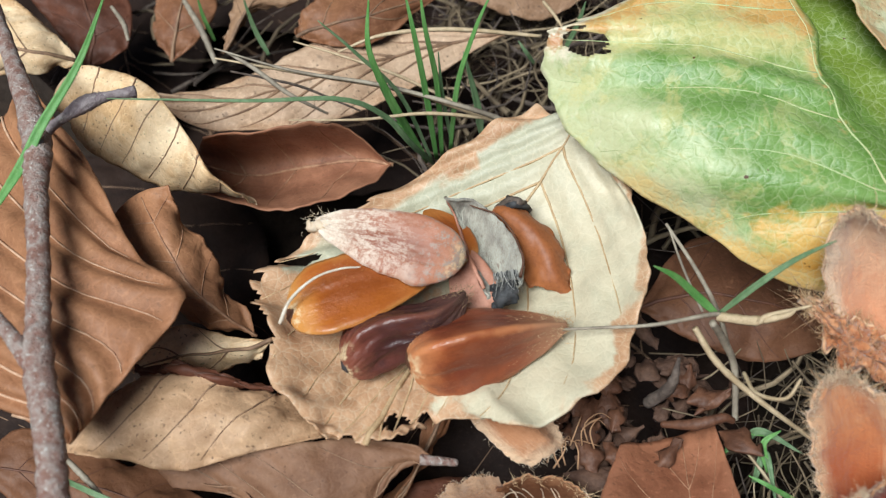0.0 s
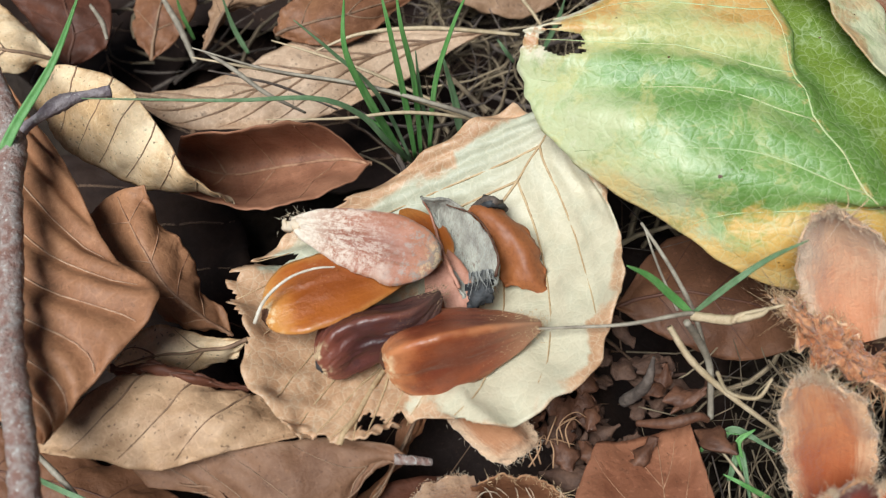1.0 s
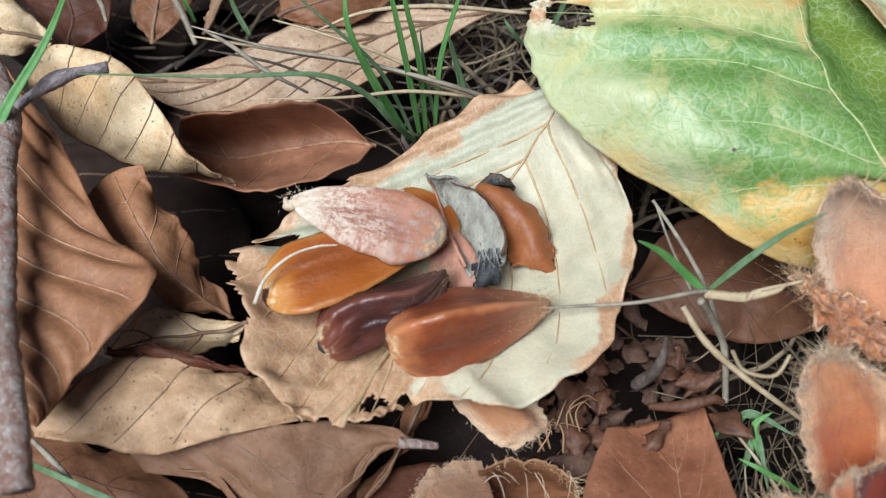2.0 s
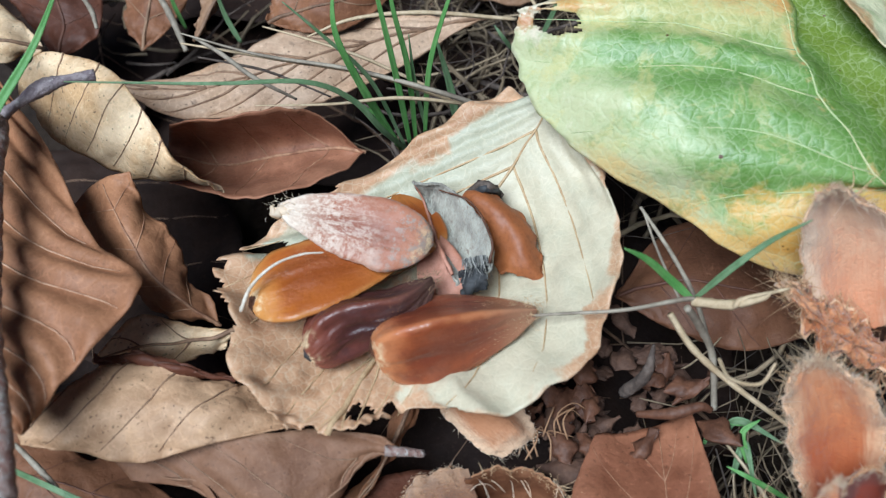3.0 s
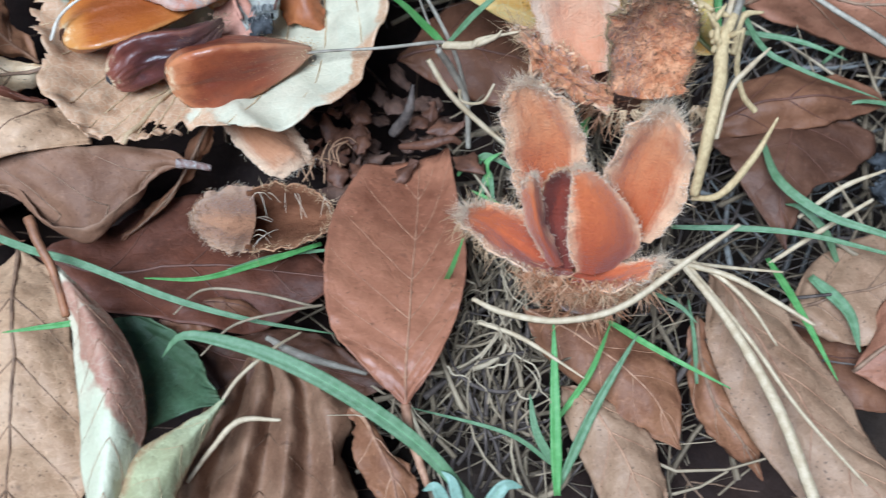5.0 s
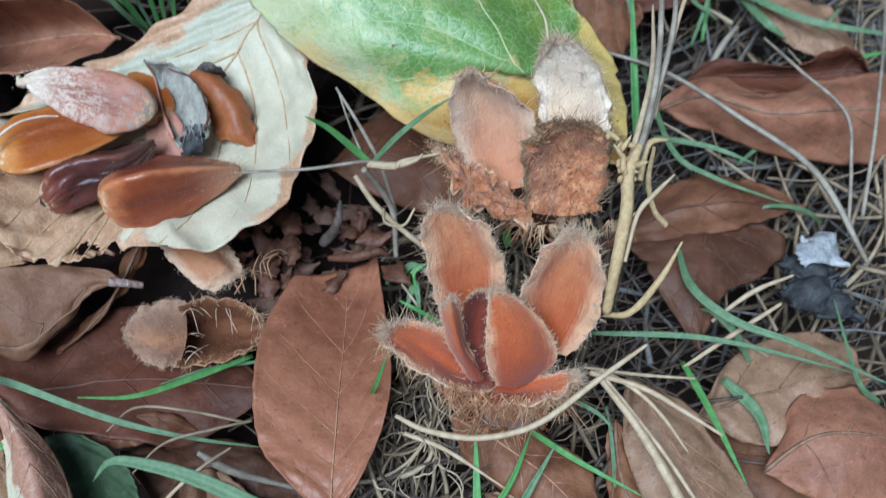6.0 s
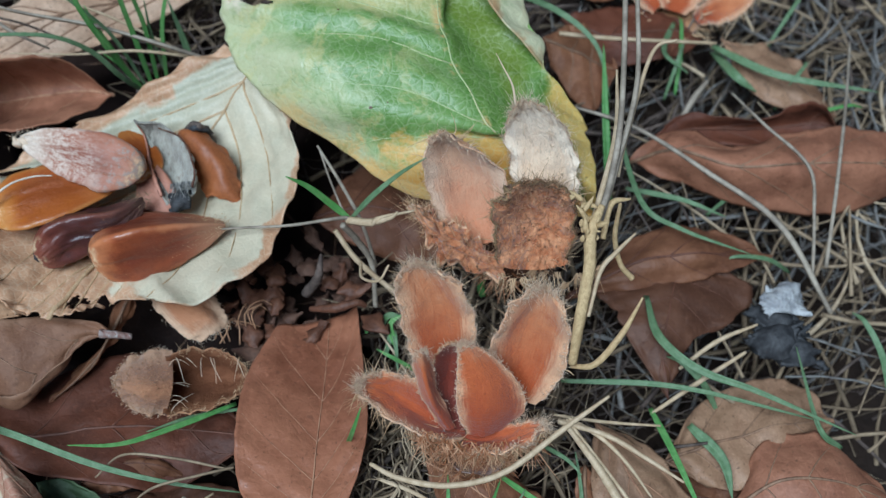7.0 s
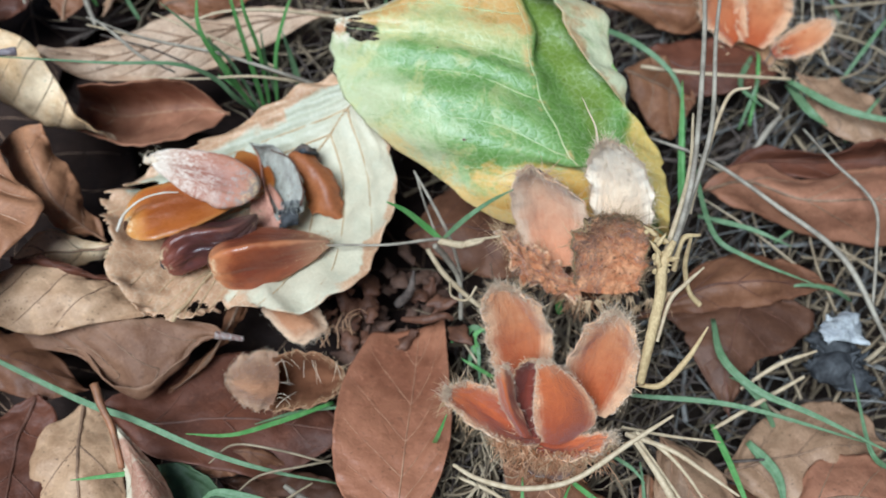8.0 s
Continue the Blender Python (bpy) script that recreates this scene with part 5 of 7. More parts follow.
part("rim", *tube(spline([(0.02, 5.60, 1.25), (0.12, 5.50, 1.05), (0.23, 5.08, 1.08), (0.37, 4.73, 1.05)], 16), np.linspace(0.006, 0.022, 16), 7, jitter=0.45), M["shell_pink"], s1)
part("rim", *tube(spline([(0.26, 5.61, 1.10), (0.55, 5.43, 1.15), (0.72, 5.00, 1.20), (0.70, 4.82, 1.10)], 16), np.linspace(0.006, 0.014, 16), 7, jitter=0.5), M["bud"], s1)
s2 = shell_piece("orange-brown half shell with a broken corner", "nut_orange", [
    (0.50, 5.64, 1.00),
    ((0.51, 5.51, 0.92), (0.65, 5.53, 1.08), (0.78, 5.62, 1.00)),
    ((0.62, 5.27, 0.86), (0.83, 5.31, 1.08), (1.01, 5.42, 0.95)),
    ((0.72, 5.08, 0.80), (0.95, 5.10, 1.00), (1.14, 5.19, 0.86)),
    ((0.83, 4.88, 0.76), (1.04, 4.92, 0.88), (1.20, 4.99, 0.78)),
    (1.19, 4.85, 0.75)], 62, ragged=0.06, holes=[(0.86, -0.95, 0.08, 0.25)])
knob = thing("bud_scale", (0.67, 5.75, 0.90), "small dark curled bud scale on the pale leaf", "bud scale")
verts, faces, uvs, _ = patch([(0.51, 5.71, 0.90), ((0.56, 5.68, 0.90), (0.62, 5.68, 1.12), (0.71, 5.79, 1.00)), ((0.68, 5.64, 0.90), (0.74, 5.61, 1.15), (0.81, 5.75, 1.00)), (0.84, 5.67, 0.92)], 20, 12, seed=66, rough=0.08)
part("scale", verts, faces, M["bark_dark"], knob, "", 0.05, uvs)
part("scar", *tube(spline([(0.56, 5.65, 0.95), (0.67, 5.61, 1.12), (0.81, 5.67, 0.98)], 9), 0.03, 6, jitter=0.3), M["charred"], knob)


# ---- husks ----
def valve(parent, base, tip, width, inner, depth, lining, seed, bow=0.15, thick=0.09, bristles=110, fuzz=260, outer="husk_out", fuzz_mat="fuzz", bristle_mat="bristle", root=0.45, blunt=0.5, blen=0.13, lip="lip_pale", lip_r=0.013, name="valve"):
    """One lobe of a husk: a felted lining, a bristly outside and a hairy margin."""
    a, b, up = V(base), V(tip), V(inner)
    ax = b - a
    ln = np.linalg.norm(ax)
    ax /= ln
    up = up - ax * np.dot(up, ax)
    up /= np.linalg.norm(up)
    s = np.cross(ax, up)
    nu, nv = 30, 20
    grid_in, grid_out = [], []
    for i in range(nu + 1):
        t = i / nu
        w = width * (root + (1 - root) * math.sin(math.pi * min(1, t / 0.9) * 0.5) if t < 0.5 else 1.0)
        w = width * min(1.0, root + (1 - root) * math.sin(min(1, t / 0.55) * math.pi / 2)) * max(0.03, 1 - max(0, (t - 0.5) / 0.5) ** 2.2) ** blunt
        c = a + ax * ln * t - up * bow * math.sin(math.pi * t)
        for j in range(nv + 1):
            v = -1 + 2 * j / nv
            e = 0.035 * fbm(t * 3 + seed, v * 2, 7.0) + 0.05 * abs(v) ** 4 * fbm(t * 5 + seed, v, 2.0)
            cup = -up * depth * (1 - v * v) * min(1, w / width + 0.2)
            p = c + s * w * v * (1 + 0.16 * fbm(t * 4.5 + 3 * seed, (v > 0) * 4.0, 1.0)) + cup
            grid_in.append(p + up * e)
            grid_out.append(p - up * thick * (1 - 0.6 * abs(v) ** 3) * (1.2 - 0.6 * t) + up * e)
    n = nv + 1
    q_in = [(i * n + j, (i + 1) * n + j, (i + 1) * n + j + 1, i * n + j + 1) for i in range(nu) for j in range(nv)]
    ob = part(name, grid_out + grid_in, [], M[outer], parent)
    o = len(grid_out)
    out_faces = [q[::-1] for q in q_in]
    edge = [i * n for i in range(nu + 1)] + [nu * n + j for j in range(1, n)] + [i * n + nv for i in range(nu - 1, -1, -1)] + [j for j in range(nv - 1, 0, -1)]
    rim = [(edge[k], edge[(k + 1) % len(edge)], edge[(k + 1) % len(edge)] + o, edge[k] + o) for k in range(len(edge))]
    me = mesh_from((np.array(grid_out + grid_in) - BASE[parent.name]) * CM, out_faces + rim, name)
    me.materials.append(M[outer])
    ob.data = me
    part("lining", [p + up * 0.004 for p in grid_in], [q[::-1] for q in q_in] if np.dot(np.cross(s, ax), up) > 0 else q_in, M[lining], ob, "", 0.0,
         {"norm": [(i / nu, j / nv) for i in range(nu + 1) for j in range(nv + 1)]})
    if bristles:
        roots, dirs = [], []
        for _ in range(bristles * 2):
            k = rnd.randrange(len(grid_out))
            v = -1 + 2 * (k % n) / nv
            roots.append(grid_out[k])
            dirs.append(-up + 0.5 * ax * rnd.uniform(-0.8, 1) + s * (0.7 * v + rnd.uniform(-0.4, 0.4)))
        hairs(roots, dirs, blen, 0.013, bristle_mat, ob, "bristles", 0.9, 6)
    if fuzz:
        roots, dirs = [], []
        for _ in range(fuzz * 3):
            k = edge[rnd.randrange(len(edge))]
            i, j = divmod(k, n)
            if i < 4:
                continue
            v = -1 + 2 * j / nv
            roots.append(grid_in[k] + 0.02 * V((rnd.gauss(0, 1), rnd.gauss(0, 1), rnd.gauss(0, 1))))
            clump = V((fbm(i * 0.9 + seed, j * 0.9, 0.0), fbm(i * 0.9, j * 0.9 + seed, 3.0), fbm(i * 0.9, j * 0.9, 6.0 + seed)))
            d = s * v * 0.9 + ax * (0.35 + 0.8 * (i / nu) ** 3) + up * rnd.uniform(-0.3, 0.6) + 1.6 * clump + 0.15 * V((rnd.gauss(0, 1), rnd.gauss(0, 1), rnd.gauss(0, 1)))
            dirs.append((d, 0.35 + 1.5 * abs(fbm(i * 0.7, j * 0.7 + seed, 9.0)) + 0.8 * (i / nu) ** 6))
        hairs(roots, [d for d, _ in dirs], [0.06 * q for _, q in dirs], 0.0062, fuzz_mat, ob, "fringe", 0.95, 5)
    if lip:
        ring = [k for k in edge if k // n >= 3]
        start = min(range(len(edge)), key=lambda q: (edge[q] // n, edge[q] % n))
        order = [edge[(start + q) % len(edge)] for q in range(len(edge))]
        ring = [k for k in order if k // n >= 2]
        path = np.array([grid_in[k] - up * 0.01 for k in ring])
        rr = [lip_r * (0.75 + 0.6 * abs(fbm(q * 0.25, seed, 5.0)) + 0.4 * (ring[q] // n / nu) ** 4) for q in range(len(ring))]
        part("lip", *tube(path, rr, 6, True, 0.08), M[lip], ob)
    return ob


def lobe(parent, stations, lining, seed, thick=0.09, outer="husk_out", bristles=0, bristle_mat="bristle", blen=0.12, fuzz=300, fuzz_mat="fuzz", fuzz_len=0.045, lip="lip_pale", lip_r=0.014, wool=0, wool_mat="fuzz", wool_len=0.05, wave=0.05, name="valve", stand=0.0, wool_droop=0.8, wool_jit=0.35):
    """One lobe of a husk lofted from base to tip: lining, bristly back, felted lip, fringe and short wool."""
    nu, nv = 34, 24
    rows = spline(np.array(stations, float), nu + 1)
    g = np.array([spline(r, nv + 1) for r in rows])
    n = np.cross(np.gradient(g, axis=0), np.gradient(g, axis=1))
    n /= np.linalg.norm(n, axis=2)[..., None] + 1e-9
    turn = 1.0 if np.dot(n[nu // 2, nv // 2], (0, -0.55, 0.83)) > 0 else -1.0
    n *= turn
    along = np.gradient(g, axis=0)
    along /= np.linalg.norm(along, axis=2)[..., None] + 1e-9
    across = np.gradient(g, axis=1)
    across /= np.linalg.norm(across, axis=2)[..., None] + 1e-9
    inner, back = [], []
    for i in range(nu + 1):
        for j in range(nv + 1):
            t, v = i / nu, -1 + 2 * j / nv
            e = 0.5 * wave * fbm(t * 3 + seed, v * 2, 7.0) + wave * abs(v) ** 4 * fbm(t * 6 + seed, v, 2.0)
            p = g[i, j] + n[i, j] * e + across[i, j] * 0.8 * wave * v * abs(v) * fbm(t * 7 + 3 * seed, (v > 0) * 4.0, 1.0) + along[i, j] * wave * t ** 4 * fbm(v * 4 + seed, 5.0)
            inner.append(p)
            back.append(p - n[i, j] * thick * (1 - 0.75 * abs(v) ** 3) * (1.2 - 0.7 * t))
    m, o = nv + 1, len(back)
    quads = [(i * m + j, (i + 1) * m + j, (i + 1) * m + j + 1, i * m + j + 1) for i in range(nu) for j in range(nv)]
    front = quads if turn > 0 else [q[::-1] for q in quads]
    edge = [i * m for i in range(nu + 1)] + [nu * m + j for j in range(1, m)] + [i * m + nv for i in range(nu - 1, -1, -1)]
    rim = [(edge[q], edge[q + 1], edge[q + 1] + o, edge[q] + o) for q in range(len(edge) - 1)]
    ob = part(name, back + inner, [q[::-1] for q in front] + rim, M[outer], parent)
    part("lining", [p + n[k // m, k % m] * 0.004 for k, p in enumerate(inner)], front, M[lining], ob, "", 0.0, {"norm": [(i / nu, j / nv) for i in range(nu + 1) for j in range(m)]})
    jit = lambda q: q * V((rnd.gauss(0, 1), rnd.gauss(0, 1), rnd.gauss(0, 1)))
    if bristles:
        ks = [rnd.randrange(o) for _ in range(bristles)]
        hairs([back[k] for k in ks], [-n[k // m, k % m] + across[k // m, k % m] * 0.9 * (-1 + 2 * (k % m) / nv) + along[k // m, k % m] * rnd.uniform(-0.4, 0.6) + jit(0.25) for k in ks], blen, 0.0075, bristle_mat, ob, "bristles", 1.2, 7)
    if fuzz:
        roots, dirs, lens = [], [], []
        for _ in range(fuzz * 2):
            q = rnd.randrange(2, len(edge) - 2)
            i, j = divmod(edge[q], m)
            if i < 3:
                continue
            v = -1 + 2 * j / nv
            tuftiness = abs(fbm(q * 0.55, seed, 9.0))
            roots.append(inner[edge[q]] + jit(0.018) - across[i, j] * v * 0.02 * rnd.random())
            clump = V((fbm(q * 0.8, seed, 0.0), fbm(q * 0.8, seed, 3.0), fbm(q * 0.8, seed, 6.0)))
            dirs.append(across[i, j] * v * 0.9 + along[i, j] * (0.4 + 0.8 * (i / nu) ** 3) + n[i, j] * rnd.uniform(-0.2, 0.5) + 1.3 * clump + jit(0.2))
            lens.append(fuzz_len * (0.4 + 1.6 * tuftiness + 0.7 * (i / nu) ** 6))
        hairs(roots, dirs, lens, 0.0036, fuzz_mat, ob, "fringe", 1.3, 6)
    if wool:
        ks = [rnd.randrange(o) for _ in range(wool)]
        hairs([inner[k] + n[k // m, k % m] * 0.004 + jit(0.015) for k in ks], [along[k // m, k % m] * rnd.uniform(0.1, 1.0) + n[k // m, k % m] * (0.25 + stand) + jit(wool_jit) for k in ks], wool_len, 0.0052, wool_mat, ob, "wool", wool_droop, 4)
    if lip:
        path = np.array([inner[k] - n[k // m, k % m] * 0.012 for k in edge if k // m >= 2])
        part("lip", *tube(path, [lip_r * (0.7 + 0.7 * abs(fbm(q * 0.3, seed, 5.0))) for q in range(len(path))], 6, True, 0.1), M[lip], ob)
    return ob


def husk_base(parent, c, r, n=160, mat="husk_out", bm="bristle", ln=0.17):
    """The bristly cup where the valves join."""
    c = V(c)
    verts, faces = [], []
    for i in range(9):
        a = math.pi * i / 16
        for j in range(18):
            th = 2 * math.pi * j / 18
            rr = r * math.sin(a + 0.05) * (1 + 0.12 * fbm(math.cos(th) * 2, math.sin(th) * 2, i * 0.3))
            verts.append(c + V((rr * math.cos(th), rr * math.sin(th), -0.75 * r * math.cos(a))))
    for i in range(8):
        for j in range(18):
            faces.append((i * 18 + j, i * 18 + (j + 1) % 18, (i + 1) * 18 + (j + 1) % 18, (i + 1) * 18 + j))
    ob = part("cup", verts, faces, M[mat], parent)
    roots = [verts[rnd.randrange(18, len(verts))] for _ in range(n)]
    hairs(roots, [V(p) - c + V((0, 0, rnd.uniform(-0.1, 0.25))) for p in roots], ln, 0.015, bm, ob, "bristles", 0.9, 6)


open_husk = thing("beech_husk", (3.73, 1.78, 0.10), "open bristly beech husk with rust-orange felted valves", "husk", "beech husks")
husk_base(open_husk, (3.76, 2.04, 0.72), 0.36, 360, "husk_red", "bristle_rust", 0.15)
under = [V((3.09, 2.08, 0.95)) * (1 - q) + V((4.40, 2.01, 0.95)) * q + V((0, -0.16 * math.sin(math.pi * q) + rnd.uniform(-0.06, 0.06), -0.25 * rnd.random())) for q in np.linspace(0, 1, 420)]
hairs(under, [V((rnd.uniform(-0.6, 0.6), -0.8, rnd.uniform(-0.9, 0.1))) for _ in under], 0.13, 0.012, "bristle_rust", open_husk, "shaggy_bristles", 1.4, 7)
# the two tall valves behind, the boat-shaped one, the front lip, then the parted inner walls
lobe(open_husk, [((3.16, 2.74, 0.85), (3.41, 2.75, 0.75), (3.66, 2.74, 0.85)), ((3.04, 2.98, 1.10), (3.41, 3.04, 0.98), (3.74, 2.97, 1.12)), ((2.95, 3.18, 1.40), (3.36, 3.27, 1.28), (3.67, 3.17, 1.42)), ((2.89, 3.34, 1.68), (3.23, 3.43, 1.60), (3.51, 3.31, 1.70)), ((2.97, 3.46, 1.80), (3.13, 3.50, 1.80), (3.29, 3.44, 1.80))], "husk_in", 1, bristles=90, fuzz=420, fuzz_len=0.055, blen=0.10)
lobe(open_husk, [((3.82, 2.49, 0.85), (4.10, 2.47, 0.75), (4.37, 2.36, 0.85)), ((3.86, 2.72, 1.10), (4.23, 2.75, 0.98), (4.56, 2.51, 1.10)), ((3.91, 2.90, 1.40), (4.29, 2.99, 1.28), (4.64, 2.73, 1.42)), ((4.04, 3.06, 1.70), (4.35, 3.14, 1.62), (4.58, 2.93, 1.72)), ((4.20, 3.17, 1.85), (4.33, 3.21, 1.87), (4.47, 3.13, 1.85))], "husk_in", 2, bristles=90, fuzz=420, fuzz_len=0.055, blen=0.10)
lobe(open_husk, [((3.68, 2.01, 0.75), (3.61, 2.18, 0.66), (3.50, 2.27, 0.75)), ((3.27, 2.02, 0.86), (3.30, 2.30, 0.68), (3.25, 2.42, 1.02)), ((2.92, 2.13, 1.00), (2.97, 2.43, 0.82), (3.04, 2.56, 1.12)),
    ((2.65, 2.29, 1.12), (2.71, 2.47, 1.04), (2.76, 2.59, 1.16)), ((2.54, 2.38, 1.20), (2.55, 2.46, 1.18), (2.59, 2.52, 1.20))], "husk_deep", 3, bristles=260, fuzz=420)
lobe(open_husk, [((3.55, 1.91, 0.80), (3.60, 2.02, 0.74), (3.66, 2.10, 0.75)), ((3.85, 1.84, 0.90), (3.91, 1.99, 0.78), (3.95, 2.14, 0.76)), ((4.16, 1.89, 0.98), (4.19, 2.05, 0.88), (4.20, 2.17, 0.86)),
    ((4.40, 2.03, 1.02), (4.40, 2.07, 1.00), (4.38, 2.12, 1.00))], "husk_deep", 4, bristles=260, fuzz=360)
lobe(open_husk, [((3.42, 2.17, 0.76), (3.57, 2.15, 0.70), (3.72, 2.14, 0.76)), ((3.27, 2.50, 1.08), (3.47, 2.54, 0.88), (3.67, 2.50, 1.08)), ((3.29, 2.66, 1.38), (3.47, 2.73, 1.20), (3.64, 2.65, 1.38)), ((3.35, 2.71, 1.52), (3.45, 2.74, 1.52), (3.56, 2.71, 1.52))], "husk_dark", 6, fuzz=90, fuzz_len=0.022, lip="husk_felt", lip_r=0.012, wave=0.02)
lobe(open_husk, [((3.40, 2.13, 0.80), (3.46, 2.09, 0.86), (3.53, 2.14, 0.80)), ((3.18, 2.34, 1.05), (3.26, 2.27, 1.20), (3.35, 2.40, 1.05)), ((3.08, 2.54, 1.30), (3.17, 2.47, 1.45), (3.27, 2.59, 1.30)), ((3.06, 2.58, 1.55), (3.12, 2.60, 1.66), (3.18, 2.63, 1.60))], "husk_deep", 5, fuzz=260, fuzz_len=0.025, lip_r=0.014, wave=0.02)
lobe(open_husk, [((3.63, 2.06, 0.84), (3.81, 2.02, 0.86), (4.04, 2.13, 0.80)), ((3.53, 2.18, 1.10), (3.86, 2.14, 1.16), (4.22, 2.26, 0.98)), ((3.50, 2.34, 1.34), (3.82, 2.33, 1.40), (4.16, 2.42, 1.20)), ((3.50, 2.48, 1.54), (3.70, 2.50, 1.56), (3.94, 2.58, 1.42)), ((3.49, 2.62, 1.72), (3.56, 2.64, 1.73), (3.66, 2.67, 1.66))], "husk_deep", 7, fuzz=420, fuzz_len=0.025, lip_r=0.016, wave=0.02)

back_husk = thing("beech_husk", (4.18, 4.22, 0.40), "pale bristly beech husk, half open, leaning on the green leaf", "husk", "beech husks")
husk_base(back_husk, (4.21, 4.19, 0.80), 0.33, 420, "bud", "bristle_rust", 0.14)
lobe(back_husk, [((3.56, 4.16, 1.10), (3.86, 4.18, 1.02), (4.13, 4.21, 1.10)), ((3.34, 4.43, 1.35), (3.75, 4.49, 1.22), (4.15, 4.45, 1.35)), ((3.22, 4.59, 1.75), (3.65, 4.73, 1.62), (4.09, 4.61, 1.70)), ((3.22, 4.70, 2.05), (3.49, 4.83, 1.98), (3.80, 4.66, 2.02)), ((3.29, 4.73, 2.25), (3.38, 4.75, 2.28), (3.50, 4.72, 2.22))],
    "husk_pale", 11, bristles=60, fuzz=260)
lobe(back_husk, [((4.29, 4.67, 1.30), (4.58, 4.60, 1.35), (4.96, 4.68, 1.30)), ((4.18, 4.83, 1.60), (4.52, 4.78, 1.68), (4.91, 4.81, 1.60)), ((4.09, 4.94, 1.95), (4.42, 4.91, 2.03), (4.78, 4.92, 1.95)), ((4.05, 4.97, 2.25), (4.30, 4.95, 2.33), (4.61, 4.97, 2.25)), ((4.09, 4.97, 2.50), (4.20, 4.97, 2.55), (4.37, 4.97, 2.50))],
    "husk_cream", 12, fuzz=300, fuzz_mat="fuzz_white", fuzz_len=0.065, wave=0.06, wool=130, wool_mat="fuzz_white", wool_len=0.20, wool_droop=0.12, wool_jit=0.10, stand=-0.2)
lobe(back_husk, [((4.06, 3.68, 1.40), (4.41, 3.71, 1.30), (4.70, 3.71, 1.40)), ((3.93, 3.84, 1.70), (4.41, 3.97, 1.45), (4.76, 3.92, 1.65)), ((3.87, 3.99, 2.00), (4.38, 4.16, 1.70), (4.75, 4.09, 1.90)), ((3.94, 4.09, 2.15), (4.33, 4.23, 1.95), (4.68, 4.15, 2.10)), ((4.05, 4.14, 2.25), (4.29, 4.21, 2.20), (4.52, 4.19, 2.20))],
    "husk_rough", 13, outer="husk_red", bristles=200, bristle_mat="bristle", fuzz=420, fuzz_mat="bristle_dark", lip="lip_olive", lip_r=0.018, fuzz_len=0.055, wool=420, wool_mat="bristle_rust", wool_len=0.10, stand=0.3, wave=0.10)
# the torn bristly lip below, its outside turned up
lobe(back_husk, [((4.14, 3.76, 1.00), (4.10, 3.89, 1.08), (4.09, 4.09, 1.05)), ((3.74, 3.86, 1.05), (3.69, 3.93, 1.24), (3.73, 4.16, 1.20)), ((3.39, 4.00, 1.20), (3.37, 4.05, 1.44), (3.45, 4.29, 1.36)), ((3.13, 4.24, 1.45), (3.13, 4.29, 1.52), (3.18, 4.37, 1.50))],
    "husk_rough", 14, fuzz=200, fuzz_mat="bristle", fuzz_len=0.09, wool=300, wool_mat="bristle_rust", wool_len=0.10, stand=0.2, wave=0.20, lip="lip_pale", lip_r=0.02)
hang = [V((4.07, 3.79, 1.05)) + V((0.121 * (k // 11) + 0.03 * math.sin(7 * k), 0.07 * math.sin(5 * (k // 11)), 0.09 * math.sin(3 * (k // 11)) + 0.03 * math.sin(2 * k))) for k in range(110)]
hairs(hang, [V((rnd.uniform(-0.5, 0.5) + 0.5 * math.sin(4 * (k // 11)), -0.5, -0.6)) for k in range(110)], 0.17, 0.010, "bristle", back_husk, "hanging_fibre", 0.8, 6)
part("curled_hair", *tube(spline([(4.08, 4.88, 2.62), (4.04, 5.03, 2.75), (3.96, 5.20, 2.80), (3.89, 5.40, 2.80)], 14), np.linspace(0.016, 0.004, 14), 5), M["fuzz"], back_husk)

low_husk = thing("beech_husk", (0.76, 2.91, 0.00), "small brown felted husk with a few wiry bristles, in the litter", "husk", "beech husks")
lobe(low_husk, [((0.50, 3.27, 0.20), (0.60, 2.69, 0.55), (0.49, 2.51, 0.20)), ((0.23, 3.25, 0.20), (0.34, 2.65, 0.62), (0.25, 2.53, 0.20)), ((0.02, 3.15, 0.18), (0.08, 2.73, 0.48), (0.09, 2.65, 0.18)), ((-0.07, 3.01, 0.15), (-0.05, 2.84, 0.28), (-0.04, 2.80, 0.15))], "husk_suede", 21, thick=0.05, outer="husk_felt", fuzz=240, fuzz_len=0.022, lip="lip_pale", lip_r=0.008, wool=500, wool_mat="fuzz_brown", wool_len=0.03, wave=0.04, wool_droop=0.3)
lobe(low_husk, [((0.47, 3.10, 0.40), (0.48, 2.93, 0.10), (0.49, 2.47, 0.35)), ((0.77, 3.19, 0.40), (0.75, 2.99, 0.00), (0.77, 2.51, 0.30)), ((1.08, 3.16, 0.36), (1.08, 3.03, 0.00), (1.07, 2.61, 0.28)), ((1.28, 3.05, 0.28), (1.31, 2.98, 0.10), (1.27, 2.75, 0.25))], "husk_umber", 22, thick=0.05, outer="bud", fuzz=120, fuzz_mat="bristle", fuzz_len=0.06, lip="husk_felt", lip_r=0.012, wave=0.05)
curls = []
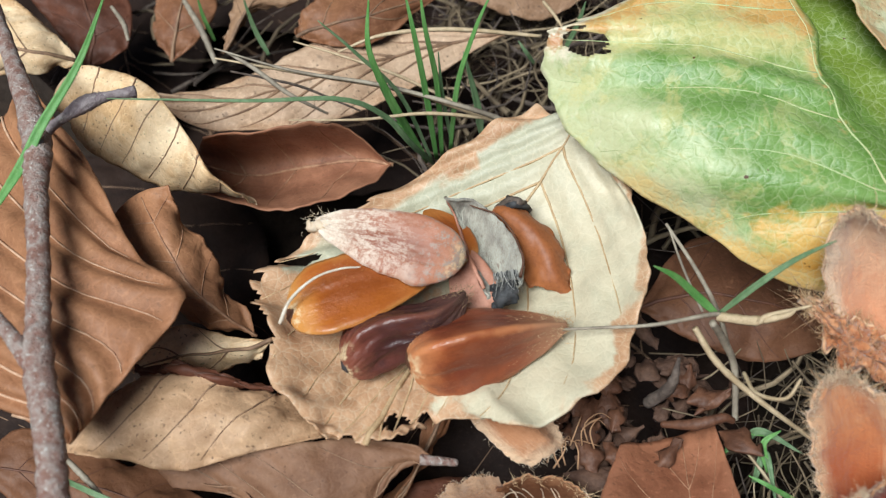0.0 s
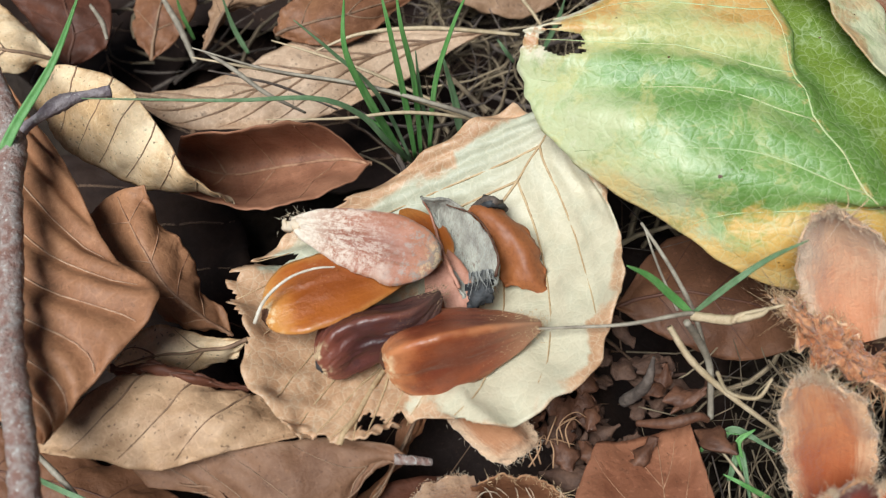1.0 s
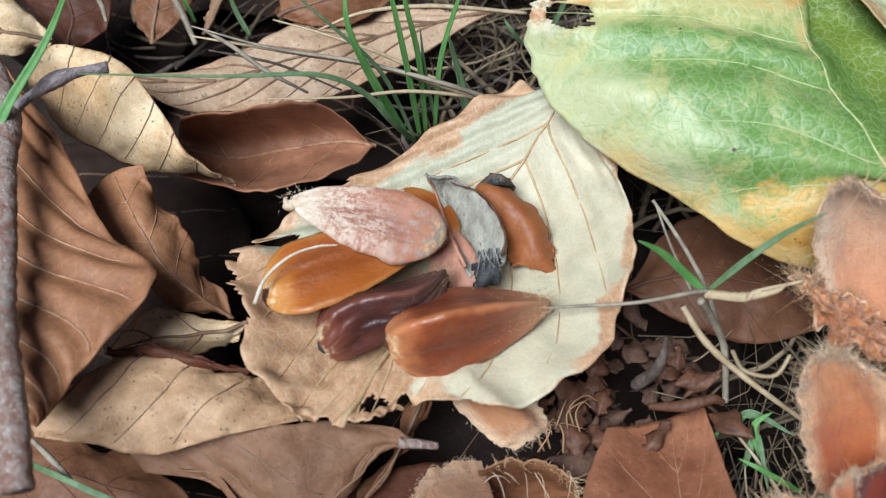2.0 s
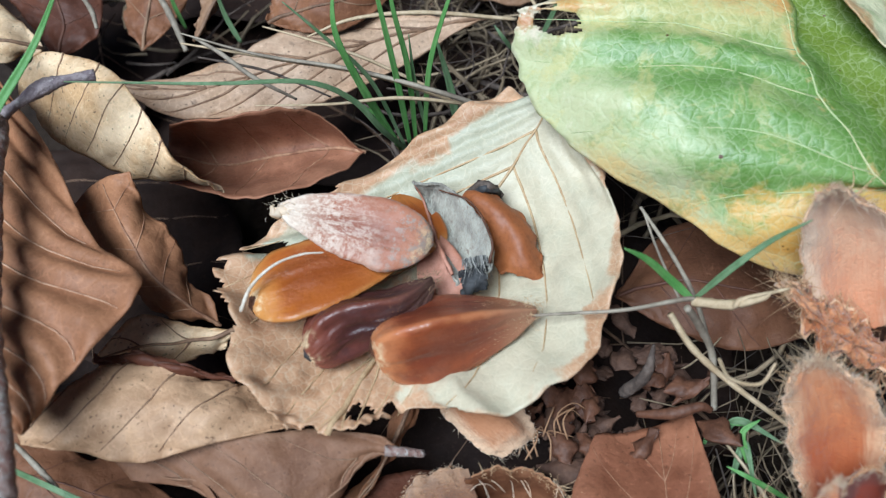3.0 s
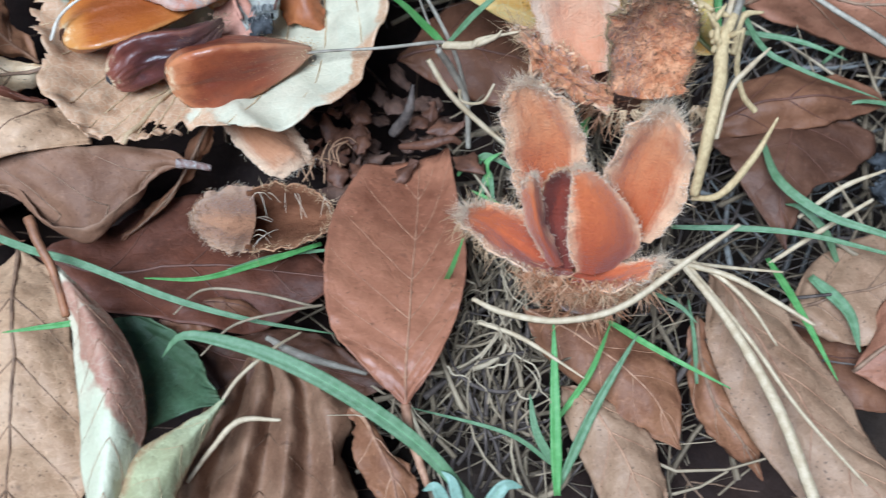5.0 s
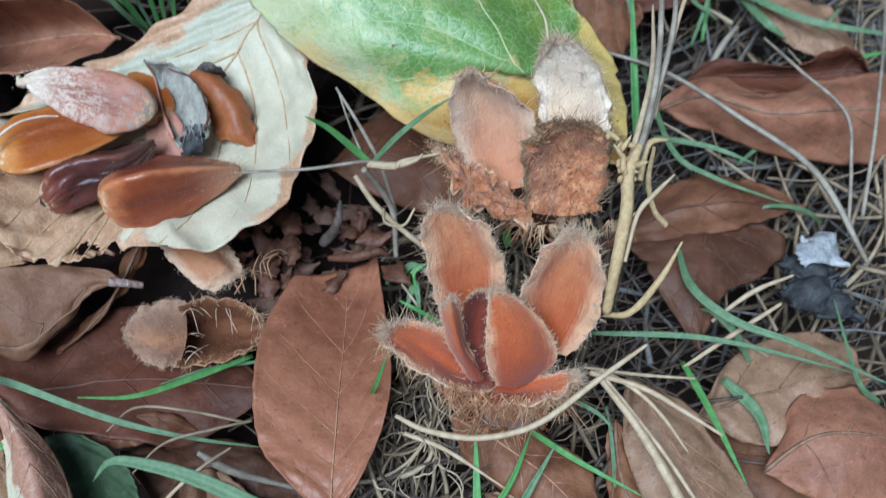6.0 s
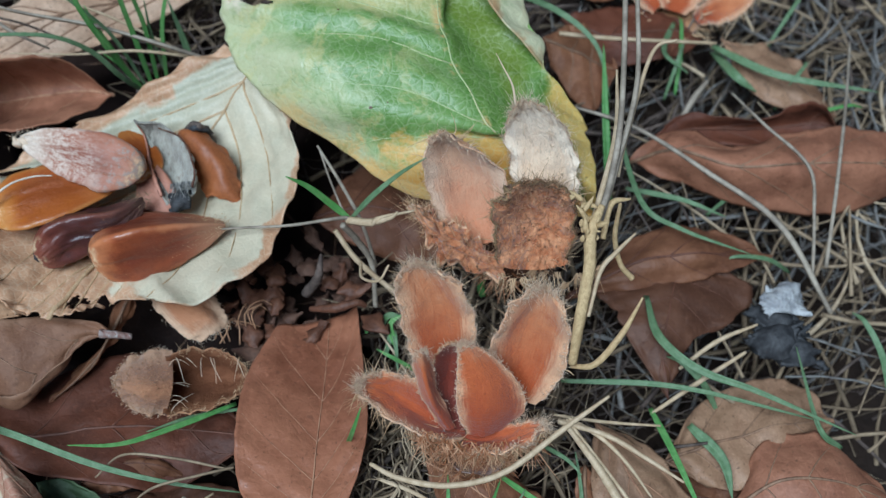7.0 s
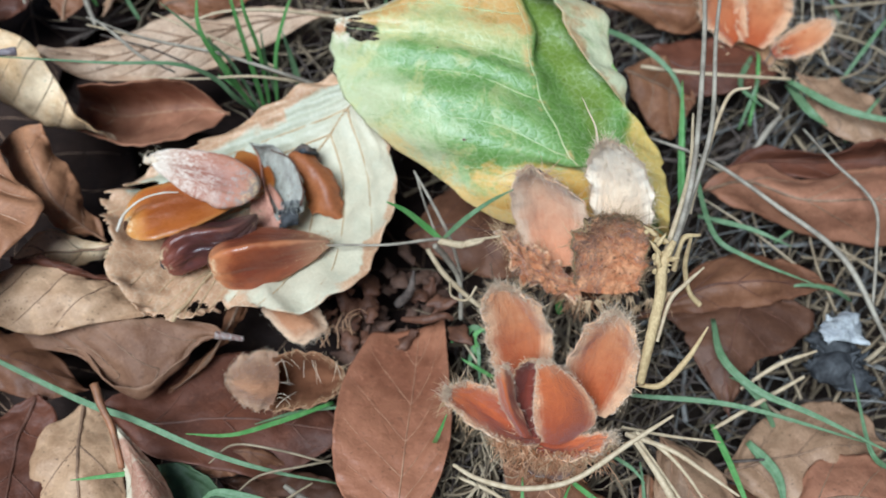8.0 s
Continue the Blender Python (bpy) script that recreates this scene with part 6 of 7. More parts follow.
for k in range(13):
    root = V((0.51, 3.08, 0.42))
    p = root + ((V((0.58, 2.49, 0.36)) if k < 6 else V((1.25, 3.10, 0.36))) - root) * rnd.random()
    h, w = rnd.uniform(0.03, 0.11), rnd.uniform(0.14, 0.30)
    turn = rnd.uniform(-0.9, 0.7) if k < 6 else rnd.uniform(-1.7, -0.1)
    d, side = V((math.cos(turn), math.sin(turn), 0.0)), V((-math.sin(turn), math.cos(turn), 0.0))
    s, lift, fall, r = rnd.uniform(-0.08, 0.08), rnd.uniform(0.6, 1.2), rnd.uniform(-0.5, 0.4), rnd.uniform(0.0035, 0.006)
    curls.append(tube(spline([p, p + d * 0.3 * w + side * 0.3 * s + V((0, 0, h)), p + d * 0.7 * w + side * s + V((0, 0, lift * h)), p + d * w + side * 1.6 * s + V((0, 0, fall * h))], 14), np.linspace(r, 0.5 * r, 14), 4, False))
tagged(part("wiry_bristles", *join(curls), M["fuzz"], low_husk), kind="stuff")
tucked_husk = thing("beech_husk", (0.79, 3.45, 0.10), "orange-brown husk lobe tucked under the pale leaf", "husk", "beech husks")
lobe(tucked_husk, [((0.17, 3.89, 0.35), (0.44, 3.93, 0.50), (0.78, 4.08, 0.40)), ((0.36, 3.65, 0.30), (0.63, 3.70, 0.50), (0.95, 3.81, 0.38)), ((0.58, 3.45, 0.25), (0.84, 3.52, 0.45), (1.08, 3.62, 0.32)), ((0.80, 3.36, 0.20), (0.95, 3.43, 0.30), (1.10, 3.54, 0.25))], "husk_tan", 23, thick=0.06, fuzz=70, fuzz_len=0.03, lip_r=0.012, wave=0.04)
for k in range(9):
    q = V((0.95 + 0.055 * k, 3.42 + rnd.uniform(-0.12, 0.28), 0.15))
    part("curled_fibre", *tube(spline([q, q + V((rnd.uniform(-0.1, 0.1), 0.12, 0.12)), q + V((rnd.uniform(-0.05, 0.2), 0.24, 0.10)), q + V((rnd.uniform(0.0, 0.25), 0.22, 0.0))], 12), np.linspace(0.009, 0.004, 12), 5), M["fuzz_brown"], tucked_husk)
far_husk = thing("beech_husk", (6.67, 8.60, 0.00), "orange open husk lying far back in the straw", "husk", "beech husks")
valve(far_husk, (6.77, 8.50, 0.20), (6.22, 8.98, 1.00), 0.34, (0.2, -0.7, 0.7), 0.1, "husk_in", 25, bristles=60, fuzz=120)
valve(far_husk, (6.93, 8.45, 0.20), (7.16, 9.03, 0.90), 0.40, (-0.2, -0.7, 0.7), 0.1, "husk_in", 26, bristles=60, fuzz=120)
valve(far_husk, (7.25, 8.32, 0.20), (8.08, 8.70, 0.50), 0.22, (0.0, -0.3, 1), 0.08, "husk_in", 27, bristles=60, fuzz=80)
husk_base(far_husk, (6.93, 8.40, 0.20), 0.4, 140)


# ---- twigs, straw and grass ----
def twig(name, label, path, radii, material, category="twig", bumps=0.12, group="", sides=9, kids=()):
    pts = spline(path, 12 * len(path))
    rr = spline(np.array(radii, float)[:, None], len(pts))[:, 0]
    rr = rr * np.array([1 + bumps * fbm(i * 0.35, 3.0, len(path)) for i in range(len(pts))])
    ob = thing(name, min(pts, key=lambda p: p[2]), label, category, group)
    part("stem", *tube(pts, rr, sides, jitter=bumps * 0.4), M[material], ob)
    for kname, kpath, kr, kmat in kids:
        kp = spline(kpath, 8 * len(kpath))
        part(kname, *tube(kp, spline(np.array(kr, float)[:, None], len(kp))[:, 0], 8, jitter=bumps * 0.5), M[kmat], ob)
    return ob


twig("twig", "reddish-grey speckled twig lying over brown leaves", [(-4.57, 7.72, 1.60), (-4.07, 6.73, 1.70), (-3.71, 5.96, 1.75), (-3.56, 5.33, 1.80), (-3.40, 4.64, 1.80), (-3.28, 4.04, 1.80), (-3.20, 3.64, 1.80), (-3.03, 3.06, 1.70), (-2.91, 2.52, 1.60)],
     [0.08, 0.09, 0.135, 0.105, 0.10, 0.10, 0.125, 0.115, 0.12], "bark", bumps=0.15, sides=14, kids=[
         ("side_shoot", [(-3.68, 5.94, 1.75), (-3.48, 6.02, 1.85), (-3.26, 6.18, 1.90), (-3.04, 6.28, 1.90), (-2.84, 6.37, 1.85)], [0.09, 0.045, 0.08, 0.045, 0.06], "bark_shoot"),
         ("side_shoot", [(-3.25, 3.64, 1.80), (-3.41, 3.81, 1.85), (-3.61, 4.02, 1.85)], [0.09, 0.07, 0.06], "bark")])


def ribbon(path, width, fold=0.35, twist=0.0):
    """A grass blade: a tapered ribbon with a crease along its middle."""
    n = 22
    p = spline(path, n)
    tang = np.gradient(p, axis=0)
    verts, faces = [], []
    for k in range(n):
        t = k / (n - 1)
        d = tang[k] / (np.linalg.norm(tang[k]) + 1e-9)
        s = np.cross(d, V((0, -0.5, 0.85)))
        s /= np.linalg.norm(s) + 1e-9
        u = np.cross(s, d)
        a = twist * t
        s2, u2 = s * math.cos(a) + u * math.sin(a), u * math.cos(a) - s * math.sin(a)
        w = width * min(1, 0.55 + 2 * t) * (1 - t ** 3.0) + 0.004
        for v in (-1, -0.5, 0, 0.5, 1):
            verts.append(p[k] + s2 * w * v + u2 * w * fold * abs(v))
    for k in range(n - 1):
        for j in range(4):
            faces.append((k * 5 + j, k * 5 + j + 1, (k + 1) * 5 + j + 1, (k + 1) * 5 + j))
    return verts, faces


def tuft(label, blades, group="", name="grass_tuft"):
    """Grass blades from one root: path, half width, material."""
    ob = thing(name, V(blades[0][0][0]), label, "grass", group)
    return grow(ob, blades)


def grow(ob, blades):
    """Adds blades to a tuft."""
    for path, w, mat in blades:
        part("blade", *ribbon(path, w, twist=rnd.uniform(-0.5, 0.5)), M[mat], ob, "", 0.008)
        if w >= 0.025:
            part("midvein", *tube(spline(path, 22)[:-1], 0.08 * w * (1.05 - np.linspace(0, 1, 21) ** 3), 5), M["grass_vein"], ob)
    return ob


GREEN, DULL = "grass", "grass_blue"
tuft("bright green grass blade rising past the twig", [([(-4.03, 5.29, 1.50), (-3.73, 5.58, 1.80), (-3.55, 5.87, 2.00), (-3.22, 6.33, 2.30), (-3.04, 7.03, 2.50)], 0.045, GREEN)])
thin_tuft = tuft("tuft of thin green grass between the leaves", [
    ([(-0.07, 6.89, 0.00), (-0.32, 6.64, 0.70), (-0.58, 6.61, 1.20), (-0.98, 6.49, 1.60), (-1.78, 6.30, 1.80), (-3.03, 6.16, 2.00)], 0.026, DULL),
    ([(-0.17, 6.94, 0.00), (-0.48, 6.88, 1.00), (-0.70, 6.91, 1.80), (-0.69, 7.15, 2.30)], 0.035, GREEN),
    ([(-0.11, 6.94, 0.00), (-0.43, 7.03, 1.00), (-0.84, 7.06, 1.60), (-1.19, 7.12, 2.00)], 0.018, DULL),
    ([(-0.07, 6.98, 0.00), (-0.17, 7.03, 1.00), (-0.28, 7.13, 1.80), (-0.37, 7.33, 2.20)], 0.028, GREEN),
    ([(-0.01, 7.02, 0.00), (-0.06, 7.18, 1.00), (-0.17, 7.20, 1.80), (-0.22, 7.33, 2.20)], 0.026, GREEN)])
grow(thin_tuft, [
    ([(0.08, 7.10, 0.00), (0.15, 7.18, 1.00), (0.32, 7.30, 1.70), (0.48, 7.43, 2.10)], 0.024, GREEN),
    ([(0.11, 7.14, 0.00), (-0.00, 7.19, 0.80), (-0.05, 7.37, 1.30)], 0.016, DULL),
    ([(0.42, 7.18, 0.20), (0.36, 7.28, 0.60), (0.21, 7.46, 1.20)], 0.04, DULL),
    ([(-0.17, 6.98, 0.00), (-0.33, 6.91, 0.50), (-0.62, 6.97, 0.80)], 0.014, GREEN),
    ([(-0.30, 7.10, 0.00), (-0.62, 7.19, 0.90), (-0.72, 7.22, 1.30)], 0.02, GREEN)])
tuft("thin green grass at the back of the litter", [
    ([(-2.01, 8.33, 0.20), (-2.14, 8.44, 0.50), (-2.23, 8.57, 0.90)], 0.025, DULL), ([(-2.66, 8.55, 0.20), (-2.74, 8.62, 0.50), (-2.77, 8.67, 0.80)], 0.02, GREEN),
    ([(1.05, 8.20, 0.20), (0.94, 8.19, 0.40), (0.85, 8.27, 0.50)], 0.02, DULL), ([(1.39, 8.37, 0.20), (1.52, 8.43, 0.60), (1.58, 8.48, 0.90)], 0.025, DULL)])
tuft("two green grass blades forking from a dry stem", [
    ([(2.43, 4.44, 1.10), (2.23, 4.50, 1.30), (1.98, 4.53, 1.60), (1.76, 4.52, 1.80)], 0.035, GREEN),
    ([(2.44, 4.44, 1.10), (2.68, 4.50, 1.50), (2.95, 4.58, 1.80), (3.20, 4.58, 2.10)], 0.026, DULL)])
tuft("long dull-green grass blade across the brown leaves", [([(-3.38, 3.18, 0.45), (-1.70, 2.47, 0.40), (-1.04, 2.25, 0.45), (-0.13, 1.91, 0.40), (0.64, 1.74, 0.30), (1.38, 1.66, 0.20)], 0.035, DULL)])
tuft("broad green grass blade bending over the litter", [([(2.72, -0.03, 0.20), (2.21, 0.42, 0.60), (1.52, 0.82, 0.90), (0.90, 1.09, 1.05), (0.42, 1.24, 1.05), (0.09, 1.29, 1.00), (-0.09, 1.17, 0.80)], 0.07, DULL)])
tuft("green grass blades behind the oval leaf", [
    ([(1.22, 2.68, 0.10), (0.60, 2.34, 0.30), (0.10, 2.13, 0.40), (-0.41, 2.10, 0.45)], 0.028, GREEN), ([(1.36, 2.67, 0.00), (0.79, 2.54, 0.10), (0.32, 2.33, 0.20)], 0.016, DULL),
    ([(-0.90, 1.58, 0.60), (-1.14, 1.54, 0.60), (-1.56, 1.47, 0.60)], 0.025, GREEN)])
tuft("green grass growing in front of the open husk", [
    ([(3.51, 0.21, -0.20), (3.47, 0.90, 0.20), (3.46, 1.74, 0.50)], 0.05, GREEN), ([(3.54, 0.32, -0.20), (3.86, 0.96, 0.20), (4.26, 1.58, 0.50)], 0.045, DULL),
    ([(3.56, 0.94, -0.10), (3.83, 1.29, 0.20), (4.01, 1.69, 0.50)], 0.03, GREEN), ([(3.55, 0.43, -0.20), (3.32, 0.75, 0.00), (3.24, 1.07, 0.20)], 0.04, DULL),
    ([(3.97, 1.83, 0.30), (4.43, 1.41, 0.50), (5.04, 1.00, 0.60)], 0.026, GREEN), ([(4.53, 2.15, 0.20), (4.76, 1.96, 0.30), (4.91, 1.78, 0.30)], 0.02, DULL),
    ([(3.52, 0.48, -0.20), (3.03, 0.75, 0.00), (2.13, 0.96, 0.10)], 0.018, DULL), ([(4.93, 1.26, 0.00), (4.93, 1.69, 0.10), (4.89, 2.07, 0.20)], 0.02, DULL)])
tuft("small grey-green curled blades near the oval leaf stalk", [([(2.73, -0.16, 0.20), (2.82, 0.02, 0.40), (2.93, 0.13, 0.50), (3.09, 0.12, 0.45)], 0.07, "sage"), ([(2.48, -0.16, 0.20), (2.39, -0.00, 0.40), (2.31, 0.11, 0.50), (2.21, 0.09, 0.45)], 0.06, "sage"), ([(2.58, -0.11, 0.20), (2.51, 0.05, 0.40), (2.46, 0.17, 0.50), (2.37, 0.25, 0.50)], 0.05, "sage")])
tuft("green grass blade touching the oval leaf", [([(2.43, 2.08, 0.50), (2.47, 2.06, 0.90), (2.55, 2.20, 1.20)], 0.022, GREEN)])
long_tuft = tuft("long green grass blades among dry stalks", [
    ([(5.90, 3.92, 0.30), (5.91, 3.31, 0.50), (6.28, 2.86, 0.60), (6.88, 2.55, 0.70), (7.84, 2.06, 0.70)], 0.045, DULL),
    ([(5.84, 6.45, 0.30), (5.91, 5.05, 0.60), (6.33, 4.67, 0.60), (7.21, 4.37, 0.50)], 0.03, DULL),
    ([(5.64, 5.31, 0.20), (5.56, 6.14, 0.80), (5.54, 6.95, 1.20)], 0.045, GREEN), ([(5.82, 2.60, 0.10), (5.97, 1.94, 0.30), (6.17, 1.16, 0.40)], 0.035, GREEN),
    ([(6.24, 2.40, 0.10), (6.51, 1.97, 0.20), (6.55, 1.53, 0.20)], 0.06, DULL), ([(4.81, 2.90, 0.20), (6.07, 2.74, 0.40), (7.60, 2.34, 0.40)], 0.028, DULL),
    ])
grow(long_tuft, [
    ([(7.39, 7.83, 0.20), (8.07, 7.11, 0.50), (9.34, 6.79, 0.60)], 0.05, DULL), ([(5.88, 5.48, 0.20), (6.49, 5.20, 0.40), (7.01, 4.96, 0.40)], 0.03, DULL),
    ([(4.44, 8.37, 0.60), (5.07, 7.76, 0.90), (5.57, 7.28, 0.80), (5.78, 6.73, 0.40)], 0.035, DULL), ([(7.47, 7.90, 0.00), (7.56, 7.26, 0.30), (7.87, 7.06, 0.20)], 0.07, DULL),
    ([(7.95, 2.12, 0.10), (7.59, 2.27, 0.40), (7.49, 3.18, 0.50)], 0.03, DULL), ([(6.91, 8.24, 0.20), (6.65, 7.63, 0.30), (6.93, 7.26, 0.30)], 0.04, DULL)])
tuft("small green grass in the shade of the husks", [
    ([(2.77, 3.62, 0.00), (2.92, 3.71, 0.20), (3.24, 3.45, 0.30)], 0.035, DULL), ([(2.85, 3.29, 0.00), (2.94, 3.49, 0.20), (2.99, 3.00, 0.10)], 0.03, DULL),
    ([(2.63, 3.57, 0.00), (2.73, 3.72, 0.10), (3.07, 3.65, 0.20)], 0.02, GREEN), ([(3.33, 3.03, 0.00), (2.94, 3.17, 0.20), (2.75, 3.28, 0.20)], 0.02, GREEN),
    ([(2.97, 3.35, 0.10), (2.90, 3.54, 0.30), (3.05, 3.63, 0.40)], 0.03, GREEN), ([(3.97, 3.90, 0.30), (3.92, 3.94, 0.50), (3.97, 3.96, 0.60)], 0.04, GREEN)])

def stem(label, path, radii, mat):
    """A dry grass stem lying in the litter."""
    return twig("dry_stem", label, path, radii, mat, "dry stem", 0.1, "dry stems in the litter", 6)


stem("dry stem running from the nut tip to the grass fork", [(0.95, 4.31, 1.05), (1.28, 4.25, 1.20), (1.81, 4.23, 1.30), (2.35, 4.36, 1.25), (2.42, 4.35, 1.20)], [0.013, 0.014, 0.017, 0.022, 0.026], "straw_grey")
stem("dry curled leaf sheath beside the grass fork", [(2.41, 4.36, 1.20), (2.66, 4.22, 1.40), (2.86, 4.16, 1.60), (2.92, 4.17, 1.70)], [0.045, 0.04, 0.025, 0.008], "straw")
stem("thin straw leaning on the back husk", [(2.42, 4.35, 1.20), (2.66, 4.20, 1.40), (2.74, 4.21, 1.50), (3.11, 4.28, 1.55)], [0.03, 0.03, 0.025, 0.012], "straw")
stem("dry stem standing below the grass fork", [(2.35, 4.30, 1.20), (2.51, 4.29, 0.90), (2.69, 4.20, 0.50), (2.74, 3.86, 0.10)], [0.035, 0.04, 0.035, 0.03], "straw_grey")
stem("dry bent stem below the grass fork", [(2.27, 4.41, 0.90), (2.51, 4.21, 0.60), (2.89, 4.01, 0.30), (3.49, 3.68, 0.00)], [0.03, 0.035, 0.03, 0.02], "straw")
stem("thin grey stem rising under the green leaf", [(2.74, 4.30, 0.30), (2.57, 4.63, 0.70), (2.34, 4.94, 1.00), (2.06, 5.34, 1.20)], [0.022, 0.024, 0.022, 0.015], "straw_grey")
stem("thin dry stem rising under the green leaf", [(2.39, 4.63, 0.80), (2.21, 5.00, 1.00), (2.08, 5.31, 1.20)], [0.014, 0.014, 0.01], "straw_grey")
stem("curled dry tendril beside the husk", [(2.55, 3.82, 1.20), (2.56, 3.55, 1.40), (2.72, 3.41, 1.60), (2.82, 3.51, 1.75)], [0.018, 0.016, 0.015, 0.012], "straw")
stem("bowed straw in front of the open husk", [(2.65, 1.73, 0.90), (2.93, 1.55, 1.00), (3.40, 1.44, 1.10), (3.93, 1.52, 1.25), (4.52, 1.88, 1.50), (4.93, 2.12, 1.70)], [0.022, 0.03, 0.032, 0.032, 0.03, 0.015], "straw")
stem("straight straw end beside the open husk", [(4.60, 2.20, 0.80), (5.08, 2.00, 0.90), (5.44, 1.74, 0.95), (5.79, 1.49, 0.95)], [0.03, 0.03, 0.025, 0.015], "straw")
stem("pale split straw over the tan leaf", [(4.65, 2.21, 0.80), (5.02, 1.56, 0.85), (5.38, 0.81, 0.75), (5.61, 0.15, 0.60), (5.72, -0.22, 0.50)], [0.03, 0.045, 0.055, 0.06, 0.06], "straw")
stem("thin straw over the tan leaf", [(4.69, 2.22, 0.80), (5.21, 1.41, 0.80), (5.61, 0.77, 0.70), (6.20, 0.13, 0.50)], [0.025, 0.022, 0.02, 0.012], "straw")
stem("short straw over the tan leaf", [(4.72, 2.23, 0.80), (5.03, 1.99, 0.85), (5.28, 1.73, 0.80), (5.55, 1.43, 0.60)], [0.025, 0.024, 0.02, 0.01], "straw")
stem("thin straw by the grass blades", [(2.76, 1.76, 0.30), (3.17, 1.55, 0.40), (3.73, 1.16, 0.40)], [0.02, 0.025, 0.008], "straw")
stem("dry grass stems bundled over the tan leaf", [(-2.33, 7.41, 1.30), (-1.50, 7.11, 1.30), (-0.60, 7.09, 1.10), (0.26, 6.96, 0.90), (0.71, 7.01, 0.60)], [0.008, 0.016, 0.022, 0.026, 0.03], "straw_grey")
stem("dry grass stem over the tan leaf", [(-2.34, 7.37, 1.20), (-1.40, 7.16, 1.20), (-0.38, 7.10, 1.00), (0.62, 7.01, 0.60)], [0.01, 0.02, 0.025, 0.03], "straw")
stem("pale dry stem above the curled leaf", [(-1.56, 6.72, 1.00), (-0.82, 6.73, 1.00), (-0.14, 6.89, 0.90), (0.63, 7.05, 0.60)], [0.006, 0.015, 0.02, 0.02], "straw")
stem("brown bent stem on the tan leaf", [(-2.24, 7.46, 1.20), (-1.90, 7.14, 1.30), (-1.55, 6.90, 1.20), (-1.20, 6.97, 0.80)], [0.012, 0.024, 0.024, 0.014], "straw_grey")
stem("dark dry stem on the tan leaf", [(-2.24, 7.46, 0.90), (-1.78, 7.26, 1.00), (-1.44, 7.23, 0.90), (-0.88, 7.17, 0.60)], [0.01, 0.014, 0.014, 0.01], "bark_dark")
stem("pale straw behind the grass tuft", [(-1.11, 7.64, 1.00), (-0.63, 7.79, 1.10), (0.09, 7.87, 1.10), (1.06, 7.96, 0.90)], [0.01, 0.02, 0.025, 0.02], "straw")
stem("thin dry stem behind the grass tuft", [(-1.59, 7.79, 1.00), (-1.09, 7.51, 1.10), (-0.50, 7.33, 1.00), (0.21, 7.16, 0.70)], [0.008, 0.014, 0.018, 0.02], "straw")
stem("thin white tendril curled over the amber nut", [(-1.44, 4.35, 1.10), (-1.33, 4.48, 1.30), (-1.13, 4.63, 1.40), (-0.91, 4.73, 1.40), (-0.73, 4.78, 1.35)], [0.020, 0.017, 0.013, 0.011, 0.008], "straw_white")
stem("grey stem along the top of the green leaf", [(1.15, 8.78, 0.60), (1.25, 8.47, 0.70), (1.34, 8.25, 0.70)], [0.02, 0.02, 0.015], "straw")
stem("brown dry stalk in the back litter", [(-3.83, 8.80, 0.50), (-3.61, 8.44, 0.60), (-3.55, 8.27, 0.50)], [0.02, 0.03, 0.02], "straw_grey")
stem("slanting dry stalk in the back litter", [(-3.00, 8.89, 0.50), (-2.75, 8.44, 0.50), (-2.58, 8.11, 0.30)], [0.03, 0.04, 0.03], "straw_grey")
stem("thin grass stem lying under leaves", [(-3.43, 3.43, 0.40), (-3.19, 3.22, 0.40), (-3.02, 3.07, 0.30)], [0.02, 0.03, 0.02], "straw_grey")
stem("dry looped stem beside the oval leaf", [(-0.15, 1.84, 0.20), (0.14, 2.01, 0.40), (0.66, 1.94, 0.50), (1.21, 1.85, 0.40)], [0.009, 0.014, 0.015, 0.015], "straw_old")
stem("dry bowed stem beside the oval leaf", [(0.14, 1.42, 0.20), (0.45, 1.65, 0.40), (0.95, 1.76, 0.50), (1.27, 1.87, 0.40)], [0.009, 0.014, 0.015, 0.015], "straw_old")
stem("dry frayed stem below the oval leaf", [(0.75, 1.61, 0.20), (1.08, 1.40, 0.30), (1.70, 1.22, 0.30)], [0.03, 0.045, 0.02], "straw_grey")
stem("white straw end on the rippled leaf", [(0.11, 0.25, 0.10), (0.32, 0.53, 0.20), (0.56, 0.76, 0.30), (0.93, 0.77, 0.30)], [0.02, 0.025, 0.03, 0.015], "straw")
stem("thin straw leaning by the folded leaf", [(0.37, 0.85, 0.40), (0.54, 1.14, 0.40), (0.83, 1.42, 0.40), (1.07, 1.63, 0.30)], [0.018, 0.02, 0.018, 0.012], "straw")
stem("grey straw slanting over the rolled leaf", [(5.12, 6.30, 0.80), (5.88, 5.91, 0.90), (6.68, 5.27, 0.90), (7.48, 4.60, 0.80), (8.05, 3.66, 0.40)], [0.02, 0.025, 0.03, 0.04, 0.03], "straw_grey")
stem("thin dry stem bent over the rolled leaf", [(7.24, 6.55, 0.80), (7.47, 5.92, 1.00), (7.90, 5.31, 1.00), (7.92, 4.73, 0.80), (7.96, 4.09, 0.30)], [0.015, 0.02, 0.022, 0.022, 0.02], "straw_grey")
stem("upright grey stem by the rolled leaf", [(8.75, 7.09, 1.20), (8.46, 6.10, 1.20), (8.17, 4.99, 1.00), (8.13, 4.27, 0.40)], [0.015, 0.022, 0.025, 0.025], "straw_grey")
stem("straw lying across the far litter", [(5.16, 7.63, 0.60), (5.88, 7.48, 0.70), (7.27, 7.54, 0.60)], [0.03, 0.03, 0.02], "straw")
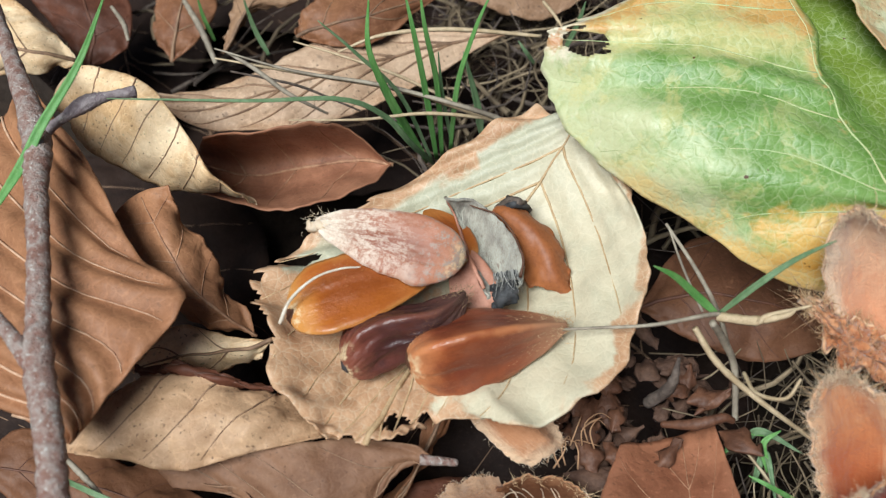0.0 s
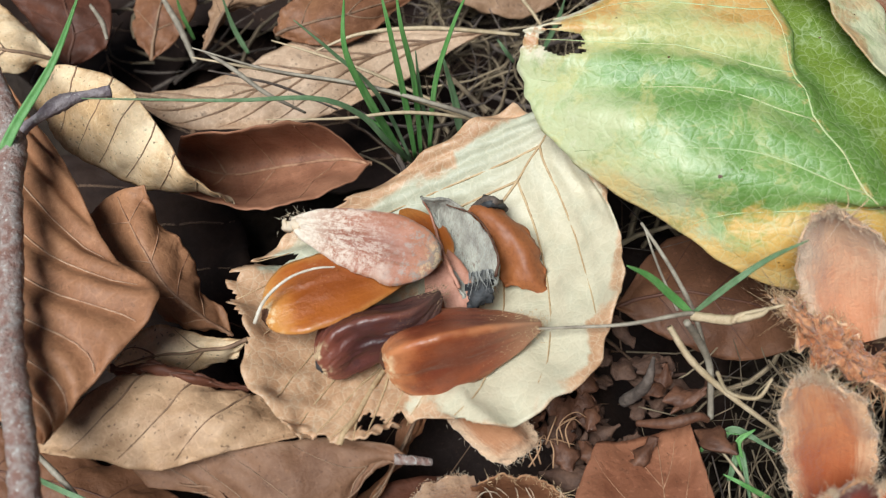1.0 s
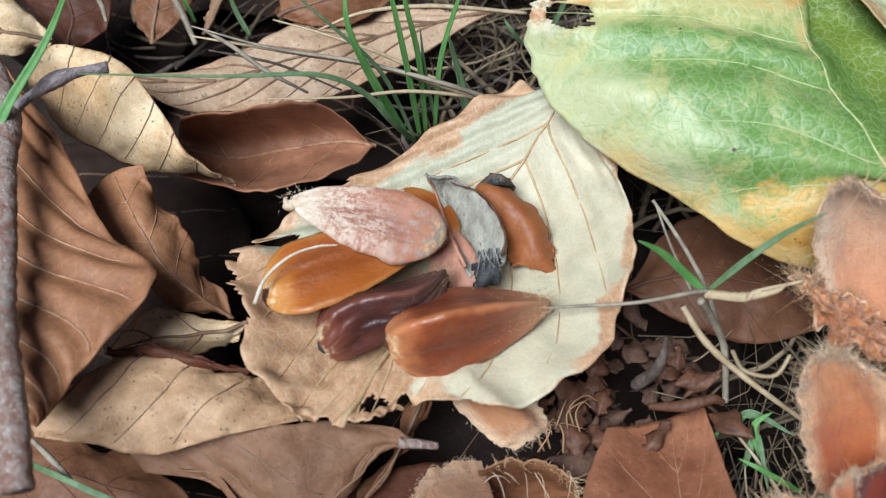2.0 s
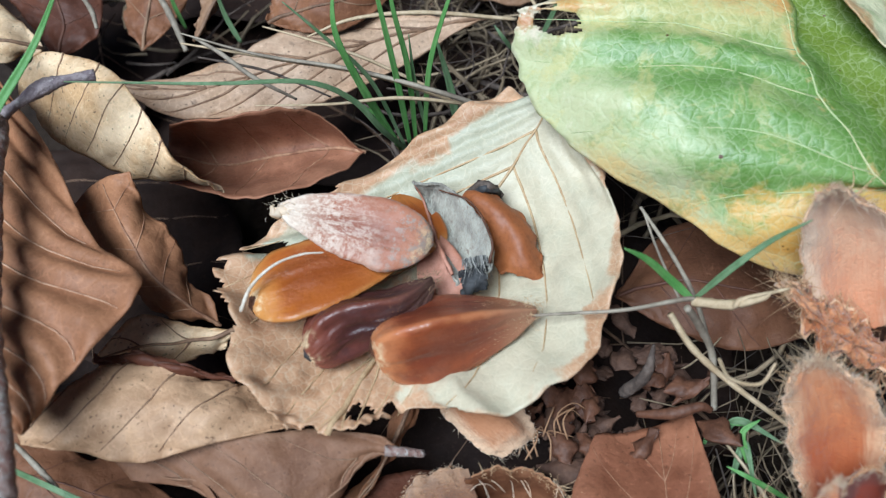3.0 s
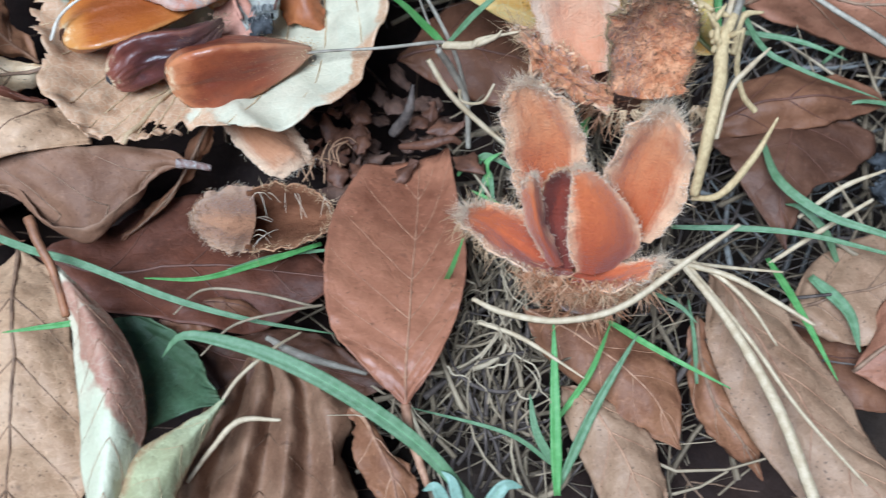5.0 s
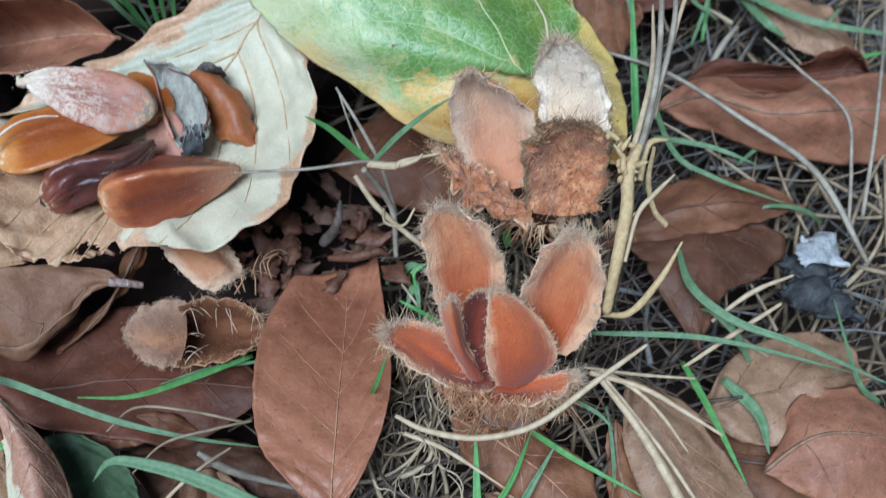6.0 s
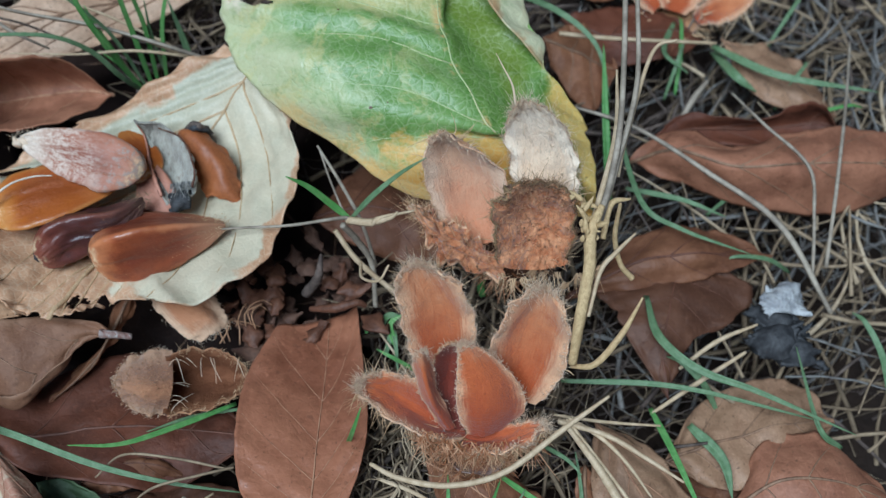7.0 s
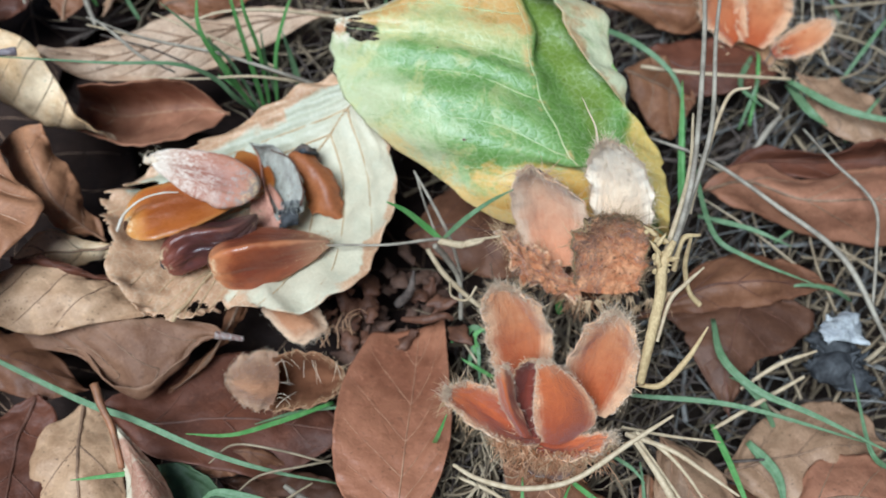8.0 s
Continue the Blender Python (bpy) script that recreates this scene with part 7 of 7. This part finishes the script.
stem("straw slanting out of the dry grass", [(6.19, 3.04, 0.20), (6.63, 3.30, 0.40), (7.09, 3.46, 0.50)], [0.02, 0.03, 0.015], "straw")
stem("pale straw slanting out of dry grass", [(5.81, 2.53, 0.10), (6.38, 2.85, 0.30), (6.93, 3.16, 0.40)], [0.02, 0.03, 0.02], "straw")
stem("thin straw lying by the husk", [(4.65, 2.42, 0.40), (5.16, 2.30, 0.50), (5.78, 2.25, 0.50)], [0.015, 0.02, 0.012], "straw")
stem("thick straw in the far dry grass", [(6.69, 6.46, 0.20), (6.90, 6.77, 0.40), (7.09, 6.98, 0.50)], [0.04, 0.045, 0.03], "straw_grey")

gold = twig("grass_stalk", "golden grass stalk with a knotted node and grey stems", [(4.67, 2.59, 1.40), (4.68, 2.87, 1.90), (4.75, 3.26, 2.20), (4.75, 3.52, 2.40), (4.87, 3.78, 2.50)], [0.045, 0.058, 0.062, 0.060, 0.035], "straw_gold", "grass stalk", 0.08, kids=[
    ("grey_stem", [(4.81, 3.58, 2.30), (5.00, 4.11, 2.50), (5.12, 4.78, 2.80), (5.27, 6.30, 3.10), (5.25, 7.22, 3.30)], [0.03, 0.034, 0.03, 0.028, 0.02], "straw_grey"),
    ("grey_stem", [(4.86, 3.65, 2.30), (5.07, 4.25, 2.50), (5.35, 5.16, 2.70), (5.44, 6.27, 2.95), (5.63, 7.44, 3.10)], [0.03, 0.03, 0.028, 0.024, 0.016], "straw_grey"),
    ("grey_stem", [(4.79, 3.65, 2.30), (5.13, 4.67, 2.40), (5.19, 5.39, 2.60)], [0.03, 0.03, 0.012], "straw"),
    ("grey_stem", [(5.13, 4.25, 2.30), (5.21, 4.60, 2.50), (5.56, 5.54, 2.70), (5.82, 5.65, 2.80)], [0.02, 0.025, 0.022, 0.015], "straw"),
    ])
for kname, kpath, kr, kmat in (
    ("sheath", [(4.76, 2.87, 1.90), (4.88, 3.26, 2.10), (5.04, 3.43, 2.20), (5.23, 3.59, 2.30)], [0.02, 0.025, 0.025, 0.01], "straw"),
    ("sheath", [(4.92, 3.58, 2.20), (5.02, 3.92, 2.30), (5.23, 3.99, 2.30)], [0.03, 0.035, 0.012], "straw_gold"),
    ("sheath", [(5.34, 4.38, 1.60), (5.29, 4.08, 1.40), (5.34, 3.79, 1.30), (5.48, 3.67, 1.20)], [0.02, 0.03, 0.03, 0.035], "straw_gold"),
    ("hook", [(4.68, 2.60, 1.30), (4.88, 2.54, 1.50), (5.11, 2.74, 1.80), (5.27, 2.98, 2.10)], [0.022, 0.035, 0.032, 0.01], "straw_gold")):
    kp = spline(kpath, 8 * len(kpath))
    part(kname, *tube(kp, spline(np.array(kr, float)[:, None], len(kp))[:, 0], 8, jitter=0.05), M[kmat], gold)
for k in range(20):
    q = rnd.random()
    c = V((4.67, 3.91, 2.45)) * (1 - q) + V((4.74, 3.46, 2.35)) * q + V((rnd.uniform(-0.09, 0.09), rnd.uniform(-0.04, 0.04), rnd.uniform(-0.06, 0.08)))
    d = V((rnd.uniform(-1, 1), rnd.uniform(-0.4, 1), rnd.uniform(-0.2, 1)))
    part("bract", *tube([c, c + d * 0.05, c + d * 0.10, c + d * 0.16], [0.015, 0.030, 0.024, 0.004], 7, jitter=0.2), M["straw_gold"], gold)



def straw_mat():
    """Matted dead grass between the leaves: nobody could count it."""
    r = random.Random(5)
    zones = [(4.6, 13.5, 2.0, 14.0, 1900, -1.4, -0.12), (1.6, 5.2, 0.2, 4.6, 330, -1.1, -0.1), (-0.5, 3.5, 6.3, 9.5, 260, -0.8, 0.1), (-5.0, 5.0, 8.5, 13.0, 160, -0.8, 0.0)]
    groups = {"straw_pale": [], "straw_old": [], "straw_slate": [], "straw_brown": [], "bark_dark": []}
    for x0, x1, y0, y1, n, z0, z1 in zones:
        for _ in range(n):
            p = V((r.uniform(x0, x1), r.uniform(y0, y1), r.uniform(z0, z1)))
            if x0 == 1.6 and p[0] < 2.5 and p[1] > 2.6:
                continue
            a, ln = r.gauss(0.9, 0.8), r.uniform(0.6, 2.6)
            d = V((math.cos(a), math.sin(a), r.uniform(-0.05, 0.16)))
            side = V((-d[1], d[0], r.uniform(-0.1, 0.3)))
            b = r.uniform(-0.3, 0.3) if x0 > 4 else r.uniform(-1.0, 1.0)
            path = [p + d * ln * t + side * b * ln * (t - 0.5) ** 2 * 2 for t in np.linspace(0, 1, 7)]
            w = 0.007 + 0.035 * r.random() ** 2.2
            # darker strands on the husks' side stand in for the shade around them
            groups[r.choice(["straw_old", "straw_slate", "straw_slate", "straw_brown", "bark_dark"] if p[0] > 6.6 else ["straw_brown", "bark_dark", "bark_dark", "straw_slate"] if x0 > 4 else ["straw_old", "straw_brown", "straw_brown", "bark_dark"])].append(tube(path, w * (1.1 - 0.7 * np.linspace(0, 1, 7)), 4, False))
    for _ in range(130):
        p = V((r.uniform(2.1, 3.5), r.uniform(0.0, 2.6), r.uniform(-0.65, -0.1)))
        ln, a, b = r.uniform(0.5, 1.6), r.gauss(1.35, 0.5), r.uniform(-0.35, 0.35)
        d = V((math.cos(a), math.sin(a), r.uniform(-0.05, 0.25)))
        side = V((-d[1], d[0], r.uniform(-0.2, 0.3)))
        path = [p + d * ln * t + side * b * ln * 4 * t * (1 - t) for t in np.linspace(0, 1, 8)]
        groups[r.choice(["straw_pale", "straw_old", "straw_old", "straw_brown", "bark_dark"])].append(tube(path, (0.007 + 0.026 * r.random() ** 1.8) * (1.1 - 0.6 * np.linspace(0, 1, 8)), 5, False))
    for _ in range(18):
        p = V((r.uniform(2.35, 3.3), r.uniform(1.1, 2.3), r.uniform(0.05, 0.5)))
        a, ln = r.uniform(0, 6.28), r.uniform(0.25, 0.7)
        path = [p]
        for _ in range(9):
            a += r.uniform(-0.55, 0.75)
            path.append(path[-1] + V((math.cos(a), math.sin(a), r.uniform(-0.35, 0.35))) * ln / 9)
        groups[r.choice(["straw_pale", "straw_pale", "straw_old"])].append(tube(path, (0.006 + 0.008 * r.random()) * (1.1 - 0.6 * np.linspace(0, 1, 10)), 4, False))
    for _ in range(170):
        p = V((r.uniform(7.0, 11.5), r.uniform(2.0, 12.0), r.uniform(-0.15, 0.10)))
        ln, a, b = r.uniform(0.8, 2.8), r.gauss(0.9, 0.9), r.uniform(-0.25, 0.25)
        d = V((math.cos(a), math.sin(a), r.uniform(-0.03, 0.10)))
        side = V((-d[1], d[0], r.uniform(-0.1, 0.3)))
        path = [p + d * ln * t + side * b * ln * 4 * t * (1 - t) for t in np.linspace(0, 1, 8)]
        groups[r.choice(["straw_pale", "straw_old", "straw_old", "straw_slate"])].append(tube(path, (0.012 + 0.022 * r.random()) * (1.1 - 0.6 * np.linspace(0, 1, 8)), 5, False))
    for mat, label in (("straw_pale", "bleached dead grass lying loose on the litter"), ("straw_old", "matted pale dead grass on the soil"), ("straw_slate", "matted grey dead grass on the soil"), ("straw_brown", "matted brown dead grass on the soil"), ("bark_dark", "dark dead grass on the soil, darkened near the husks for shade")):
        tagged(part("dead_grass", *join(groups[mat]), M[mat], None), label, "dead grass", kind="stuff")


straw_mat()


def scattered_blades():
    """Green blades that come up singly through the dead grass."""
    r = random.Random(12)
    blades = []
    for _ in range(12):
        p = V((r.uniform(6.6, 10.0), r.uniform(2.2, 9.5), -0.1))
        a, ln = r.gauss(1.2, 1.2), r.uniform(0.7, 1.9)
        d = V((math.cos(a), math.sin(a), 0.0))
        blades.append(([tuple(p), tuple(p + d * 0.4 * ln + V((0, 0, 0.35))), tuple(p + d * 0.8 * ln + V((0, 0, 0.45))), tuple(p + d * ln + V((0, 0, 0.35)))], r.uniform(0.018, 0.036), r.choice([GREEN, DULL, DULL])))
    tuft("single green grass blades coming up through dead grass", blades)


scattered_blades()


def debris(label, c, n, size, mat, seed):
    """A small heap of broken scales and crumbs."""
    r = random.Random(seed)
    ob = thing("bud_scales", c, label, "bud scales")
    for _ in range(n):
        p = V(c) + V((r.gauss(0, size), r.gauss(0, size), abs(r.gauss(0, size * 0.4))))
        a = r.uniform(0, 6.28)
        d, s = V((math.cos(a), math.sin(a), r.uniform(-0.3, 0.6))), V((-math.sin(a), math.cos(a), r.uniform(-0.2, 0.2)))
        ln, w = r.uniform(0.2, 0.5), r.uniform(0.05, 0.13)
        st = [p, (p + d * ln * 0.4 - s * w, p + d * ln * 0.4 + V((0, 0, 0.06)), p + d * ln * 0.4 + s * w), p + d * ln]
        st = [tuple(st[0]), tuple(tuple(q) for q in st[1]), tuple(st[2])]
        verts, faces, uvs, _ = patch(st, 9, 7, seed=seed, rough=0.03)
        part("scale", verts, faces, M[mat], ob, "", 0.03)


debris("dry brown bud scales heaped between leaf and husk", (1.41, 3.87, 0.00), 12, 0.26, "bud", 71)
debris("dark woody scraps beside the oval leaf", (2.12, 4.36, 0.00), 7, 0.18, "scrap", 72)
debris("tangled dark brown scales in the hollow", (1.72, 3.82, -0.25), 26, 0.34, "scrap", 75)
debris("brown scraps at the foot of the oval leaf", (2.36, 4.02, 0.05), 5, 0.15, "bud", 73)
debris("brown bits under the pale leaf", (1.16, 4.08, 0.00), 6, 0.18, "bud", 74)
twig("dead_bud", "dark dead bud standing among brown scraps", [(1.94, 4.03, 0.10), (2.08, 4.02, 0.50), (2.12, 4.16, 0.80)], [0.06, 0.055, 0.015], "bark_dark", "bud", 0.12)
twig("dead_bud", "brown curled bud scrap with an orange end", [(2.00, 3.73, 0.30), (2.28, 3.67, 0.45), (2.51, 3.71, 0.50), (2.62, 3.70, 0.45)], [0.03, 0.055, 0.045, 0.03], "bud", "bud", 0.1)
scrap = thing("bark_scrap", (7.44, 3.03, -0.10), "dark weathered bark scrap with a pale splintered top", "bark")
for k, (x, y, w) in enumerate(((0.0, 0.0, 0.20), (0.16, -0.12, 0.16), (-0.10, -0.22, 0.17), (0.12, -0.34, 0.19), (-0.04, 0.16, 0.13))):
    c = V((7.41, 3.53, 0.15)) + V((x, y, 0.08 * (k % 2)))
    st = [(c + V((-w, 0.5 * w, 0.0)), c + V((0, 0.6 * w, 0.08)), c + V((w, 0.4 * w, 0.02))), (c + V((-1.1 * w, 0, -0.02)), c + V((0, 0, 0.14)), c + V((w, -0.1 * w, 0.04))), (c + V((-0.8 * w, -0.7 * w, 0)), c + V((0.1, -0.8 * w, 0.06)), c + V((0.9 * w, -0.6 * w, -0.04)))]
    verts, faces, uvs, _ = patch([[tuple(q) for q in r] for r in st], 18, 16, seed=80 + k, rough=0.25, ragged=0.5, curl=0.3)
    part("bark", verts, faces, M["charred"], scrap, "", 0.05, uvs)
verts, faces, uvs, _ = patch([
    ((7.23, 3.58, 0.40), (7.42, 3.61, 0.50), (7.73, 3.58, 0.42)),
    ((7.24, 3.78, 0.42), (7.45, 3.80, 0.55), (7.77, 3.76, 0.44)),
    ((7.40, 3.96, 0.40), (7.54, 3.97, 0.48), (7.72, 3.96, 0.40))], 20, 18, seed=91, rough=0.16, ragged=0.4, curl=0.2)
part("splintered_top", verts, faces, M["weathered"], scrap, "pale grey weathered wood", 0.04, uvs)
